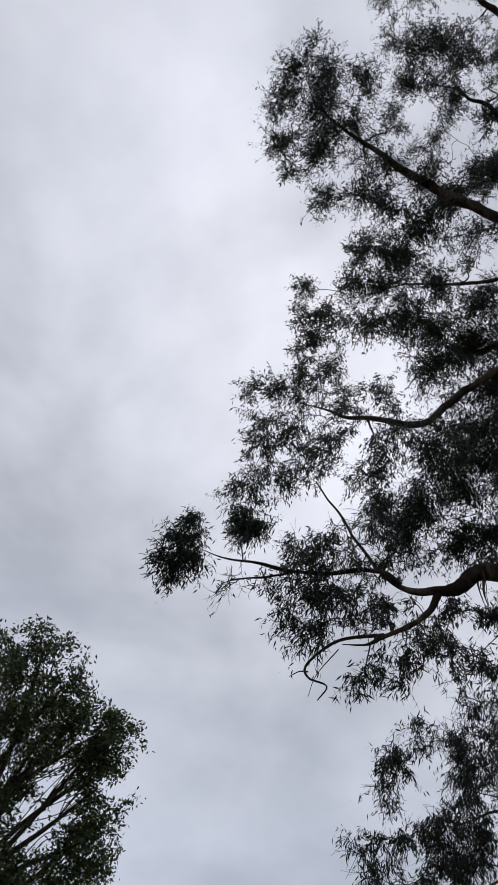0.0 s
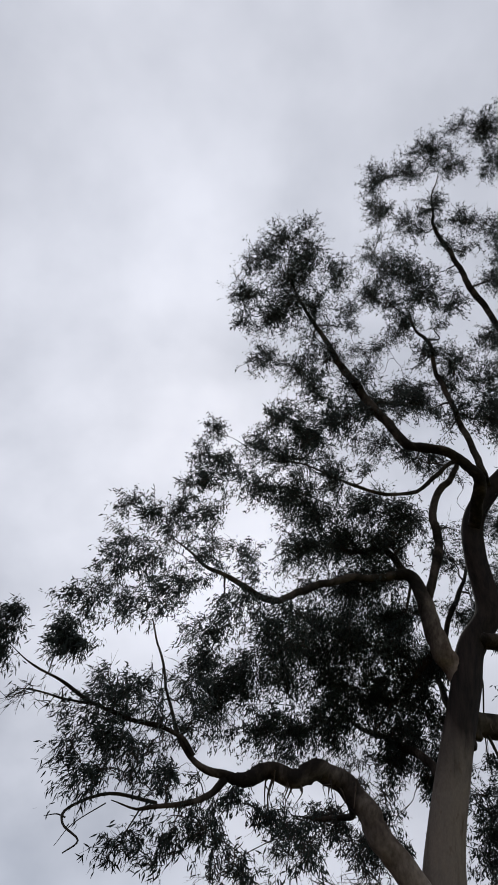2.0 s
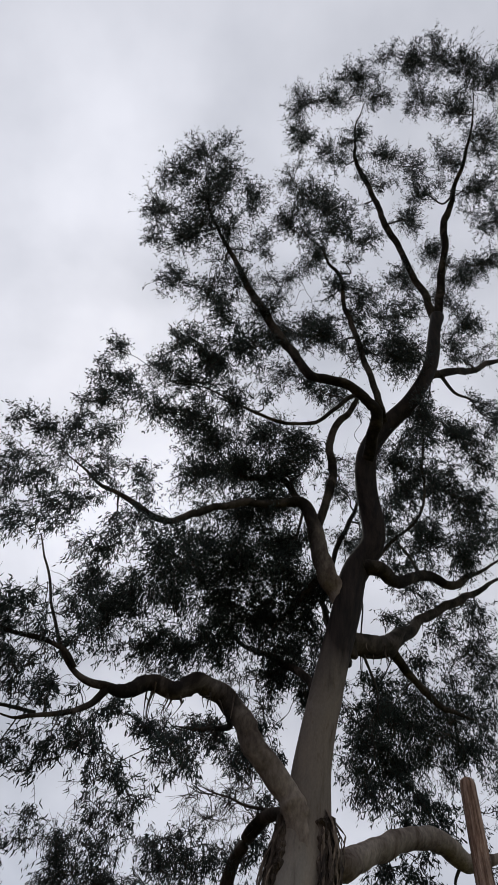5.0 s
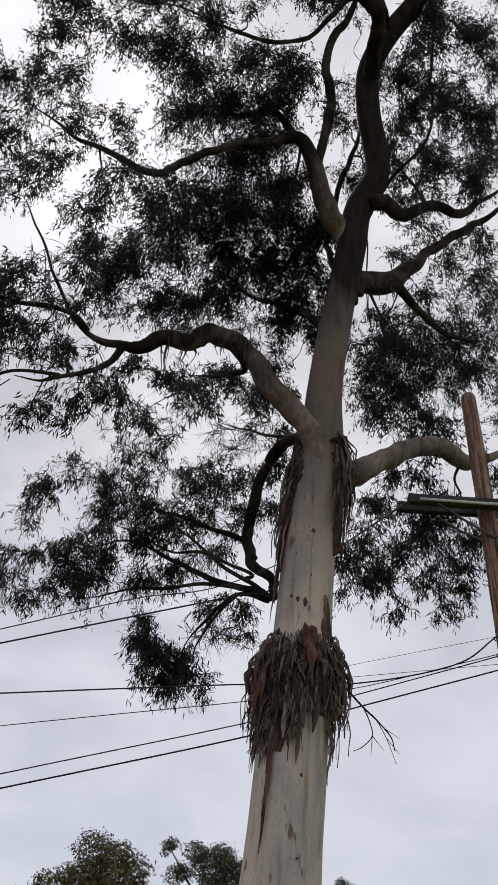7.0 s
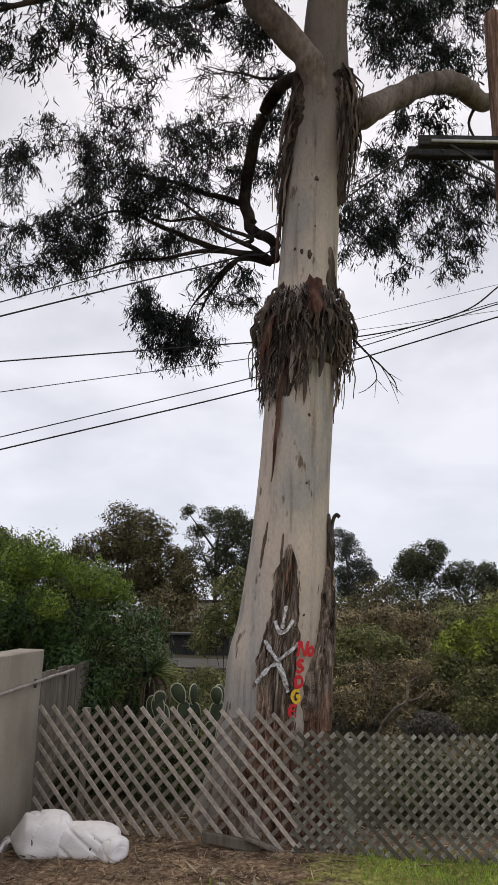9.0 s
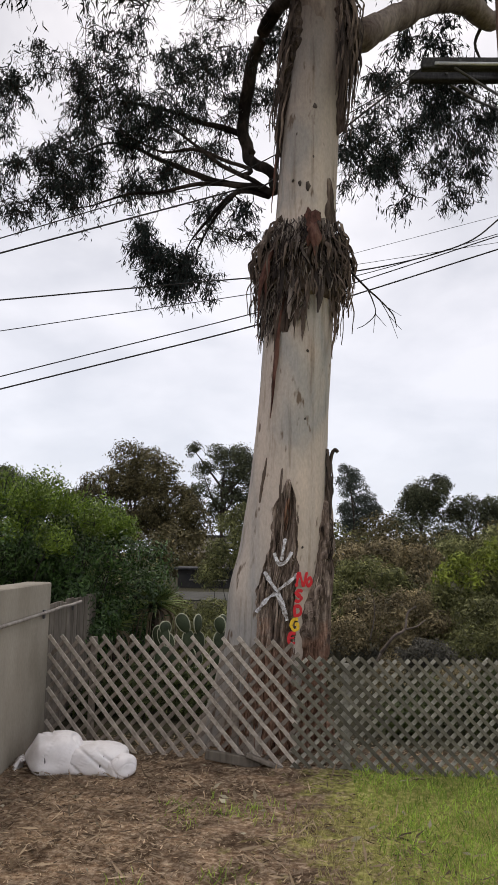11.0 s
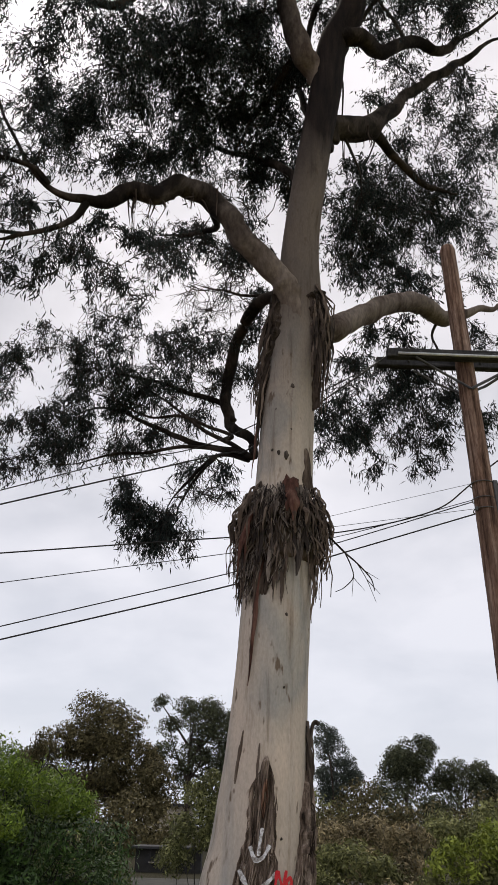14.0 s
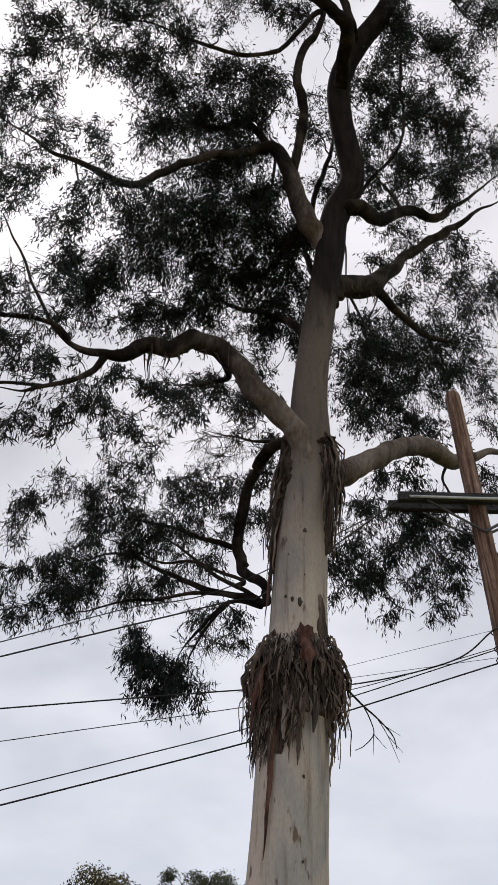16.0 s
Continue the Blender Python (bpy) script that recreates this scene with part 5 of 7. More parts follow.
def build_strips():
    rng = np.random.default_rng(11)
    for i in range(85):
        th = rng.choice((-1, 1)) * rng.uniform(0.75, 2.0)
        hanging_strip(th, rng.uniform(4.05, 4.54), rng.uniform(0.18, 0.6), rng.uniform(0.01, 0.04), rng.uniform(0.05, 0.19), BARK_STRIP, rng, rng.random() < 0.6)
    for i in range(36):
        hanging_strip(rng.uniform(-1.0, 1.0), rng.uniform(4.0, 4.5), rng.uniform(0.12, 0.34), rng.uniform(0.012, 0.035), rng.uniform(0.07, 0.13), BARK_STRIP, rng, rng.random() < 0.5)
    for i in range(45):
        hanging_strip(rng.uniform(-1.5, 0.3) if i % 4 else rng.uniform(0.9, 1.5), rng.uniform(3.72, 4.0), rng.uniform(0.12, 0.42), rng.uniform(0.012, 0.04), rng.uniform(0.0, 0.04), BARK_STRIP, rng)
    # broad sheets folded over the rim of the sleeve
    for i in range(54):
        th = -2.0 + 4.0 * (i + rng.uniform(-0.4, 0.4)) / 53
        hanging_strip(th, rng.uniform(4.4, 4.6), rng.uniform(0.15, 0.4) + 0.22 * abs(math.sin(th)) * rng.random(), rng.uniform(0.02, 0.07), rng.uniform(0.08, 0.16) + 0.05 * abs(math.sin(th)), (BARK_FLANK, BARK_STRIP, BARK_STRIP, BARK_FLANK, BARK_STRIP)[i % 5], rng, True)
    # red-brown sheets and the long streamer
    hanging_strip(0.16, 4.62, 0.46, 0.10, 0.17, BARK_RED, rng, True)
    hanging_strip(0.04, 4.60, 0.34, 0.09, 0.15, BARK_RED, rng, True)
    hanging_strip(-0.95, 4.48, 0.80, 0.11, 0.15, BARK_RED, rng, True)
    hanging_strip(-0.80, 4.46, 0.65, 0.08, 0.15, BARK_RED, rng, True)
    hanging_strip(-0.60, 3.95, 1.20, 0.045, 0.03, BARK_RED, rng)
    hanging_strip(-0.68, 3.9, 0.55, 0.04, 0.03, BARK_STRIP, rng)
    hanging_strip(0.95, 4.05, 0.75, 0.05, 0.05, BARK_STRIP, rng)
    # long loose streamers standing off both sides
    for th, z, n in ((-1.5, 4.5, 9), (1.5, 4.6, 9)):
        for i in range(n):
            hanging_strip(th + rng.normal() * 0.12, z + rng.uniform(-0.2, 0.1), rng.uniform(0.35, 0.7), rng.uniform(0.012, 0.035), rng.uniform(0.08, 0.16), BARK_FLANK, rng, True)
    # strips below the fork, on both flanks
    for i in range(80):
        hanging_strip(rng.uniform(0.5, 1.5), rng.uniform(6.35, 7.1), rng.uniform(0.25, 0.95), rng.uniform(0.015, 0.055), rng.uniform(0.04, 0.14), (BARK_FLANK, BARK_STRIP)[i % 3 == 0], rng)
    for i in range(60):
        hanging_strip(rng.uniform(-1.65, -0.95), rng.uniform(6.0, 6.95), rng.uniform(0.25, 0.8), rng.uniform(0.015, 0.05), rng.uniform(0.03, 0.11), (BARK_FLANK, BARK_STRIP)[i % 3 == 0], rng)
    for i in range(14):
        hanging_strip(rng.uniform(-1.5, -1.15), rng.uniform(5.5, 6.0), rng.uniform(0.3, 0.7), rng.uniform(0.012, 0.03), rng.uniform(0.0, 0.05), BARK_FLANK, rng)
    # shreds hanging from the two great limbs
    for x, y, z, n in ((-1.1, 5.95, 8.05, 7), (-0.75, 6.0, 8.2, 6), (-1.55, 5.85, 7.9, 6), (1.05, 6.35, 10.0, 8), (1.4, 6.6, 10.1, 8)):
        for i in range(n):
            p = np.array((x, y, z)) + rng.normal(size=3) * np.array((0.18, 0.05, 0.04))
            e = p + np.array((rng.normal() * 0.05, rng.normal() * 0.05, -rng.uniform(0.12, 0.4)))
            ln = spline([p, (p + e) / 2 + rng.normal(size=3) * 0.03, e], 4)
            v, q = ribbon(ln, np.linspace(rng.uniform(0.02, 0.05), 0.006, len(ln)), 0.004, (rng.normal(), -1, 0.2), rng.uniform(-0.8, 0.8))
            on_gum("bark_strip", quad_mesh("bark_strip", v, q, BARK_FLANK))
    hanging_strip(-1.4, 5.7, 0.95, 0.05, 0.03, BARK_RED, rng)
    # dark torn strips down the thick slab stand in for a deep slit's shade
    for i in range(16):
        hanging_strip(1.12 + rng.normal() * 0.035, rng.uniform(1.5, 2.0), rng.uniform(0.2, 0.5), rng.uniform(0.012, 0.03), 0.07, BARK_FLANK, rng)
    for i in range(7):
        hanging_strip(1.3 + rng.normal() * 0.1, rng.uniform(2.2, 2.55), rng.uniform(0.3, 0.6), rng.uniform(0.03, 0.06), 0.04, BARK_FLANK, rng)
    # curled end standing off the right flank
    v, q = ribbon(spline([on_stem(1.45, 2.2, 0.02), on_stem(1.5, 2.45, 0.04), on_stem(1.5, 2.52, 0.07), on_stem(1.5, 2.5, 0.10)], 4), np.full(13, 0.035), 0.008, (0.3, -1, 0))
    on_gum("bark_strip", quad_mesh("bark_strip", v, q, BARK_FLANK))


build_strips()


def build_knots():
    for th, z, r in ((-0.02, 4.91, 0.028), (-0.30, 4.94, 0.020), (0.05, 5.71, 0.024), (-0.5, 5.45, 0.016), (0.25, 3.35, 0.014), (-0.1, 3.05, 0.012), (-0.4, 2.9, 0.013), (0.3, 2.75, 0.012), (0.45, 1.65, 0.012), (-0.55, 4.98, 0.016), (0.1, 5.2, 0.012)):
        bm = bmesh.new()
        bmesh.ops.create_uvsphere(bm, u_segments=12, v_segments=8, radius=r * 0.8)
        for v in bm.verts:
            v.co *= 1 + 0.6 * noise.noise(v.co * 50 + Vector((z * 7, th * 9, 0)))
            v.co.y *= 0.35
            v.co.z *= 1.0 + 0.9 * abs(math.sin(z * 17))
        bmesh.ops.transform(bm, matrix=Matrix.Translation(on_stem(th, z, 0.002)) @ Matrix.Rotation(th, 4, "Z"), verts=bm.verts)
        ob = part("knot", bm, LIMB_DARK, gum, smooth=True)
        ob.matrix_parent_inverse = gum_inverse


build_knots()


def stroke(pts, width, z_out=0.022):
    """A sprayed line that follows the trunk's skin; pts: angle and height."""
    line = spline(pts, 8)
    n = len(line)
    d = np.gradient(line, axis=0)
    v = []
    for i in range(n):
        r = stem_at(line[i, 1])[2]
        t = np.array((d[i, 0] * r, d[i, 1]))
        t /= np.linalg.norm(t) + 1e-9
        nx, nz = -t[1], t[0]
        w = width / 2 * (1 + 0.75 * noise.noise(Vector((line[i, 0] * 13, line[i, 1] * 17, 5))))
        w *= 0.7 if i in (0, n - 1) else 1.0
        for s in (-1, -0.4, 0.4, 1):
            v.append(on_stem(line[i, 0] + s * nx * w / r, line[i, 1] + s * nz * w, z_out + (0.001 if abs(s) < 1 else 0.0)))
    i, j = np.meshgrid(np.arange(n - 1), np.arange(3), indexing="ij")
    return v, np.stack([i * 4 + j, i * 4 + j + 1, (i + 1) * 4 + j + 1, (i + 1) * 4 + j], -1).reshape(-1, 4)


def build_paint():
    for pts, width, out in (([(0.02, 1.72), (0.0, 1.62), (0.0, 1.54)], 0.022, 0.045), ([(-0.17, 1.60), (-0.08, 1.53), (0.0, 1.51), (0.1, 1.54), (0.18, 1.61)], 0.027, 0.047), ([(-0.30, 1.45), (-0.15, 1.37), (0.0, 1.30)], 0.027, 0.05),
                            ([(0.02, 1.28), (0.13, 1.19), (0.24, 1.06)], 0.036, 0.052), ([(0.36, 1.43), (0.18, 1.36), (0.0, 1.29)], 0.03, 0.054), ([(0.0, 1.28), (-0.15, 1.23), (-0.34, 1.12)], 0.028, 0.048)):
        v, q = stroke(pts, width, out)
        on_gum("paint_mark", quad_mesh("paint_mark", v, q, PAINT_WHITE), "white sprayed mark")
    # sprayed letters, one below the other; strokes in metres from the letter's lower left
    glyphs = {"N": [[(0, 0), (0.002, 0.12)], [(0, 0.115), (0.03, 0.06), (0.058, 0.0)], [(0.056, 0.0), (0.066, 0.12)]],
              "O": [[(0.03, 0.075), (0.006, 0.045), (0.026, 0.004), (0.05, 0.035), (0.036, 0.074), (0.024, 0.07)]],
              "S": [[(0.055, 0.08), (0.03, 0.09), (0.005, 0.07), (0.03, 0.047), (0.052, 0.025), (0.03, 0.002), (0, 0.012)]],
              "D": [[(0.006, 0), (0, 0.092)], [(0, 0.09), (0.045, 0.075), (0.05, 0.025), (0.004, 0.002)]],
              "G": [[(0.055, 0.085), (0.02, 0.085), (0, 0.04), (0.025, 0.0), (0.055, 0.012), (0.052, 0.045), (0.028, 0.045)]],
              "E": [[(0.05, 0.082), (0.015, 0.085), (0, 0.045), (0.015, 0.005), (0.05, 0.01)], [(0.002, 0.046), (0.042, 0.05)]]}
    for letter, th, z, mat, label in (("N", 0.36, 1.33, PAINT_RED, "red sprayed letter"), ("O", 0.55, 1.33, PAINT_RED, "red sprayed letter"), ("S", 0.36, 1.21, PAINT_RED, "red sprayed letter"),
                                      ("D", 0.36, 1.09, PAINT_RED, "red sprayed letter"), ("G", 0.31, 0.985, PAINT_YELLOW, "yellow sprayed letter"), ("E", 0.28, 0.875, PAINT_RED, "red sprayed letter")):
        g = Geo()
        for k, line in enumerate(glyphs[letter]):
            r = stem_at(z)[2]
            g.add(*stroke([(th + x / r, z + y) for x, y in line], 0.024, 0.056 + 0.002 * k))
        on_gum("paint_letter", g.mesh("paint_letter", mat), label)


build_paint()


def build_dead_twig():
    ob = None
    for pts, r in (([(0.78, 6.3, 4.15), (0.95, 6.4, 4.02), (1.08, 6.5, 3.95), (1.22, 6.6, 3.84), (1.25, 6.6, 3.72)], 0.011), ([(0.95, 6.4, 4.02), (1.0, 6.4, 3.9), (1.02, 6.4, 3.78), (0.93, 6.4, 3.68), (0.85, 6.4, 3.64)], 0.007),
                   ([(1.02, 6.4, 3.78), (1.0, 6.4, 3.6)], 0.004), ([(1.02, 6.4, 3.78), (1.12, 6.4, 3.66)], 0.004), ([(1.08, 6.5, 3.95), (1.16, 6.5, 3.8), (1.24, 6.5, 3.58)], 0.005), ([(1.16, 6.5, 3.8), (1.28, 6.5, 3.66)], 0.004), ([(1.15, 6.55, 3.9), (1.3, 6.6, 3.83)], 0.004)):
        line = spline(pts, 5)
        v, q = tube(line, np.linspace(r, r * 0.4, len(line)), 6)
        ob = on_gum("dead_twig", quad_mesh("dead_twig", v, q, TWIG), "bare dead twig")
    # bare crooked branch low on the left of the crown
    for pts, r in (([(-2.55, 6, 7.47), (-3.07, 5.9, 7.4), (-3.38, 5.8, 7.05), (-3.35, 5.8, 6.85), (-3.11, 5.8, 6.7), (-3.2, 5.8, 6.53)], 0.022), ([(-3.36, 5.8, 6.93), (-3.47, 5.8, 6.95), (-3.59, 5.8, 6.9)], 0.01), ([(-3.06, 5.9, 7.27), (-3.25, 5.8, 6.87), (-3.32, 5.8, 6.59)], 0.008)):
        line = spline(pts, 5)
        v, q = tube(line, np.linspace(r, r * 0.35, len(line)), 6)
        on_gum("dead_twig", quad_mesh("dead_twig", v, q, TWIG), "bare dead twig")


build_dead_twig()


# ---- power pole, arms and cables ----
PX, PY = 2.52, 6.9


def build_pole():
    pole = thing("power_pole", "weathered brown timber power pole with double cross-arm", "pole", at=(PX, PY, 0))
    zs = np.concatenate([np.arange(-0.2, 8.25, 0.15), [8.27, 8.33, 8.36]])
    rad = np.interp(zs, [0, 8.3], [0.135, 0.094])
    rad[-1], rad[-2] = 0.05, 0.08
    line = np.stack([0 * zs, 0 * zs, zs], 1)
    line[:, 0] += 0.02 * np.sin(zs * 0.5)
    v, q = tube(line, rad, 20, 0.05)
    hang("post", quad_mesh("post", v, q, POLE_WOOD), pole, "cracked red-brown timber")
    for dy, dx, z in ((-0.15, 0.285, 6.55), (0.15, 0.225, 6.63)):
        bm = box(bmesh.new(), (2.45, 0.09, 0.115), Matrix.Translation((dx, dy, z)), 0.008)
        arm = part("cross_arm", bm, ARM_WOOD, pole, "dark weathered timber arm")
        for bx in (-0.85, 0.0, 0.85):
            bm = bmesh.new()
            bmesh.ops.create_cone(bm, cap_ends=True, segments=8, radius1=0.014, radius2=0.014, depth=0.14, matrix=Matrix.Translation((dx + bx, dy, z)) @ Matrix.Rotation(math.pi / 2, 4, "X"))
            part("bolt", bm, DARK_STEEL, arm)
    v, q = tube([(-0.82, -0.215, 6.52), (-0.3, -0.215, 6.515), (0.6, -0.215, 6.51), (1.4, -0.215, 6.505)], [0.017] * 4, 10)
    hang("conduit", quad_mesh("conduit", v, q, STEEL), pole, "pale metal conduit along the arm")
    for s in (-1, 1):
        v, q = ribbon([(s * 0.62, -0.2, 6.49), (s * 0.3, -0.16, 6.30), (0.0, -0.12, 6.14)], [0.035] * 3, 0.004, (0, -1, 0))
        hang("brace", quad_mesh("brace", v, q, DARK_STEEL), pole)
        v, q = ribbon([(s * 0.55, 0.2, 6.57), (s * 0.28, 0.16, 6.36), (0.0, 0.12, 6.2)], [0.035] * 3, 0.004, (0, -1, 0))
        hang("brace", quad_mesh("brace", v, q, DARK_STEEL), pole)
    # cable rack and splice cases on the right flank
    bm = box(bmesh.new(), (0.05, 0.06, 0.55), Matrix.Translation((0.125, -0.05, 4.75)), 0.006)
    rack = part("rack", bm, DARK_STEEL, pole, "dark steel cable rack")
    for k in range(3):
        bm = bmesh.new()
        bmesh.ops.create_cone(bm, cap_ends=True, segments=12, radius1=0.045, radius2=0.035, depth=0.09, matrix=Matrix.Translation((0.175, -0.05, 4.58 + 0.17 * k)))
        part("insulator", bm, DARK_STEEL, rack, smooth=True)
    for z in (5.0, 4.7, 4.82):
        v, q = tube([(math.cos(a) * 0.118, math.sin(a) * 0.118, z) for a in np.linspace(0, 2 * math.pi, 20)], [0.006] * 20, 6)
        hang("strap", quad_mesh("strap", v, q, DARK_STEEL), pole)
    bm = box(bmesh.new(), (0.02, 0.04, 0.04), Matrix.Translation((-0.105, -0.05, 4.7)))
    part("hook", bm, DARK_STEEL, pole)


build_pole()


def cable(pts, r, label="thin black overhead cable"):
    line = spline(pts, 10)
    v, q = tube(line, np.full(len(line), r), 6)
    tagged(new("overhead_cable", quad_mesh("overhead_cable", v, q, CABLE)), label, "cable", "cables from the power pole")


def build_cables():
    L, R = PX - 0.11, PX + 0.11
    cable([(-6.77, 5.9, 3.24), (-2.38, 6.7, 4.01), (-0.18, 7.1, 4.39), (0.97, 7.15, 4.5), (1.97, 7, 4.71), (L, 6.88, 5.0), (PX + 0.4, 6.72, 5.4), (6.0, 5.2, 7.4)], 0.008, "heavy black service cable")
    cable([(-0.2, 7.1, 4.37), (0.4, 7.13, 4.47), (0.97, 7.15, 4.57), (L, 6.88, 4.71)], 0.003)
    cable([(-6.13, 5.9, 2.78), (-2.18, 6.7, 3.74), (-0.2, 7.1, 4.21), (0.97, 7.15, 4.45), (L, 6.9, 4.82)], 0.0045)
    cable([(-6.76, 5.9, 1.8), (-2.29, 6.7, 3.29), (-0.05, 7.1, 4.03), (0.97, 7.15, 4.38), (L, 6.9, 4.80)], 0.006)
    cable([(-6.66, 5.9, 1.74), (-2.27, 6.7, 3.17), (-0.08, 7.1, 3.89), (1.05, 7.15, 4.28), (L, 6.9, 4.66)], 0.008)
    cable([(0.24, 7.1, 4.46), (0.97, 7.15, 4.7), (L, 6.88, 5.0)], 0.0025)
    cable([(-4.84, 6.6, 3.84), (-2.57, 7, 4.81), (-1.44, 7.2, 5.29), (-0.33, 7.3, 5.64), (1.66, 7.05, 6.69)], 0.007, "black overhead power line")
    cable([(-6.93, 6.6, 3.14), (-2.54, 7, 4.65), (-0.35, 7.2, 5.4), (0.13, 7.2, 5.56), (1.70, 6.75, 6.61)], 0.01, "thick black overhead power line")
    cable([(R, 6.85, 4.95), (3.1, 6.55, 5.25), (6.0, 5.0, 6.9)], 0.009)
    cable([(R, 6.85, 4.62), (3.1, 6.55, 4.95), (6.0, 5.0, 6.5)], 0.007)


build_cables()


# ---- lattice fence ----
def lattice(a, b, height, drop_a, pitch, lath_w, mats, label, seed, post=True):
    """A panel of crossed laths from a to b (plan points)."""
    rng = random.Random(seed)
    a, b = Vector((*a, 0)), Vector((*b, 0))
    length = (b - a).length
    along = (b - a).normalized()
    normal = along.cross(Vector((0, 0, 1)))
    fence = thing("lattice_fence", label, "fence", "lattice panels", at=a)
    basis = Matrix(((along.x, normal.x, 0, 0), (along.y, normal.y, 0, 0), (0, 0, 1, 0), (0, 0, 0, 1)))
    n = int((length + height) / pitch) + 1
    for lean, out, mat in ((1, 0.016, mats[0]), (-1, -0.016, mats[1])):
        for k in range(n + 1):
            # 45 degree line u = u0 + lean * (height - z)
            u0 = k * pitch - (height if lean == 1 else 0) + rng.uniform(-0.006, 0.006)
            us = sorted(((0 - u0) / lean, (length - u0) / lean))
            t0, t1 = max(0.0, us[0]), min(height, us[1])
            if t1 - t0 < 0.07:
                continue
            p0 = Vector((u0 + lean * t0, 0, height - t0))
            p1 = Vector((u0 + lean * t1, 0, height - t1))
            over = rng.uniform(0.0, 0.03)
            d = (p1 - p0).normalized()
            p0, p1 = p0 - d * over, p1 + d * rng.uniform(0.0, 0.02)
            c = (p0 + p1) / 2
            size = (p1 - p0).length
            bm = box(bmesh.new(), (size, 0.013, lath_w * rng.uniform(0.92, 1.06)), None, 0.0015)
            rot = Matrix.Rotation(math.atan2(-(p1.z - p0.z), p1.x - p0.x) + rng.uniform(-0.006, 0.006), 4, "Y")
            me = bpy.data.meshes.new("lath")
            bm.to_mesh(me)
            bm.free()
            me.materials.append(mat)
            ob = new("lath", me)
            ob.parent = fence
            ob.matrix_basis = basis @ Matrix.Translation((c.x, out + rng.uniform(-0.001, 0.001), c.z + drop_a * (1 - c.x / length))) @ rot
    for u in ((0.4, length - 0.5) if post else ()):
        bm = box(bmesh.new(), (0.045, 0.045, height + 0.0), basis @ Matrix.Translation((u, -0.045, height / 2 - 0.06)), 0.004)
        part("stake", bm, mats[1], fence)
    return fence


# back layer of the leaning panel takes the shade-darkened timber
lattice((-1.80, 6.38), (0.27, 5.66), 0.94, -0.10, 0.134, 0.031, (LATH, LATH_SHADED), "weathered bare timber lattice panel leaning by the tree", 1)
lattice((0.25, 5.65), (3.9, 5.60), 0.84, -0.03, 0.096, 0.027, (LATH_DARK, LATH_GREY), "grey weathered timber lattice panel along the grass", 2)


def build_wall():
    bm = bmesh.new()
    box(bm, (0.22, 9.0, 1.4), Matrix.Translation((-1.95, 1.95, 0.62)), 0.01)
    bmesh.ops.subdivide_edges(bm, edges=[e for e in bm.edges if e.calc_length() > 1], cuts=24, use_grid_fill=True)
    for v in bm.verts:
        v.co += v.normal * 0.006 * noise.noise(v.co * 2.5)
    me = bpy.data.meshes.new("wall_left")
    bm.to_mesh(me)
    bm.free()
    me.materials.append(STUCCO)
    tagged(new("wall_left", me), "stained grey-beige rendered garden wall", "wall", kind="structure")
    fence = thing("board_fence", "old grey upright board fence behind the wall", "fence", at=(-1.86, 6.45, 0))
    rng = random.Random(5)
    for k in range(13):
        bm = box(bmesh.new(), (0.02, 0.135, 1.13 + rng.uniform(-0.03, 0.03)), Matrix.Translation((rng.uniform(-0.006, 0.006), 0.09 + 0.142 * k, 0.56)), 0.003)
        part("board", bm, BOARD, fence)
    bm = box(bmesh.new(), (0.04, 1.85, 0.07), Matrix.Translation((-0.03, 0.95, 0.9)), 0.003)
    part("rail", bm, BOARD, fence)
    pts = [(-1.805, 1.5, 1.05), (-1.805, 4.5, 1.06), (-1.805, 6.3, 1.08), (-1.80, 6.6, 1.09), (-1.79, 7.0, 1.09), (-1.78, 7.3, 1.10)]
    v, q = tube(spline(pts, 8), np.full(41, 0.014), 10)
    pipe = tagged(new("conduit_pipe", quad_mesh("conduit_pipe", v, q, PIPE)), "pale grey conduit pipe run along the wall", "pipe")
    for y in (3.0, 4.6, 6.2, 7.15):
        bm = box(bmesh.new(), (0.02, 0.03, 0.07), Matrix.Translation((-1.82, y, 1.065)), 0.004)
        part("clip", bm, DARK_STEEL, pipe)


build_wall()


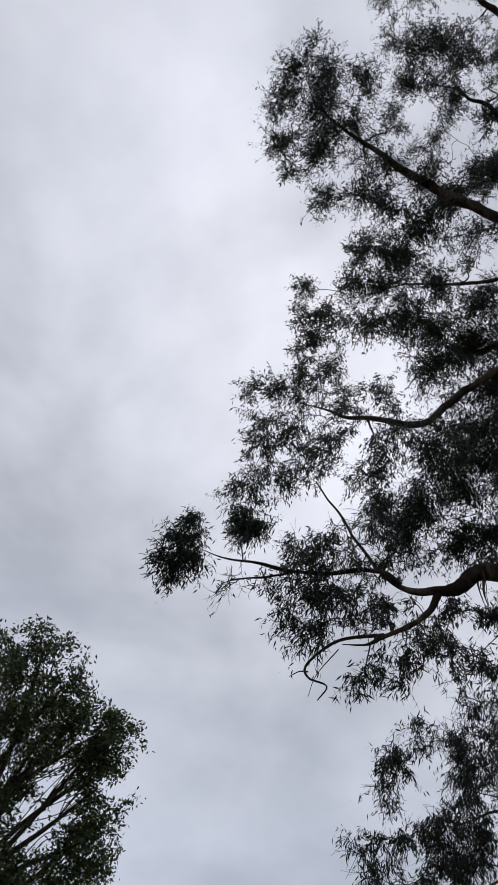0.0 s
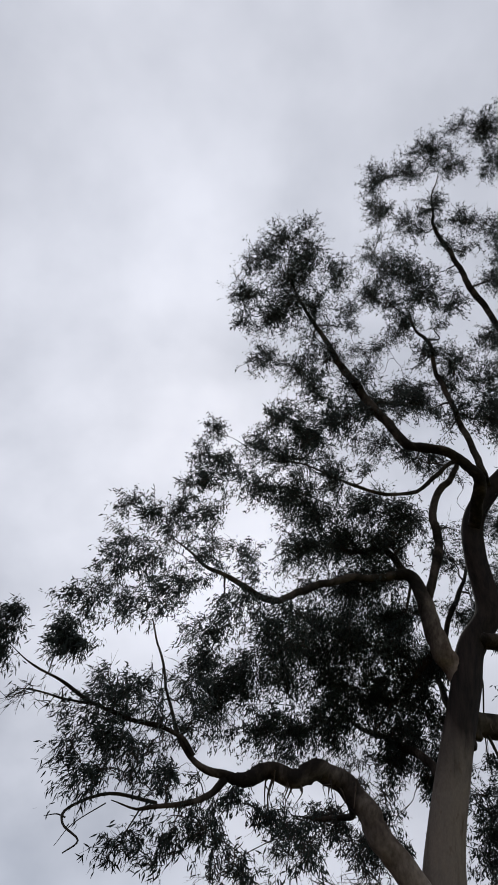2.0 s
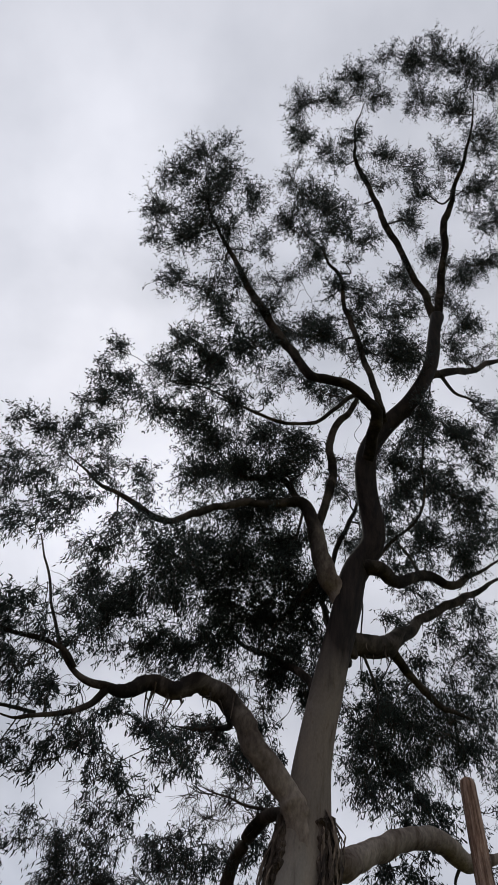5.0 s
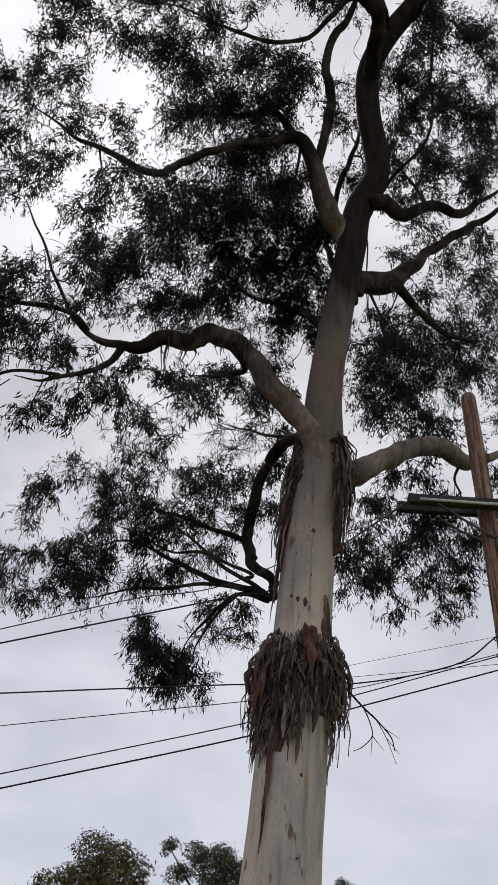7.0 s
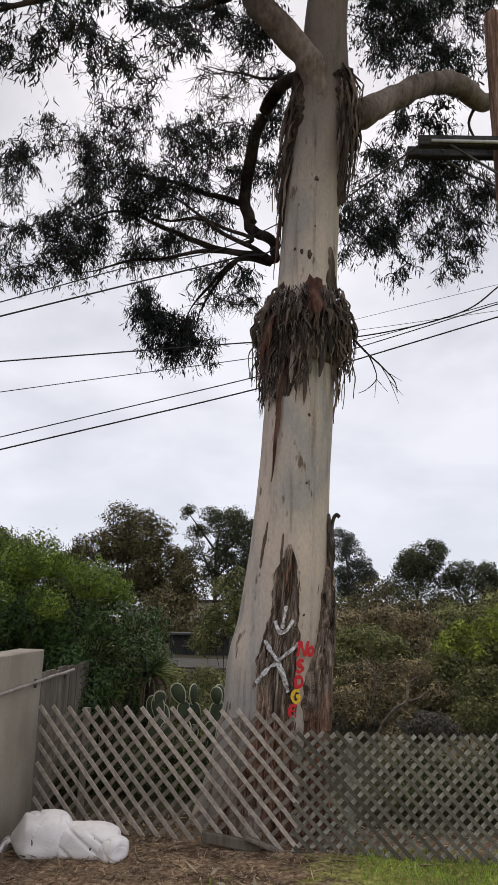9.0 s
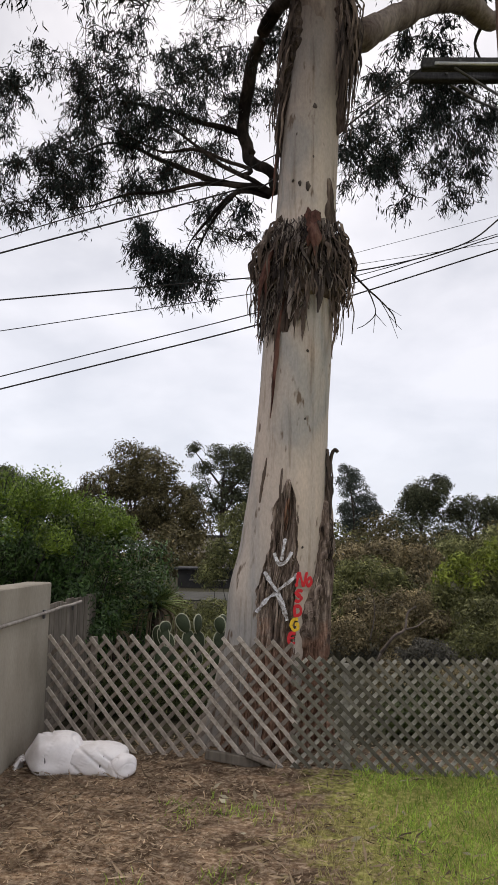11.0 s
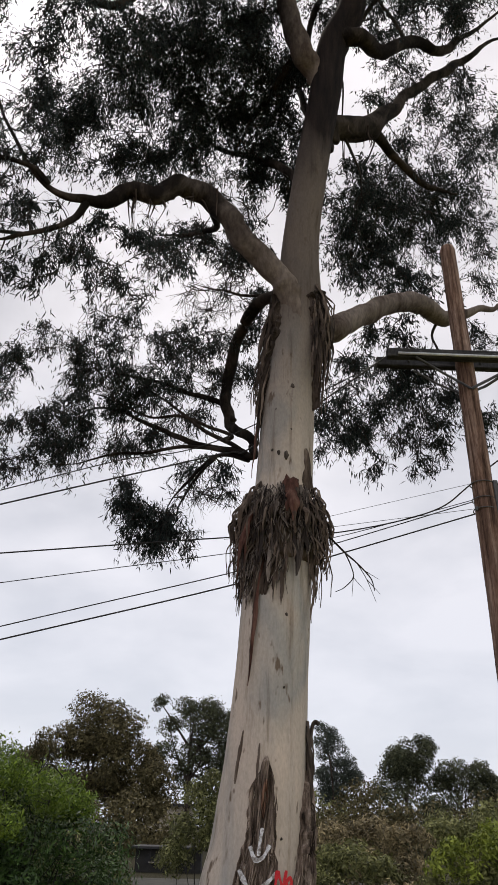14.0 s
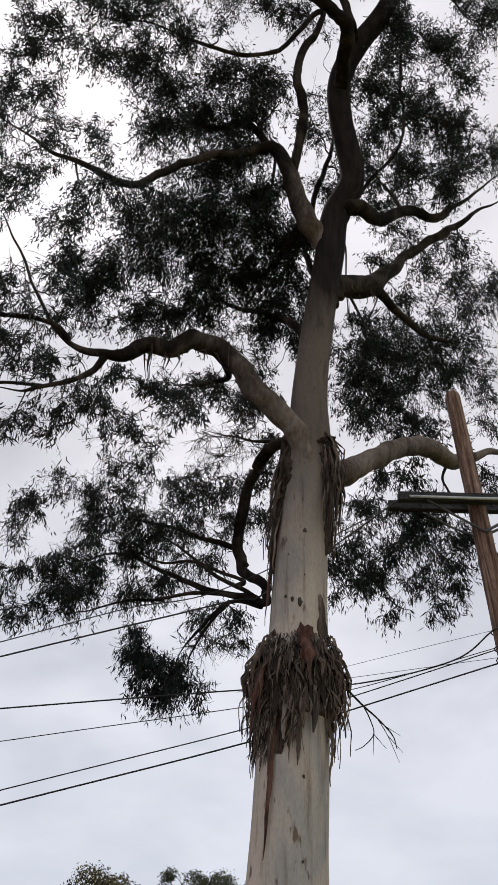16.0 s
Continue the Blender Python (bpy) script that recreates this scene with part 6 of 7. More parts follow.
# ---- sacks by the fence ----
def sack(at, size, turn, seed, label, gather):
    s = thing("white_sack", label, "sack", "sacks by the fence", at=at)
    bm = bmesh.new()
    bmesh.ops.create_cube(bm, size=2.0)
    bmesh.ops.subdivide_edges(bm, edges=bm.edges, cuts=30, use_grid_fill=True)
    for v in bm.verts:
        c = v.co.copy()
        p = Vector([abs(a) ** 3.2 for a in c])
        k = (p.x + p.y + p.z) ** (-1 / 3.2)
        c *= k
        pinch = 1.0
        if gather and c.x * gather > 0.55:
            pinch = 1 - 0.75 * ((c.x * gather - 0.55) / 0.45) ** 1.3
        c.y *= pinch
        c.z *= pinch
        fold = noise.noise(Vector((c.x * 1.1 + seed, c.y * 1.3, c.z * 1.3)))
        crease = -math.exp(-(noise.noise(Vector((c.x * 0.9 + c.z * 0.5 + seed * 3, c.y * 0.6, seed))) / 0.03) ** 2)
        crease2 = -math.exp(-(noise.noise(Vector((c.x * 1.7 - c.z * 0.8 + seed, c.y * 0.9, seed + 9))) / 0.03) ** 2)
        c *= 1 + 0.10 * fold + 0.11 * crease + 0.05 * crease2
        c = Vector((c.x * size[0], c.y * size[1], c.z * size[2]))
        c.z = max(c.z, -size[2] * 0.72)
        v.co = c
    bmesh.ops.transform(bm, matrix=Matrix.Translation((0, 0, size[2] * 0.70)) @ Matrix.Rotation(radians(turn), 4, "Z"), verts=bm.verts)
    part("cloth", bm, SACK, s, smooth=True)
    # dark rings added in place of the shade in the sacking's creases
    for k, u in enumerate((-0.42, 0.38)):
        ring = []
        for a in np.linspace(0, 2 * math.pi, 25):
            p = Vector((u * size[0] + 0.02 * math.sin(2 * a + seed), math.cos(a) * size[1] * 0.93, max(math.sin(a) * size[2] * 0.93, -size[2] * 0.68) + size[2] * 0.70))
            p.rotate(Euler((0, 0, radians(turn))))
            ring.append(p)
        v, q = tube(np.array(ring), np.full(25, 0.006), 6)
        hang("crease_ring", quad_mesh("crease_ring", v, q, DARK_STEEL), s, "dark ring added for a shaded crease in the sack")
    if gather:
        end = Vector((gather * size[0] * 0.95, 0, size[2] * 0.55))
        end.rotate(Euler((0, 0, radians(turn))))
        for k in range(7):
            a = k * 0.9
            pts = [end, end + Vector((gather * 0.03, 0.03 * math.cos(a), 0.02 * math.sin(a))), end + Vector((gather * 0.06, 0.06 * math.cos(a), -0.05 + 0.03 * math.sin(a)))]
            v, q = ribbon(spline(pts, 3), np.linspace(0.012, 0.05, 7), 0.002, (0, -1, 0.3))
            hang("tied_end", quad_mesh("tied_end", v, q, SACK), s)
    return s


sack((-1.24, 5.62, 0.0), (0.285, 0.16, 0.112), -4, 3.1, "white filled sack lying on bare earth", 0)
sack((-1.52, 5.62, 0.0), (0.21, 0.19, 0.15), 18, 7.7, "creased white sack with knotted end against the wall", -1)
sack((-1.03, 5.54, 0.0), (0.13, 0.10, 0.085), -30, 5.2, "small white bundle of folded sacking", 0)


# ---- shrubs, hedge and trees behind ----
def foliage_mass(parent, lobes, mat, per, size, seed, wide=0.42, droop=-0.1, name="leaves", stem_mat=None, root=None, curl=0.12, shell=0.55, label="", kite=False, under=-1.0, stems=1):
    """Leaves and the twigs that hold them, in lobes of x, y, z and radius, measured from the parent."""
    rng = np.random.default_rng(seed)
    wood, bs, ws, fs = Geo(), [], [], []
    for rank, (x, y, z, R) in enumerate(lobes):
        c = np.array((x, y, z))
        n = int(per * R * R)
        d = unit(rng.normal(size=(n, 3)))
        d = d[d[:, 2] > under + 0.3 * rng.random(n)] if under > -1 else d
        n = len(d)
        rad = R * (shell + (1 - shell) * rng.random(n) ** 0.6)
        lump = np.array([1 + 0.5 * noise.noise(Vector(w * 1.9) + Vector((x, y, z))) + 0.4 * noise.noise(Vector(w * 4.6) + Vector((z, x, y))) for w in d])
        bs.append(c + d * (rad * lump)[:, None] * np.array((1, 1, 0.85)))
        ws.append(np.cross(d, rng.normal(size=(n, 3))) + d * 0.25 + np.array((0, 0, droop)))
        fs.append(d)
        if root is not None and rank % stems == 0:
            r0 = np.array((root[0] + 0.75 * (x - root[0]), root[1] + 0.75 * (y - root[1]), root[2]))
            mid = (r0 + c) / 2 + rng.normal(size=3) * 0.12 * np.linalg.norm(c - r0)
            line = spline([r0, mid, c], 4)
            wood.add(*tube(line, np.linspace(0.004 + 0.005 * np.linalg.norm(c - r0) ** 0.8, 0.004, len(line)), 4, cap=False))
            for k in range(3):
                e = c + unit(rng.normal(size=3) + np.array((0, 0, 0.3))) * R * rng.uniform(0.5, 0.9)
                tw = spline([c, (c + e) / 2 + rng.normal(size=3) * 0.12 * R, e], 3)
                wood.add(*tube(tw, np.linspace(0.006, 0.003, len(tw)) * (1 + 0.25 * R), 3, cap=False))
    b, w = np.concatenate(bs), np.concatenate(ws)
    s = rng.uniform(0.6, 1.2, len(b)) * size
    v, q = leaves(b, w, s, s * wide, curl, rng, kite, np.concatenate(fs))
    hang(name, quad_mesh(name, v, q, mat, False), parent, label, "stuff")
    if root is not None:
        hang("branch_work", wood.mesh("branch_work", stem_mat or TWIG), parent, "", "stuff")


def random_lobes(rng, spots, count, r0, r1):
    """Spread smaller lobes over a few large ones of x, y, z and radius."""
    out = []
    for x, y, z, R in spots:
        for k in range(count):
            d = unit(rng.normal(size=3))
            out.append((x + d[0] * R * 0.8, y + d[1] * R * 0.8, max(0.15, z + d[2] * R * 0.75), rng.uniform(r0, r1) * R))
    return out


def build_hedge():
    rng = np.random.default_rng(21)
    h = thing("hedge", "dense glossy green hedge overhanging the garden wall", "hedge", at=(-3.4, 8.2, 0))
    spots = [(1.0, -0.4, 1.3, 0.55), (0.3, -0.7, 1.4, 0.65), (-0.6, -0.9, 1.4, 0.75), (1.45, 0.2, 1.25, 0.55), (1.55, 0.9, 1.3, 0.65), (-1.6, -0.8, 1.7, 0.9), (0.6, 0.6, 1.5, 0.8), (1.2, -0.1, 0.9, 0.5), (1.6, 0.8, 0.7, 0.5)]
    foliage_mass(h, random_lobes(rng, spots, 7, 0.45, 0.62), HEDGE_LEAF, 9000, 0.066, 5, 0.3, -0.15, root=(0.2, 0.2, 0.0), label="dark glossy leaves", kite=True)
    tops = [(1.0, -0.45, 1.82, 0.45), (0.3, -0.75, 1.92, 0.5), (-0.6, -0.9, 1.95, 0.58), (1.45, 0.2, 1.72, 0.45), (-1.6, -0.8, 2.05, 0.62), (0.6, 0.3, 2.0, 0.5), (1.25, 0.7, 1.95, 0.4)]
    foliage_mass(h, random_lobes(rng, tops, 6, 0.4, 0.6), HEDGE_TIP, 14000, 0.05, 6, 0.36, 0.3, root=(0.2, 0.2, 0.6), label="fresh yellow-green leaves", kite=True)
    # upright new shoots along the top
    shoots, bs, ws = Geo(), [], []
    for k in range(46):
        x, y = rng.uniform(-2.0, 1.8), rng.uniform(-0.6, 1.0)
        p = np.array((x, y, 1.98 + 0.2 * rng.random()))
        e = p + np.array((rng.normal() * 0.08, rng.normal() * 0.08, rng.uniform(0.1, 0.3)))
        tw = spline([p, (p + e) / 2 + rng.normal(size=3) * 0.03, e], 4)
        shoots.add(*tube(tw, np.linspace(0.006, 0.002, len(tw)), 4, cap=False))
        for u in np.linspace(0.1, 1, 14):
            bs.append(p + (e - p) * u)
            ws.append(rng.normal(size=3) + np.array((0, 0, 0.5)))
    hang("shoots", shoots.mesh("shoots", TWIG), h, "", "stuff")
    v, q = leaves(np.array(bs), np.array(ws), 0.05, 0.018, 0.15, rng)
    hang("shoot_leaves", quad_mesh("shoot_leaves", v, q, HEDGE_TIP, False), h, "", "stuff")
    # dead brown branch ends
    foliage_mass(h, [(-0.15, -1.5, 1.85, 0.16), (-0.35, -1.45, 1.8, 0.14)], DEAD_LEAF, 3000, 0.07, 8, 0.3, -0.3, name="dead_leaves", root=(-0.3, -0.6, 1.3), label="dry brown leaves")


build_hedge()


def build_sword_plant(at, height, n, seed, label):
    rng = np.random.default_rng(seed)
    p = thing("sword_leaf_plant", label, "plant", at=at)
    v, q = tube([(0, 0, -0.05), (0.03, 0, height * 0.5), (0.0, 0.02, height)], [0.09, 0.08, 0.10], 10, 0.2)
    hang("stem", quad_mesh("stem", v, q, BARK_STRIP), p)
    for k in range(n):
        az, el = rng.uniform(0, 2 * math.pi), math.asin(rng.uniform(-0.2, 1.0))
        L = rng.uniform(0.3, 0.5)
        d = np.array((math.cos(az) * math.cos(el), math.sin(az) * math.cos(el), math.sin(el)))
        u = np.linspace(0, 1, 7)[:, None]
        line = np.array((0, 0, height)) + d * L * u + np.array((0, 0, -0.16 * L)) * u ** 2.2
        w = 0.045 * np.array([0.8, 1.0, 1.0, 0.9, 0.7, 0.4, 0.06])
        vv, qq = ribbon(line, w, 0.003, np.cross(d, np.cross((0, 0, 1), d)) + 1e-3)
        hang("sword_leaf", quad_mesh("sword_leaf", vv, qq, SWORD_LEAF), p)
    for k in range(n // 2):
        az = rng.uniform(0, 2 * math.pi)
        o = np.array((math.cos(az), math.sin(az), 0))
        line = spline([np.array((0, 0, height - 0.05)), np.array((0, 0, height - 0.05)) + o * 0.22 + np.array((0, 0, -0.08)), np.array((0, 0, height - 0.5)) + o * 0.28], 4)
        vv, qq = ribbon(line, np.linspace(0.035, 0.012, len(line)), 0.003, o)
        hang("dead_leaf", quad_mesh("dead_leaf", vv, qq, DEAD_LEAF), p)


build_sword_plant((-1.28, 9.0, 0), 0.98, 70, 3, "spiky plant with long yellow-green sword leaves")
build_sword_plant((-1.75, 8.7, 0), 0.75, 40, 4, "spiky plant with drooping dry leaves beside the hedge")


def build_cactus():
    rng = np.random.default_rng(9)
    c = thing("prickly_pear", "prickly pear cactus with pale-rimmed oval pads", "cactus", at=(-0.72, 8.0, 0))

    def pad(x, y, z, w, h, turn, lean):
        bm = bmesh.new()
        bmesh.ops.create_uvsphere(bm, u_segments=20, v_segments=14, radius=1.0)
        m = Matrix.Translation((x, y, z)) @ Matrix.Rotation(turn, 4, "Z") @ Matrix.Rotation(lean, 4, "Y")
        for v in bm.verts:
            e = 0.82 + 0.18 * v.co.z
            v.co = Vector((v.co.x * w * e, v.co.y * 0.028, v.co.z * h + h))
            v.co.y += 0.008 * noise.noise(v.co * 9)
        bmesh.ops.transform(bm, matrix=m, verts=bm.verts)
        ob = part("pad", bm, CACTUS, c, smooth=True)
        g = Geo()
        ring = [m @ Vector((math.cos(a) * w * (0.82 + 0.18 * math.sin(a)) * 1.0, 0, math.sin(a) * h + h)) for a in np.linspace(-1.2, math.pi + 1.2, 30)]
        g.add(*tube(np.array(ring), [0.007] * 30, 6))
        hang("rim", g.mesh("rim", SPINE), ob)

    for col in range(9):
        x, z, lean = -0.38 + 0.105 * col + rng.normal() * 0.02, -0.03, rng.normal() * 0.1
        top = (0.78, 0.82, 0.80, 0.88, 0.90, 0.96, 0.86, 0.88, 0.82)[col]
        y = 0.14 * (col % 2) - 0.05 + rng.normal() * 0.03
        while z < top - 0.08:
            w, h = rng.uniform(0.07, 0.1), min(rng.uniform(0.095, 0.125), (top - z) / 2 + 0.03)
            pad(x, y, z, w, h, rng.normal() * 0.5, lean)
            x, z, lean = x + 2 * h * math.sin(lean) * 0.85, z + 1.8 * h * math.cos(lean), rng.normal() * 0.28
            y += rng.normal() * 0.02


build_cactus()


def bush(at, lumps, mat, size, seed, label, wide=0.34, thick=1.0, droop=0.0, extra=None):
    """A shrub of rounded leafy canopies with shaded gaps below them; lumps: x, y, z and radius from the base."""
    rng = np.random.default_rng(seed)
    b = thing("bush", label, "shrub", "scrub behind the fence", at=at)
    for k, (group, skin) in enumerate([(lumps, mat)] + ([extra] if extra else [])):
        lobes = []
        for x, y, z, R in group:
            lobes.append((x, y, z, R * 0.78))
            for j in range(6):
                d = unit(rng.normal(size=3) + np.array((0, -0.35, 0.4)))
                lobes.append((x + d[0] * R * 0.7, y + d[1] * R * 0.7, z + d[2] * R * 0.62, R * rng.uniform(0.3, 0.52)))
        foliage_mass(b, lobes, skin, 19.0 / (size * size * wide) * thick, size, seed + 1 + k, wide, droop, name=("leaves", "new_leaves")[k], root=(0, 0, -0.05), shell=0.82, kite=True, under=-0.6, stems=7)
    return b


def build_scrub():
    bush((3.9, 12.0, 0), [(-1.0, 0.3, 0.75, 0.45), (-1.2, -0.4, 0.4, 0.42), (-0.2, 0.4, 1.0, 0.5), (0.6, 0.5, 1.1, 0.55), (1.4, 0.6, 1.15, 0.6), (-0.5, -0.2, 0.75, 0.4), (0.3, -0.2, 0.8, 0.45), (1.1, -0.1, 0.8, 0.5)], SCRUB_DARK, 0.09, 34, "tall shrub with bright yellow-green upper leaves",
         extra=([(-0.7, 0.0, 1.25, 0.4), (-0.1, 0.1, 1.5, 0.42), (0.55, 0.1, 1.55, 0.45), (1.25, 0.2, 1.6, 0.45), (0.2, -0.4, 1.15, 0.33), (0.9, -0.3, 1.2, 0.35)], SCRUB_GREEN))
    bush((2.8, 17.2, 0), [(-0.6, 0, 1.35, 0.6), (0.2, 0.1, 1.55, 0.62), (0.95, 0, 1.4, 0.55), (-1.5, 0.4, 1.35, 0.65), (-0.2, -0.5, 0.9, 0.5), (0.7, -0.4, 0.9, 0.5)], SCRUB_BROWN, 0.11, 37, "rust-brown rounded scrub in the middle distance")
    bush((5.6, 18.0, 0), [(-0.9, 0, 1.5, 0.7), (0.2, 0, 1.65, 0.75), (1.4, 0, 1.6, 0.8), (0, -0.6, 0.9, 0.7)], SCRUB_DARK, 0.12, 38, "olive scrub in the middle distance")
    bush((1.7, 12.6, 0), [(-0.9, 0.3, 0.7, 0.45), (0.2, -0.4, 0.45, 0.45), (-0.4, 0, 0.85, 0.45), (0.15, 0.2, 1.15, 0.5), (0.65, 0.1, 0.95, 0.45), (-0.6, -0.6, 0.5, 0.4)], SCRUB_DARK, 0.085, 33, "dark olive shrub on the far side of the fence")
    bush((1.9, 10.9, 0), [(-0.7, 0, 0.3, 0.45), (0.0, 0.2, 0.45, 0.5), (0.65, 0.4, 0.4, 0.48), (-0.3, 0.7, 0.7, 0.45), (0.4, 0.8, 0.75, 0.45)], SCRUB_BROWN, 0.075, 31, "brown-green twiggy scrub beside the trunk", 0.28, 0.9)
    bush((2.15, 9.7, 0), [(0, 0, 0.36, 0.22), (0.3, 0.15, 0.26, 0.2), (-0.25, 0.1, 0.25, 0.18)], SCRUB_GREY, 0.06, 36, "small grey-leaved shrub close behind the lattice", 0.26, 0.7)
    bush((3.5, 10.4, 0), [(-0.6, 0, 0.3, 0.45), (0.1, 0.1, 0.4, 0.48), (0.8, 0.1, 0.45, 0.5), (-0.3, 0.6, 0.65, 0.42), (0.5, 0.7, 0.7, 0.45), (1.3, 0.5, 0.65, 0.45)], SCRUB_DARK, 0.075, 32, "low tangled olive scrub with dry twigs", 0.3, 0.9)
    bush((1.4, 8.75, 0), [(-0.6, 0.1, 0.12, 0.26), (0.1, 0, 0.16, 0.28), (0.9, 0, 0.15, 0.28), (1.7, 0.1, 0.18, 0.3), (2.5, 0, 0.18, 0.3)], SCRUB_BROWN, 0.06, 42, "low dry undergrowth behind the lattice", 0.24, 0.6)
    # these two fill the lattice gaps with shade-coloured leaves
    bush((-1.1, 7.2, 0), [(-0.5, 0.1, 0.12, 0.26), (0.0, 0.0, 0.14, 0.28), (0.45, 0.15, 0.12, 0.24), (-0.2, 0.4, 0.2, 0.3), (0.3, 0.55, 0.2, 0.3)], SCRUB_SHADE, 0.06, 48, "weeds with shade in their colour behind the leaning lattice", 0.3, 0.8)
    bush((2.3, 6.7, 0), [(-1.1, 0.1, 0.12, 0.26), (-0.5, 0.0, 0.16, 0.3), (0.1, 0.1, 0.14, 0.28), (0.7, 0.0, 0.17, 0.3), (1.3, 0.1, 0.15, 0.3), (-0.8, 0.5, 0.2, 0.3), (-0.1, 0.6, 0.22, 0.32), (0.9, 0.6, 0.2, 0.32)], SCRUB_SHADE, 0.06, 49, "green weeds coloured dark as shade behind the grey lattice", 0.3, 0.8)
    bush((-0.9, 10.6, 0), [(0, 0, 0.35, 0.45), (0.8, 0.2, 0.35, 0.45), (-0.9, 0.1, 0.45, 0.5), (0.3, 1.2, 0.4, 0.5), (1.2, 1.4, 0.45, 0.5), (-0.6, 1.3, 0.45, 0.5)], SCRUB_DARK, 0.075, 45, "dark low undergrowth round the cactus")
    bush((-0.7, 9.3, 0), [(0, 0, 0.22, 0.36), (0.6, 0.1, 0.22, 0.34), (-0.3, 0.4, 0.35, 0.4)], SCRUB_DARK, 0.06, 46, "dark green weeds crowded behind the cactus")
    bush((-1.9, 13.0, 0), [(0, 0, 0.55, 0.6), (-0.9, 0, 0.85, 0.7), (-1.8, -0.5, 1.2, 0.8)], SCRUB_DARK, 0.09, 39, "dark shaded shrub below the hedge")
    bush((-1.1, 22.0, 0), [(0.2, 0, 1.5, 0.8), (0.3, 0, 2.3, 0.6), (0.9, 0.3, 1.7, 0.9), (0.7, 0, 2.6, 0.5), (-0.3, 0, 0.9, 0.6)], SCRUB_DARK, 0.13, 40, "olive-green shrub beside the trunk")
    bush((-3.6, 16.0, 0), [(0, 0, 1.1, 0.9), (-1.2, 0, 1.4, 1.0), (0.9, 0, 0.7, 0.7)], SCRUB_DARK, 0.11, 41, "dark tall shrub behind the hedge")
    # pale dead branch in the scrub
    d = thing("dead_branch", "pale bare dead branch caught in the scrub", "branch", at=(1.72, 10.0, 0))
    for pts, r in (([(-0.1, 0, 0.3), (0.05, -0.1, 0.52), (0.2, -0.1, 0.62), (0.26, 0, 0.82), (0.38, 0, 0.92)], 0.024), ([(0.2, -0.1, 0.62), (0.36, -0.1, 0.66), (0.5, 0, 0.74)], 0.014), ([(-0.25, 0, 0.45), (-0.18, 0, 0.8), (-0.2, 0, 1.05)], 0.01), ([(-0.1, 0, 0.3), (-0.2, 0, 0.1), (-0.22, 0, -0.05)], 0.022)):
        line = spline(pts, 5)
        v, q = tube(line, np.linspace(r, r * 0.4, len(line)), 8)
        hang("twig", quad_mesh("twig", v, q, DEAD_WOOD), d)


build_scrub()


def far_tree(at, trunk, lobes, mat, label, seed, per=720, size=0.24, name="tree", wide=0.45, droop=-0.2, shell=0.72, count=5, r0=0.5, r1=0.85, group="trees beyond the fence"):
    """trunk: height and radius; lobes: main crown masses above the base."""
    rng = np.random.default_rng(seed)
    lobes = [(x, y, z, R * 1.15) for x, y, z, R in lobes]
    t = thing(name, label, "tree", group, at=at)
    h, r = trunk
    line = spline([(0, 0, -0.3), (rng.normal() * 0.3, rng.normal() * 0.3, h * 0.5), (rng.normal() * 0.4, 0, h)], 6)
    v, q = tube(line, np.linspace(r * 0.55, r * 0.15, len(line)), 9, 0.15)
    hang("trunk", quad_mesh("trunk", v, q, LIMB_DARK), t)
    for x, y, z, R in lobes:
        s = line[int(len(line) * rng.uniform(0.45, 0.9))]
        e = np.array((x, y, z))
        ln = spline([s, (s + e) / 2 + rng.normal(size=3) * 0.15 * R, e], 5)
        v, q = tube(ln, np.linspace(r * 0.28, r * 0.08, len(ln)), 7)
        hang("limb", quad_mesh("limb", v, q, LIMB_DARK), t)
    foliage_mass(t, random_lobes(rng, lobes, count, r0, r1), mat, per, size, seed + 1, wide, droop, name="crown", shell=shell, kite=True)
    return t


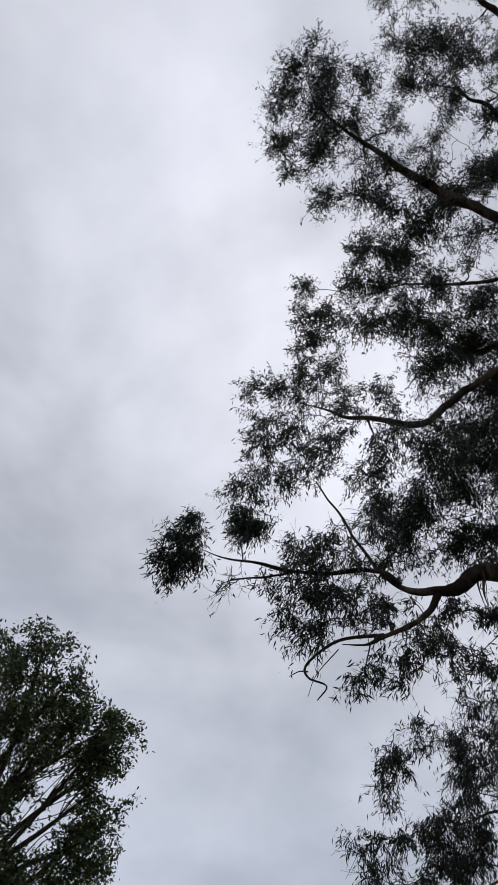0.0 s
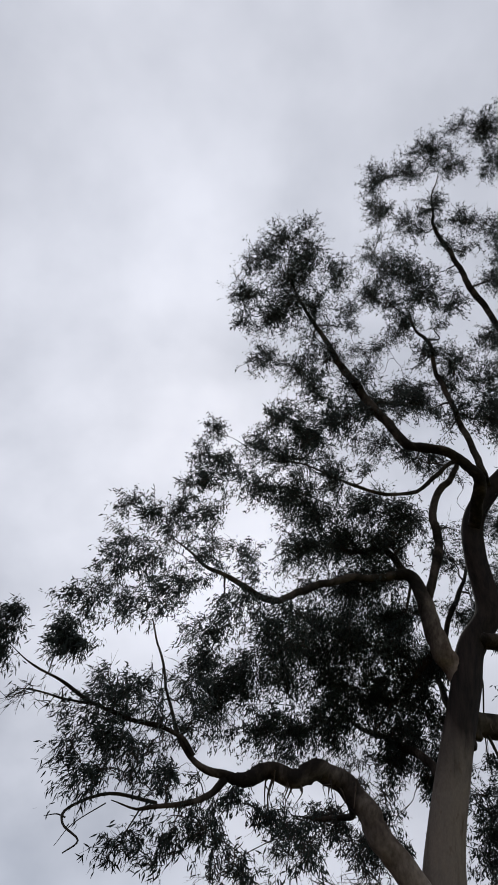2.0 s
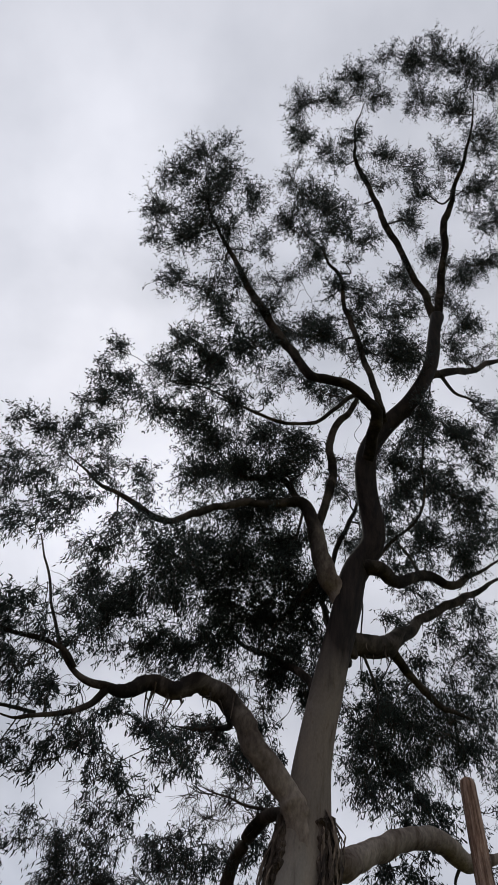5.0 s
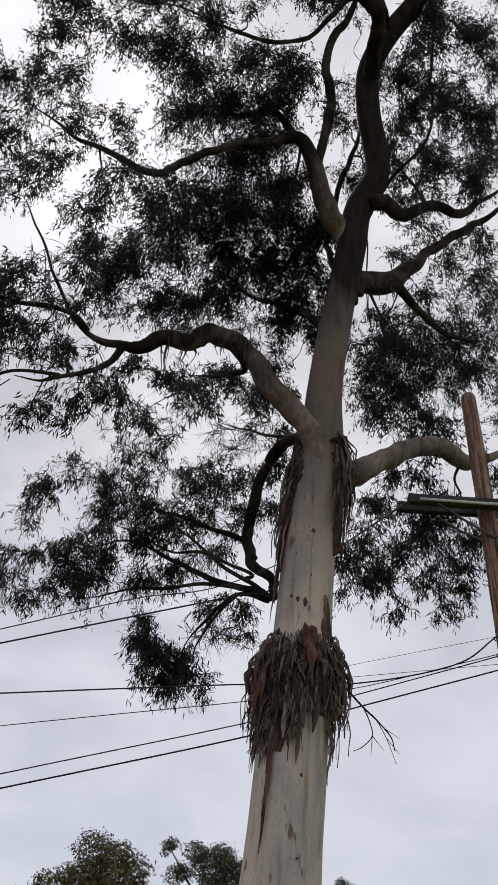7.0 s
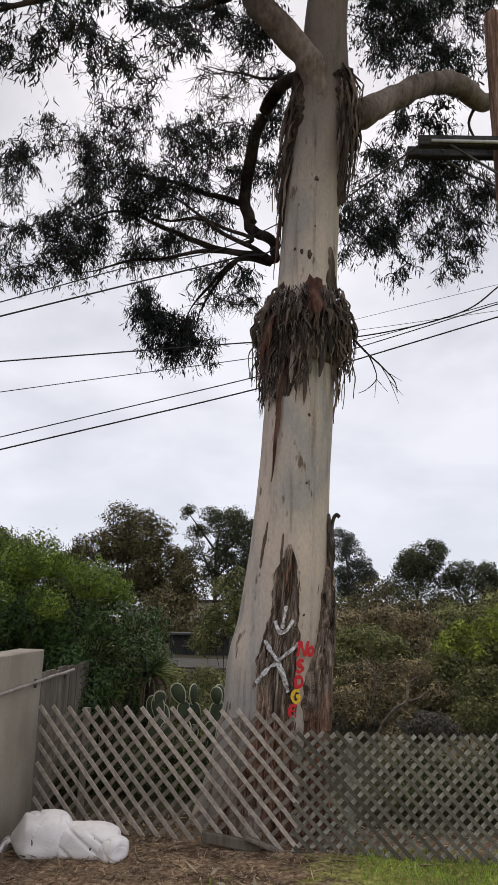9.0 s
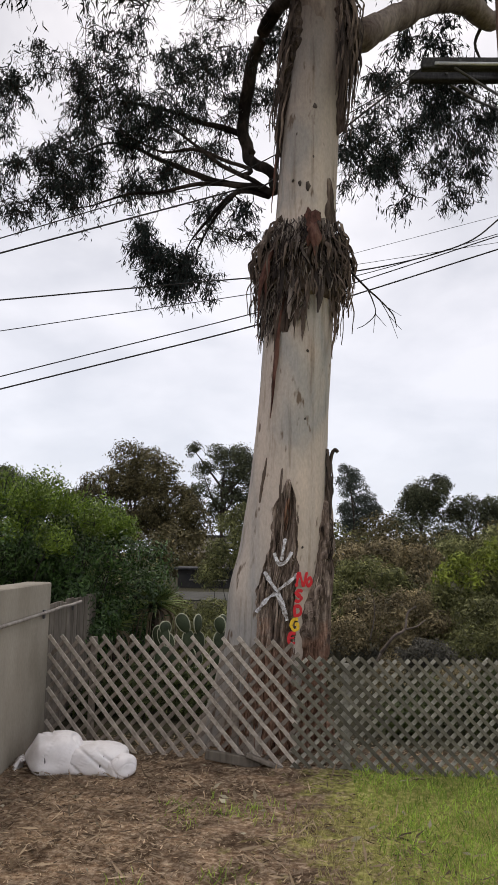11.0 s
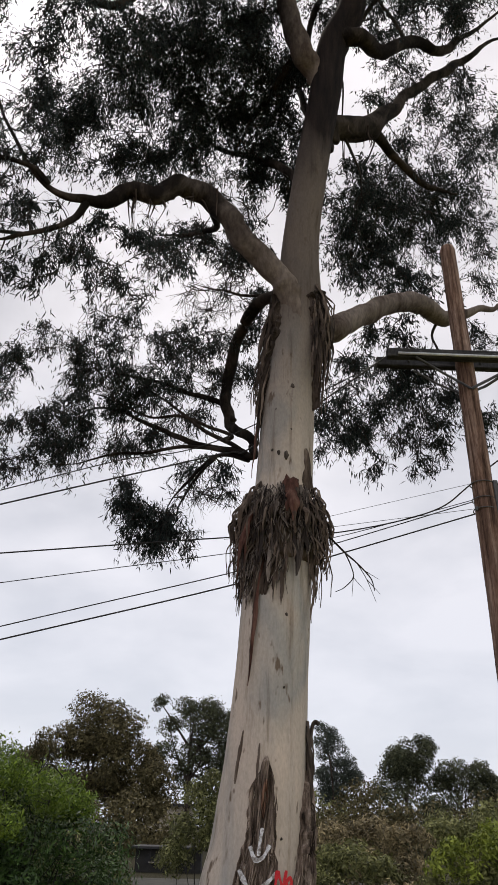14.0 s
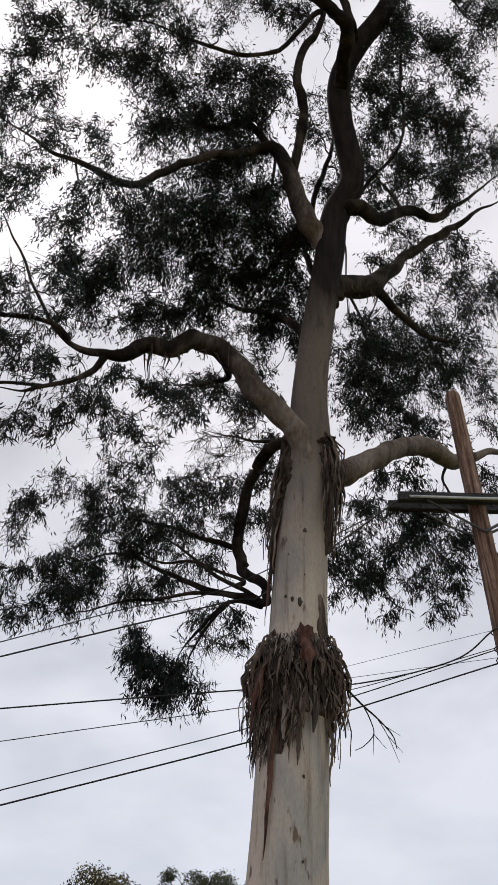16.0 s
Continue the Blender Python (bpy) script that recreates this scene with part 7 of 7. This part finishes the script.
def build_far():
    far_tree((-10.0, 58, 0), (6.8, 0.4), [(-0.6, 0, 7.9, 1.5), (1.0, 0, 7.7, 1.5), (-2.6, 0, 6.6, 1.2), (2.8, 0, 6.3, 1.3), (0.2, 0.5, 5.4, 1.7), (-4.0, 0, 5.6, 1.0), (-1.8, 0, 4.8, 1.4), (2.2, 0, 4.6, 1.6), (4.3, 0, 4.2, 1.5), (0.4, 0, 3.2, 1.6), (3.4, 0, 2.6, 1.3), (-3.4, 0, 3.2, 1.6)], FAR_RUST, "broad gum tree with rusty olive crown in the distance", 51)
    far_tree((-3.0, 60, 0), (9.0, 0.4), [(-0.3, 0, 9.3, 0.9), (1.2, 0, 9.2, 1.2), (2.6, 0, 9.0, 1.2), (-1.8, 0, 8.0, 0.8), (0.4, 0, 7.4, 1.2), (2.2, 0, 7.2, 1.5), (-1.9, 0, 6.3, 0.9), (1.9, 0, 5.2, 1.4), (-2.7, 0, 10.1, 0.5), (-0.8, 0, 5.0, 0.8)], FAR_LEAF, "tall open gum tree standing far behind the trunk", 52, per=760, size=0.2)
    far_tree((-20.6, 60, 0), (6.0, 0.35), [(0, 0, 7.4, 1.5), (1.4, 0, 6.2, 1.3), (-1.6, 0, 6.6, 1.6), (0, 0, 4.5, 1.8)], FAR_LEAF, "distant gum tree showing above the hedge", 53)
    far_tree((-15.0, 62, 0), (4.5, 0.3), [(0, 0, 5.2, 1.3), (1.6, 0, 4.6, 1.4), (-1.6, 0, 4.6, 1.6), (2.6, 0, 3.0, 1.5)], FAR_LEAF, "lower dark tree in the distance", 54)
    far_tree((6.7, 55, 0), (8.0, 0.16), [(0.1, 0, 8.0, 0.5), (0.5, 0, 7.0, 0.6), (-0.2, 0, 6.8, 0.6), (0.9, 0, 6.0, 0.7), (0.1, 0, 5.6, 0.8), (1.2, 0, 5.0, 0.8), (1.6, 0, 4.6, 0.6), (0.2, 0, 4.2, 0.9), (0.9, 0, 3.4, 1.0)], PINE_LEAF, "dark pine tree with layered boughs", 55, per=1300, size=0.2, name="pine_tree", wide=0.25, droop=0.2)
    far_tree((6.6, 40, 0), (2.5, 0.2), [(0, 0, 2.7, 0.9), (0.9, 0, 2.2, 0.9), (-0.9, 0, 2.2, 0.8), (1.8, 0, 1.7, 0.9), (-1.6, 0, 1.6, 0.8)], FAR_RUST, "low rounded tree with rusty brown crown", 56, per=420, size=0.2)
    far_tree((15.3, 70, 0), (6.5, 0.4), [(-0.7, 0, 6.8, 1.2), (0.2, 0, 7.6, 1.0), (1.4, 0, 8.0, 1.1), (2.2, 0, 8.3, 0.7), (-1.1, 0, 5.2, 1.4), (0.6, 0, 5.6, 1.2), (1.7, 0, 6.2, 0.8)], FAR_LEAF, "dark two-headed gum tree on the skyline", 57)
    far_tree((20.6, 70, 0), (5.0, 0.35), [(-1.6, 0, 5.4, 1.2), (0.4, 0, 6.0, 1.2), (-2.6, 0, 3.8, 1.3), (2.2, 0, 5.0, 1.0), (0.6, 0, 3.8, 1.5), (3.4, 0, 4.4, 1.0)], FAR_LEAF, "loose gum tree on the skyline with gaps of sky", 58)
    far_tree((28.0, 72, 0), (4.5, 0.35), [(-1.6, 0, 4.4, 1.6), (1.2, 0, 4.8, 1.8), (0, 0, 2.8, 2.0)], FAR_LEAF, "distant round-headed tree above the scrub", 59)
    for k, (x, y, z) in enumerate(((-14, 50, 1.6), (-6.0, 48, 1.4), (3.6, 50, 1.8), (10.5, 52, 2.0), (15.5, 50, 2.0), (22, 54, 2.2), (-24, 52, 2.0), (29, 56, 2.2))):
        far_tree((x, y, 0), (1.6, 0.18), [(0, 0, z, 1.6), (1.9, 0, z * 0.9, 1.6), (-1.9, 0, z * 0.85, 1.5), (0.9, 0, z * 0.5, 1.6), (-1.0, 0, z * 0.5, 1.6), (3.2, 0, z * 0.6, 1.4)], (FAR_LEAF, FAR_RUST, SCRUB_DARK)[k % 3], "band of dark bushland trees across the valley", 70 + k, per=120, size=0.3)


build_far()


def build_feather_tree():
    """Fine-leaved tree at the left: drooping fronds of small leaflets."""
    rng = np.random.default_rng(61)
    base = Vector((-10.2, 7.6, 0))
    t = thing("feathery_tree", "dark green feathery-leaved tree with arching boughs", "tree", at=base)
    trunk = spline([(0, 0, -0.2), (0.1, 0, 2.2), (0.3, -0.1, 4.2), (0.5, 0, 6.0)], 6)
    v, q = tube(trunk, np.linspace(0.24, 0.08, len(trunk)), 12, 0.15)
    hang("trunk", quad_mesh("trunk", v, q, LIMB_DARK), t)
    bs, ws = [], []
    wood = Geo()
    lobes = [(-7.86, 5.48, 7.7, 0.36), (-7.57, 5.66, 7.89, 0.29), (-7.95, 5.84, 7.21, 0.56), (-7.43, 6.15, 7.56, 0.45), (-7.13, 6.52, 7.49, 0.37), (-6.9, 6.88, 7.34, 0.32), (-7.68, 6.39, 6.93, 0.47), (-7.27, 6.75, 7.03, 0.44), (-6.97, 7.09, 6.96, 0.32), (-7.9, 6.55, 6.37, 0.31), (-7.1, 7.2, 6.62, 0.23), (-6.97, 7.48, 6.36, 0.22), (-7.2, 7.45, 6.05, 0.29), (-7.89, 7.06, 5.52, 0.37), (-7.4, 7.51, 5.59, 0.29), (-7.01, 7.74, 5.83, 0.22), (-8.37, 5.75, 6.67, 0.69), (-8.32, 6.49, 5.68, 0.66), (-8.64, 5.9, 5.97, 0.89), (-8.13, 7.06, 4.99, 0.63), (-7.29, 7.79, 5.17, 0.5), (-8.93, 5.93, 5.27, 0.99)]
    for x, y, z, R in lobes:
        c = np.array((x, y, z)) - np.array(base)
        s = trunk[int(len(trunk) * rng.uniform(0.45, 0.95)) - 1]
        ln = spline([s, (s + c) / 2 + np.array((0, 0, 0.25)) + rng.normal(size=3) * 0.2, c], 6)
        v, q = tube(ln, np.linspace(0.06, 0.018, len(ln)), 7, 0.15)
        hang("bough", quad_mesh("bough", v, q, LIMB_DARK), t)
        for k in range(int(38 * R)):
            a = ln[int(rng.uniform(0.55, 1.0) * (len(ln) - 1))]
            e = c + unit(rng.normal(size=3)) * R * rng.uniform(0.4, 1.05) * np.array((1, 1, 0.8))
            tip = e + unit(rng.normal(size=3) * 0.6 + unit(e - c) + np.array((0, 0, -0.5))) * 0.35
            tw = spline([a, (a + e) / 2 + rng.normal(size=3) * 0.1, e, tip], 5)
            wood.add(*tube(tw, np.linspace(0.009, 0.003, len(tw)), 3, cap=False))
            m = 120
            u = rng.uniform(0.45, 1, m) * (len(tw) - 1.01)
            i = u.astype(int)
            bs.append(tw[i] + (tw[i + 1] - tw[i]) * (u - i)[:, None] + rng.normal(size=(m, 3)) * 0.05)
            ws.append(rng.normal(size=(m, 3)) + np.array((0, 0, -0.3)))
    hang("branch_work", wood.mesh("branch_work", TWIG), t, "", "stuff")
    b, w = np.concatenate(bs), np.concatenate(ws)
    s = rng.uniform(0.7, 1.2, len(b)) * 0.07
    v, q = leaves(b, w, s, s * 0.42, 0.1, rng, True)
    hang("leaves", quad_mesh("leaves", v, q, FEATHER_LEAF, False), t, "small crowded dark green leaflets", "stuff")


build_feather_tree()


def build_far_house():
    h = thing("house", "dark low house with pale veranda rail in the valley", "house", at=(-2.4, 34, 0))
    part("wall", box(bmesh.new(), (2.6, 2.0, 1.0), Matrix.Translation((0, 0, 0.3))), HOUSE_WALL, h)
    bm = box(bmesh.new(), (2.9, 2.4, 0.09), Matrix.Translation((0, -0.1, 0.86)), 0.01)
    part("roof", bm, HOUSE_ROOF, h, "pale flat roof edge")
    part("rail", box(bmesh.new(), (1.7, 0.04, 0.03), Matrix.Translation((0.1, -1.25, 0.36))), PIPE, h, "pale rail")
    for x in (-0.7, 0.1, 0.9):
        part("veranda_post", box(bmesh.new(), (0.05, 0.05, 0.8), Matrix.Translation((x, -1.22, 0.42))), HOUSE_WALL, h)
    for x in (-0.6, 0.6):
        part("window", box(bmesh.new(), (0.6, 0.03, 0.35), Matrix.Translation((x, -1.02, 0.45))), CABLE, h)
    h2 = thing("house", "pale flat-roofed house far off among trees", "house", at=(-6.5, 90, 0))
    part("wall", box(bmesh.new(), (5, 5, 3.4), Matrix.Translation((0, 0, 1.6))), STUCCO, h2)
    part("roof", box(bmesh.new(), (6.6, 5.6, 0.3), Matrix.Translation((0, 0, 3.45)), 0.03), HOUSE_ROOF, h2)
    for x in (-1.6, 1.6):
        part("window", box(bmesh.new(), (1.2, 0.06, 1.0), Matrix.Translation((x, -2.52, 2.2))), CABLE, h2)
    v = [(-30, 24, 0.05), (30, 24, 0.05), (30, 29, 0.05), (-30, 29, 0.05), (-30, 24, -0.2), (30, 24, -0.2), (30, 29, -0.2), (-30, 29, -0.2)]
    q = [(0, 1, 2, 3), (4, 5, 1, 0), (5, 6, 2, 1), (6, 7, 3, 2), (7, 4, 0, 3)]
    tagged(new("road", quad_mesh("road", v, q, ROADSIDE, False)), "pale dusty track across the valley", "road", kind="structure")


build_far_house()


# ---- litter and grass ----
def build_litter():
    rng = np.random.default_rng(77)

    def scatter(name, n, xr, yr, length, width, mat, label, flat=0.25, keep=None, z=0.012):
        x, y = rng.uniform(*xr, n), rng.uniform(*yr, n)
        if keep is not None:
            k = np.array([keep(a, b) for a, b in zip(x, y)])
            x, y = x[k], y[k]
        n = len(x)
        h = np.array([0.035 * noise.noise(Vector((a, b, 0)) * 0.9) + 0.016 * noise.noise(Vector((a, b, 0)) * 3.7) for a, b in zip(x, y)])
        h += 0.04 * np.exp(-(((x - 0.1) / 1.0) ** 2 + ((y - 6.3) / 0.8) ** 2))
        b = np.stack([x, y, h + z * rng.random(n) + 0.003], 1)
        w = np.stack([rng.normal(size=n), rng.normal(size=n), np.abs(rng.normal(size=n)) * flat], 1)
        s = rng.uniform(0.5, 1.3, n) * length
        v, q = leaves(b, w, s, s * width, 0.12, rng)
        tagged(new(name, quad_mesh(name, v, q, mat, False)), label, name.replace("_", " "), kind="stuff")

    bare = lambda a, b: noise.noise(Vector((a * 0.7, b * 0.9, 3))) + 0.9 * noise.noise(Vector((a * 3.1, b * 3.6, 6))) + (a - 0.4) * 0.45 < rng.uniform(-0.45, 0.3)
    scatter("leaf_litter", 30000, (-1.85, 3.0), (2.4, 6.6), 0.032, 0.2, LITTER, "dry brown fallen leaves and bark scraps", keep=bare)
    scatter("bark_scraps", 1500, (-1.8, 2.4), (2.8, 6.5), 0.10, 0.12, LITTER, "short dry strips of fallen bark", keep=bare)
    scatter("fallen_leaves", 90, (-1.7, 3.0), (2.8, 5.7), 0.055, 0.45, PALE_LITTER, "pale fallen leaves on the earth", 0.4)

    def blades(name, n, xr, yr, length, mat, label, keep):
        x, y = rng.uniform(*xr, n), rng.uniform(*yr, n)
        k = np.array([keep(a, b) for a, b in zip(x, y)])
        x, y = x[k], y[k]
        n = len(x)
        b = np.stack([x, y, np.full(n, -0.01)], 1)
        b[:, 2] += [0.035 * noise.noise(Vector((a, c, 0)) * 0.9) + 0.016 * noise.noise(Vector((a, c, 0)) * 3.7) for a, c in zip(x, y)]
        w = np.stack([rng.normal(size=n) * 0.5, rng.normal(size=n) * 0.5, np.ones(n)], 1)
        s = rng.uniform(0.5, 1.3, n) * length
        v, q = leaves(b, w, s, rng.uniform(0.003, 0.007, n), 0.35, rng)
        tagged(new(name, quad_mesh(name, v, q, mat, False)), label, "grass", kind="stuff")

    def green(a, b):
        k = noise.noise(Vector((a * 1.1, b * 1.3, 8))) * 0.55 + 0.3 * noise.noise(Vector((a * 3.6, b * 4.2, 2))) + (0.5 if a > 0.65 else 0.06 + 0.2 * a - 0.12 * max(0, b - 4.4)) + (0.12 if b > 4.9 and a > 0.65 else 0)
        edge = max(0, 3.1 - b) * 0.9 + max(0, a - 3.2) * 0.9
        return k - edge > rng.uniform(0.05, 0.6)

    def straw(a, b):
        return noise.noise(Vector((a * 1.4, b * 1.6, 15))) + 0.3 * (a > 0.3) > rng.uniform(0.2, 0.6)

    blades("grass", 56000, (-1.4, 3.9), (2.4, 5.85), 0.06, GRASS, "fresh green grass growing in patches", green)
    blades("dry_grass", 34000, (-1.2, 3.9), (2.4, 5.3), 0.045, DRY_GRASS, "straw-yellow dry grass tufts", straw)


build_litter()


def build_plank():
    p = thing("broken_board", "dark broken board lying at the lattice foot", "board", at=(-0.2, 5.72, 0.03))
    part("board", box(bmesh.new(), (0.42, 0.05, 0.07), Matrix.Translation((0, 0, 0.04)) @ Matrix.Rotation(0.16, 4, "Y"), 0.006), BOARD, p)
    part("board", box(bmesh.new(), (0.34, 0.06, 0.03), Matrix.Translation((0.26, -0.05, 0.03)) @ Matrix.Rotation(0.35, 4, "Y"), 0.006), BOARD, p)


build_plank()
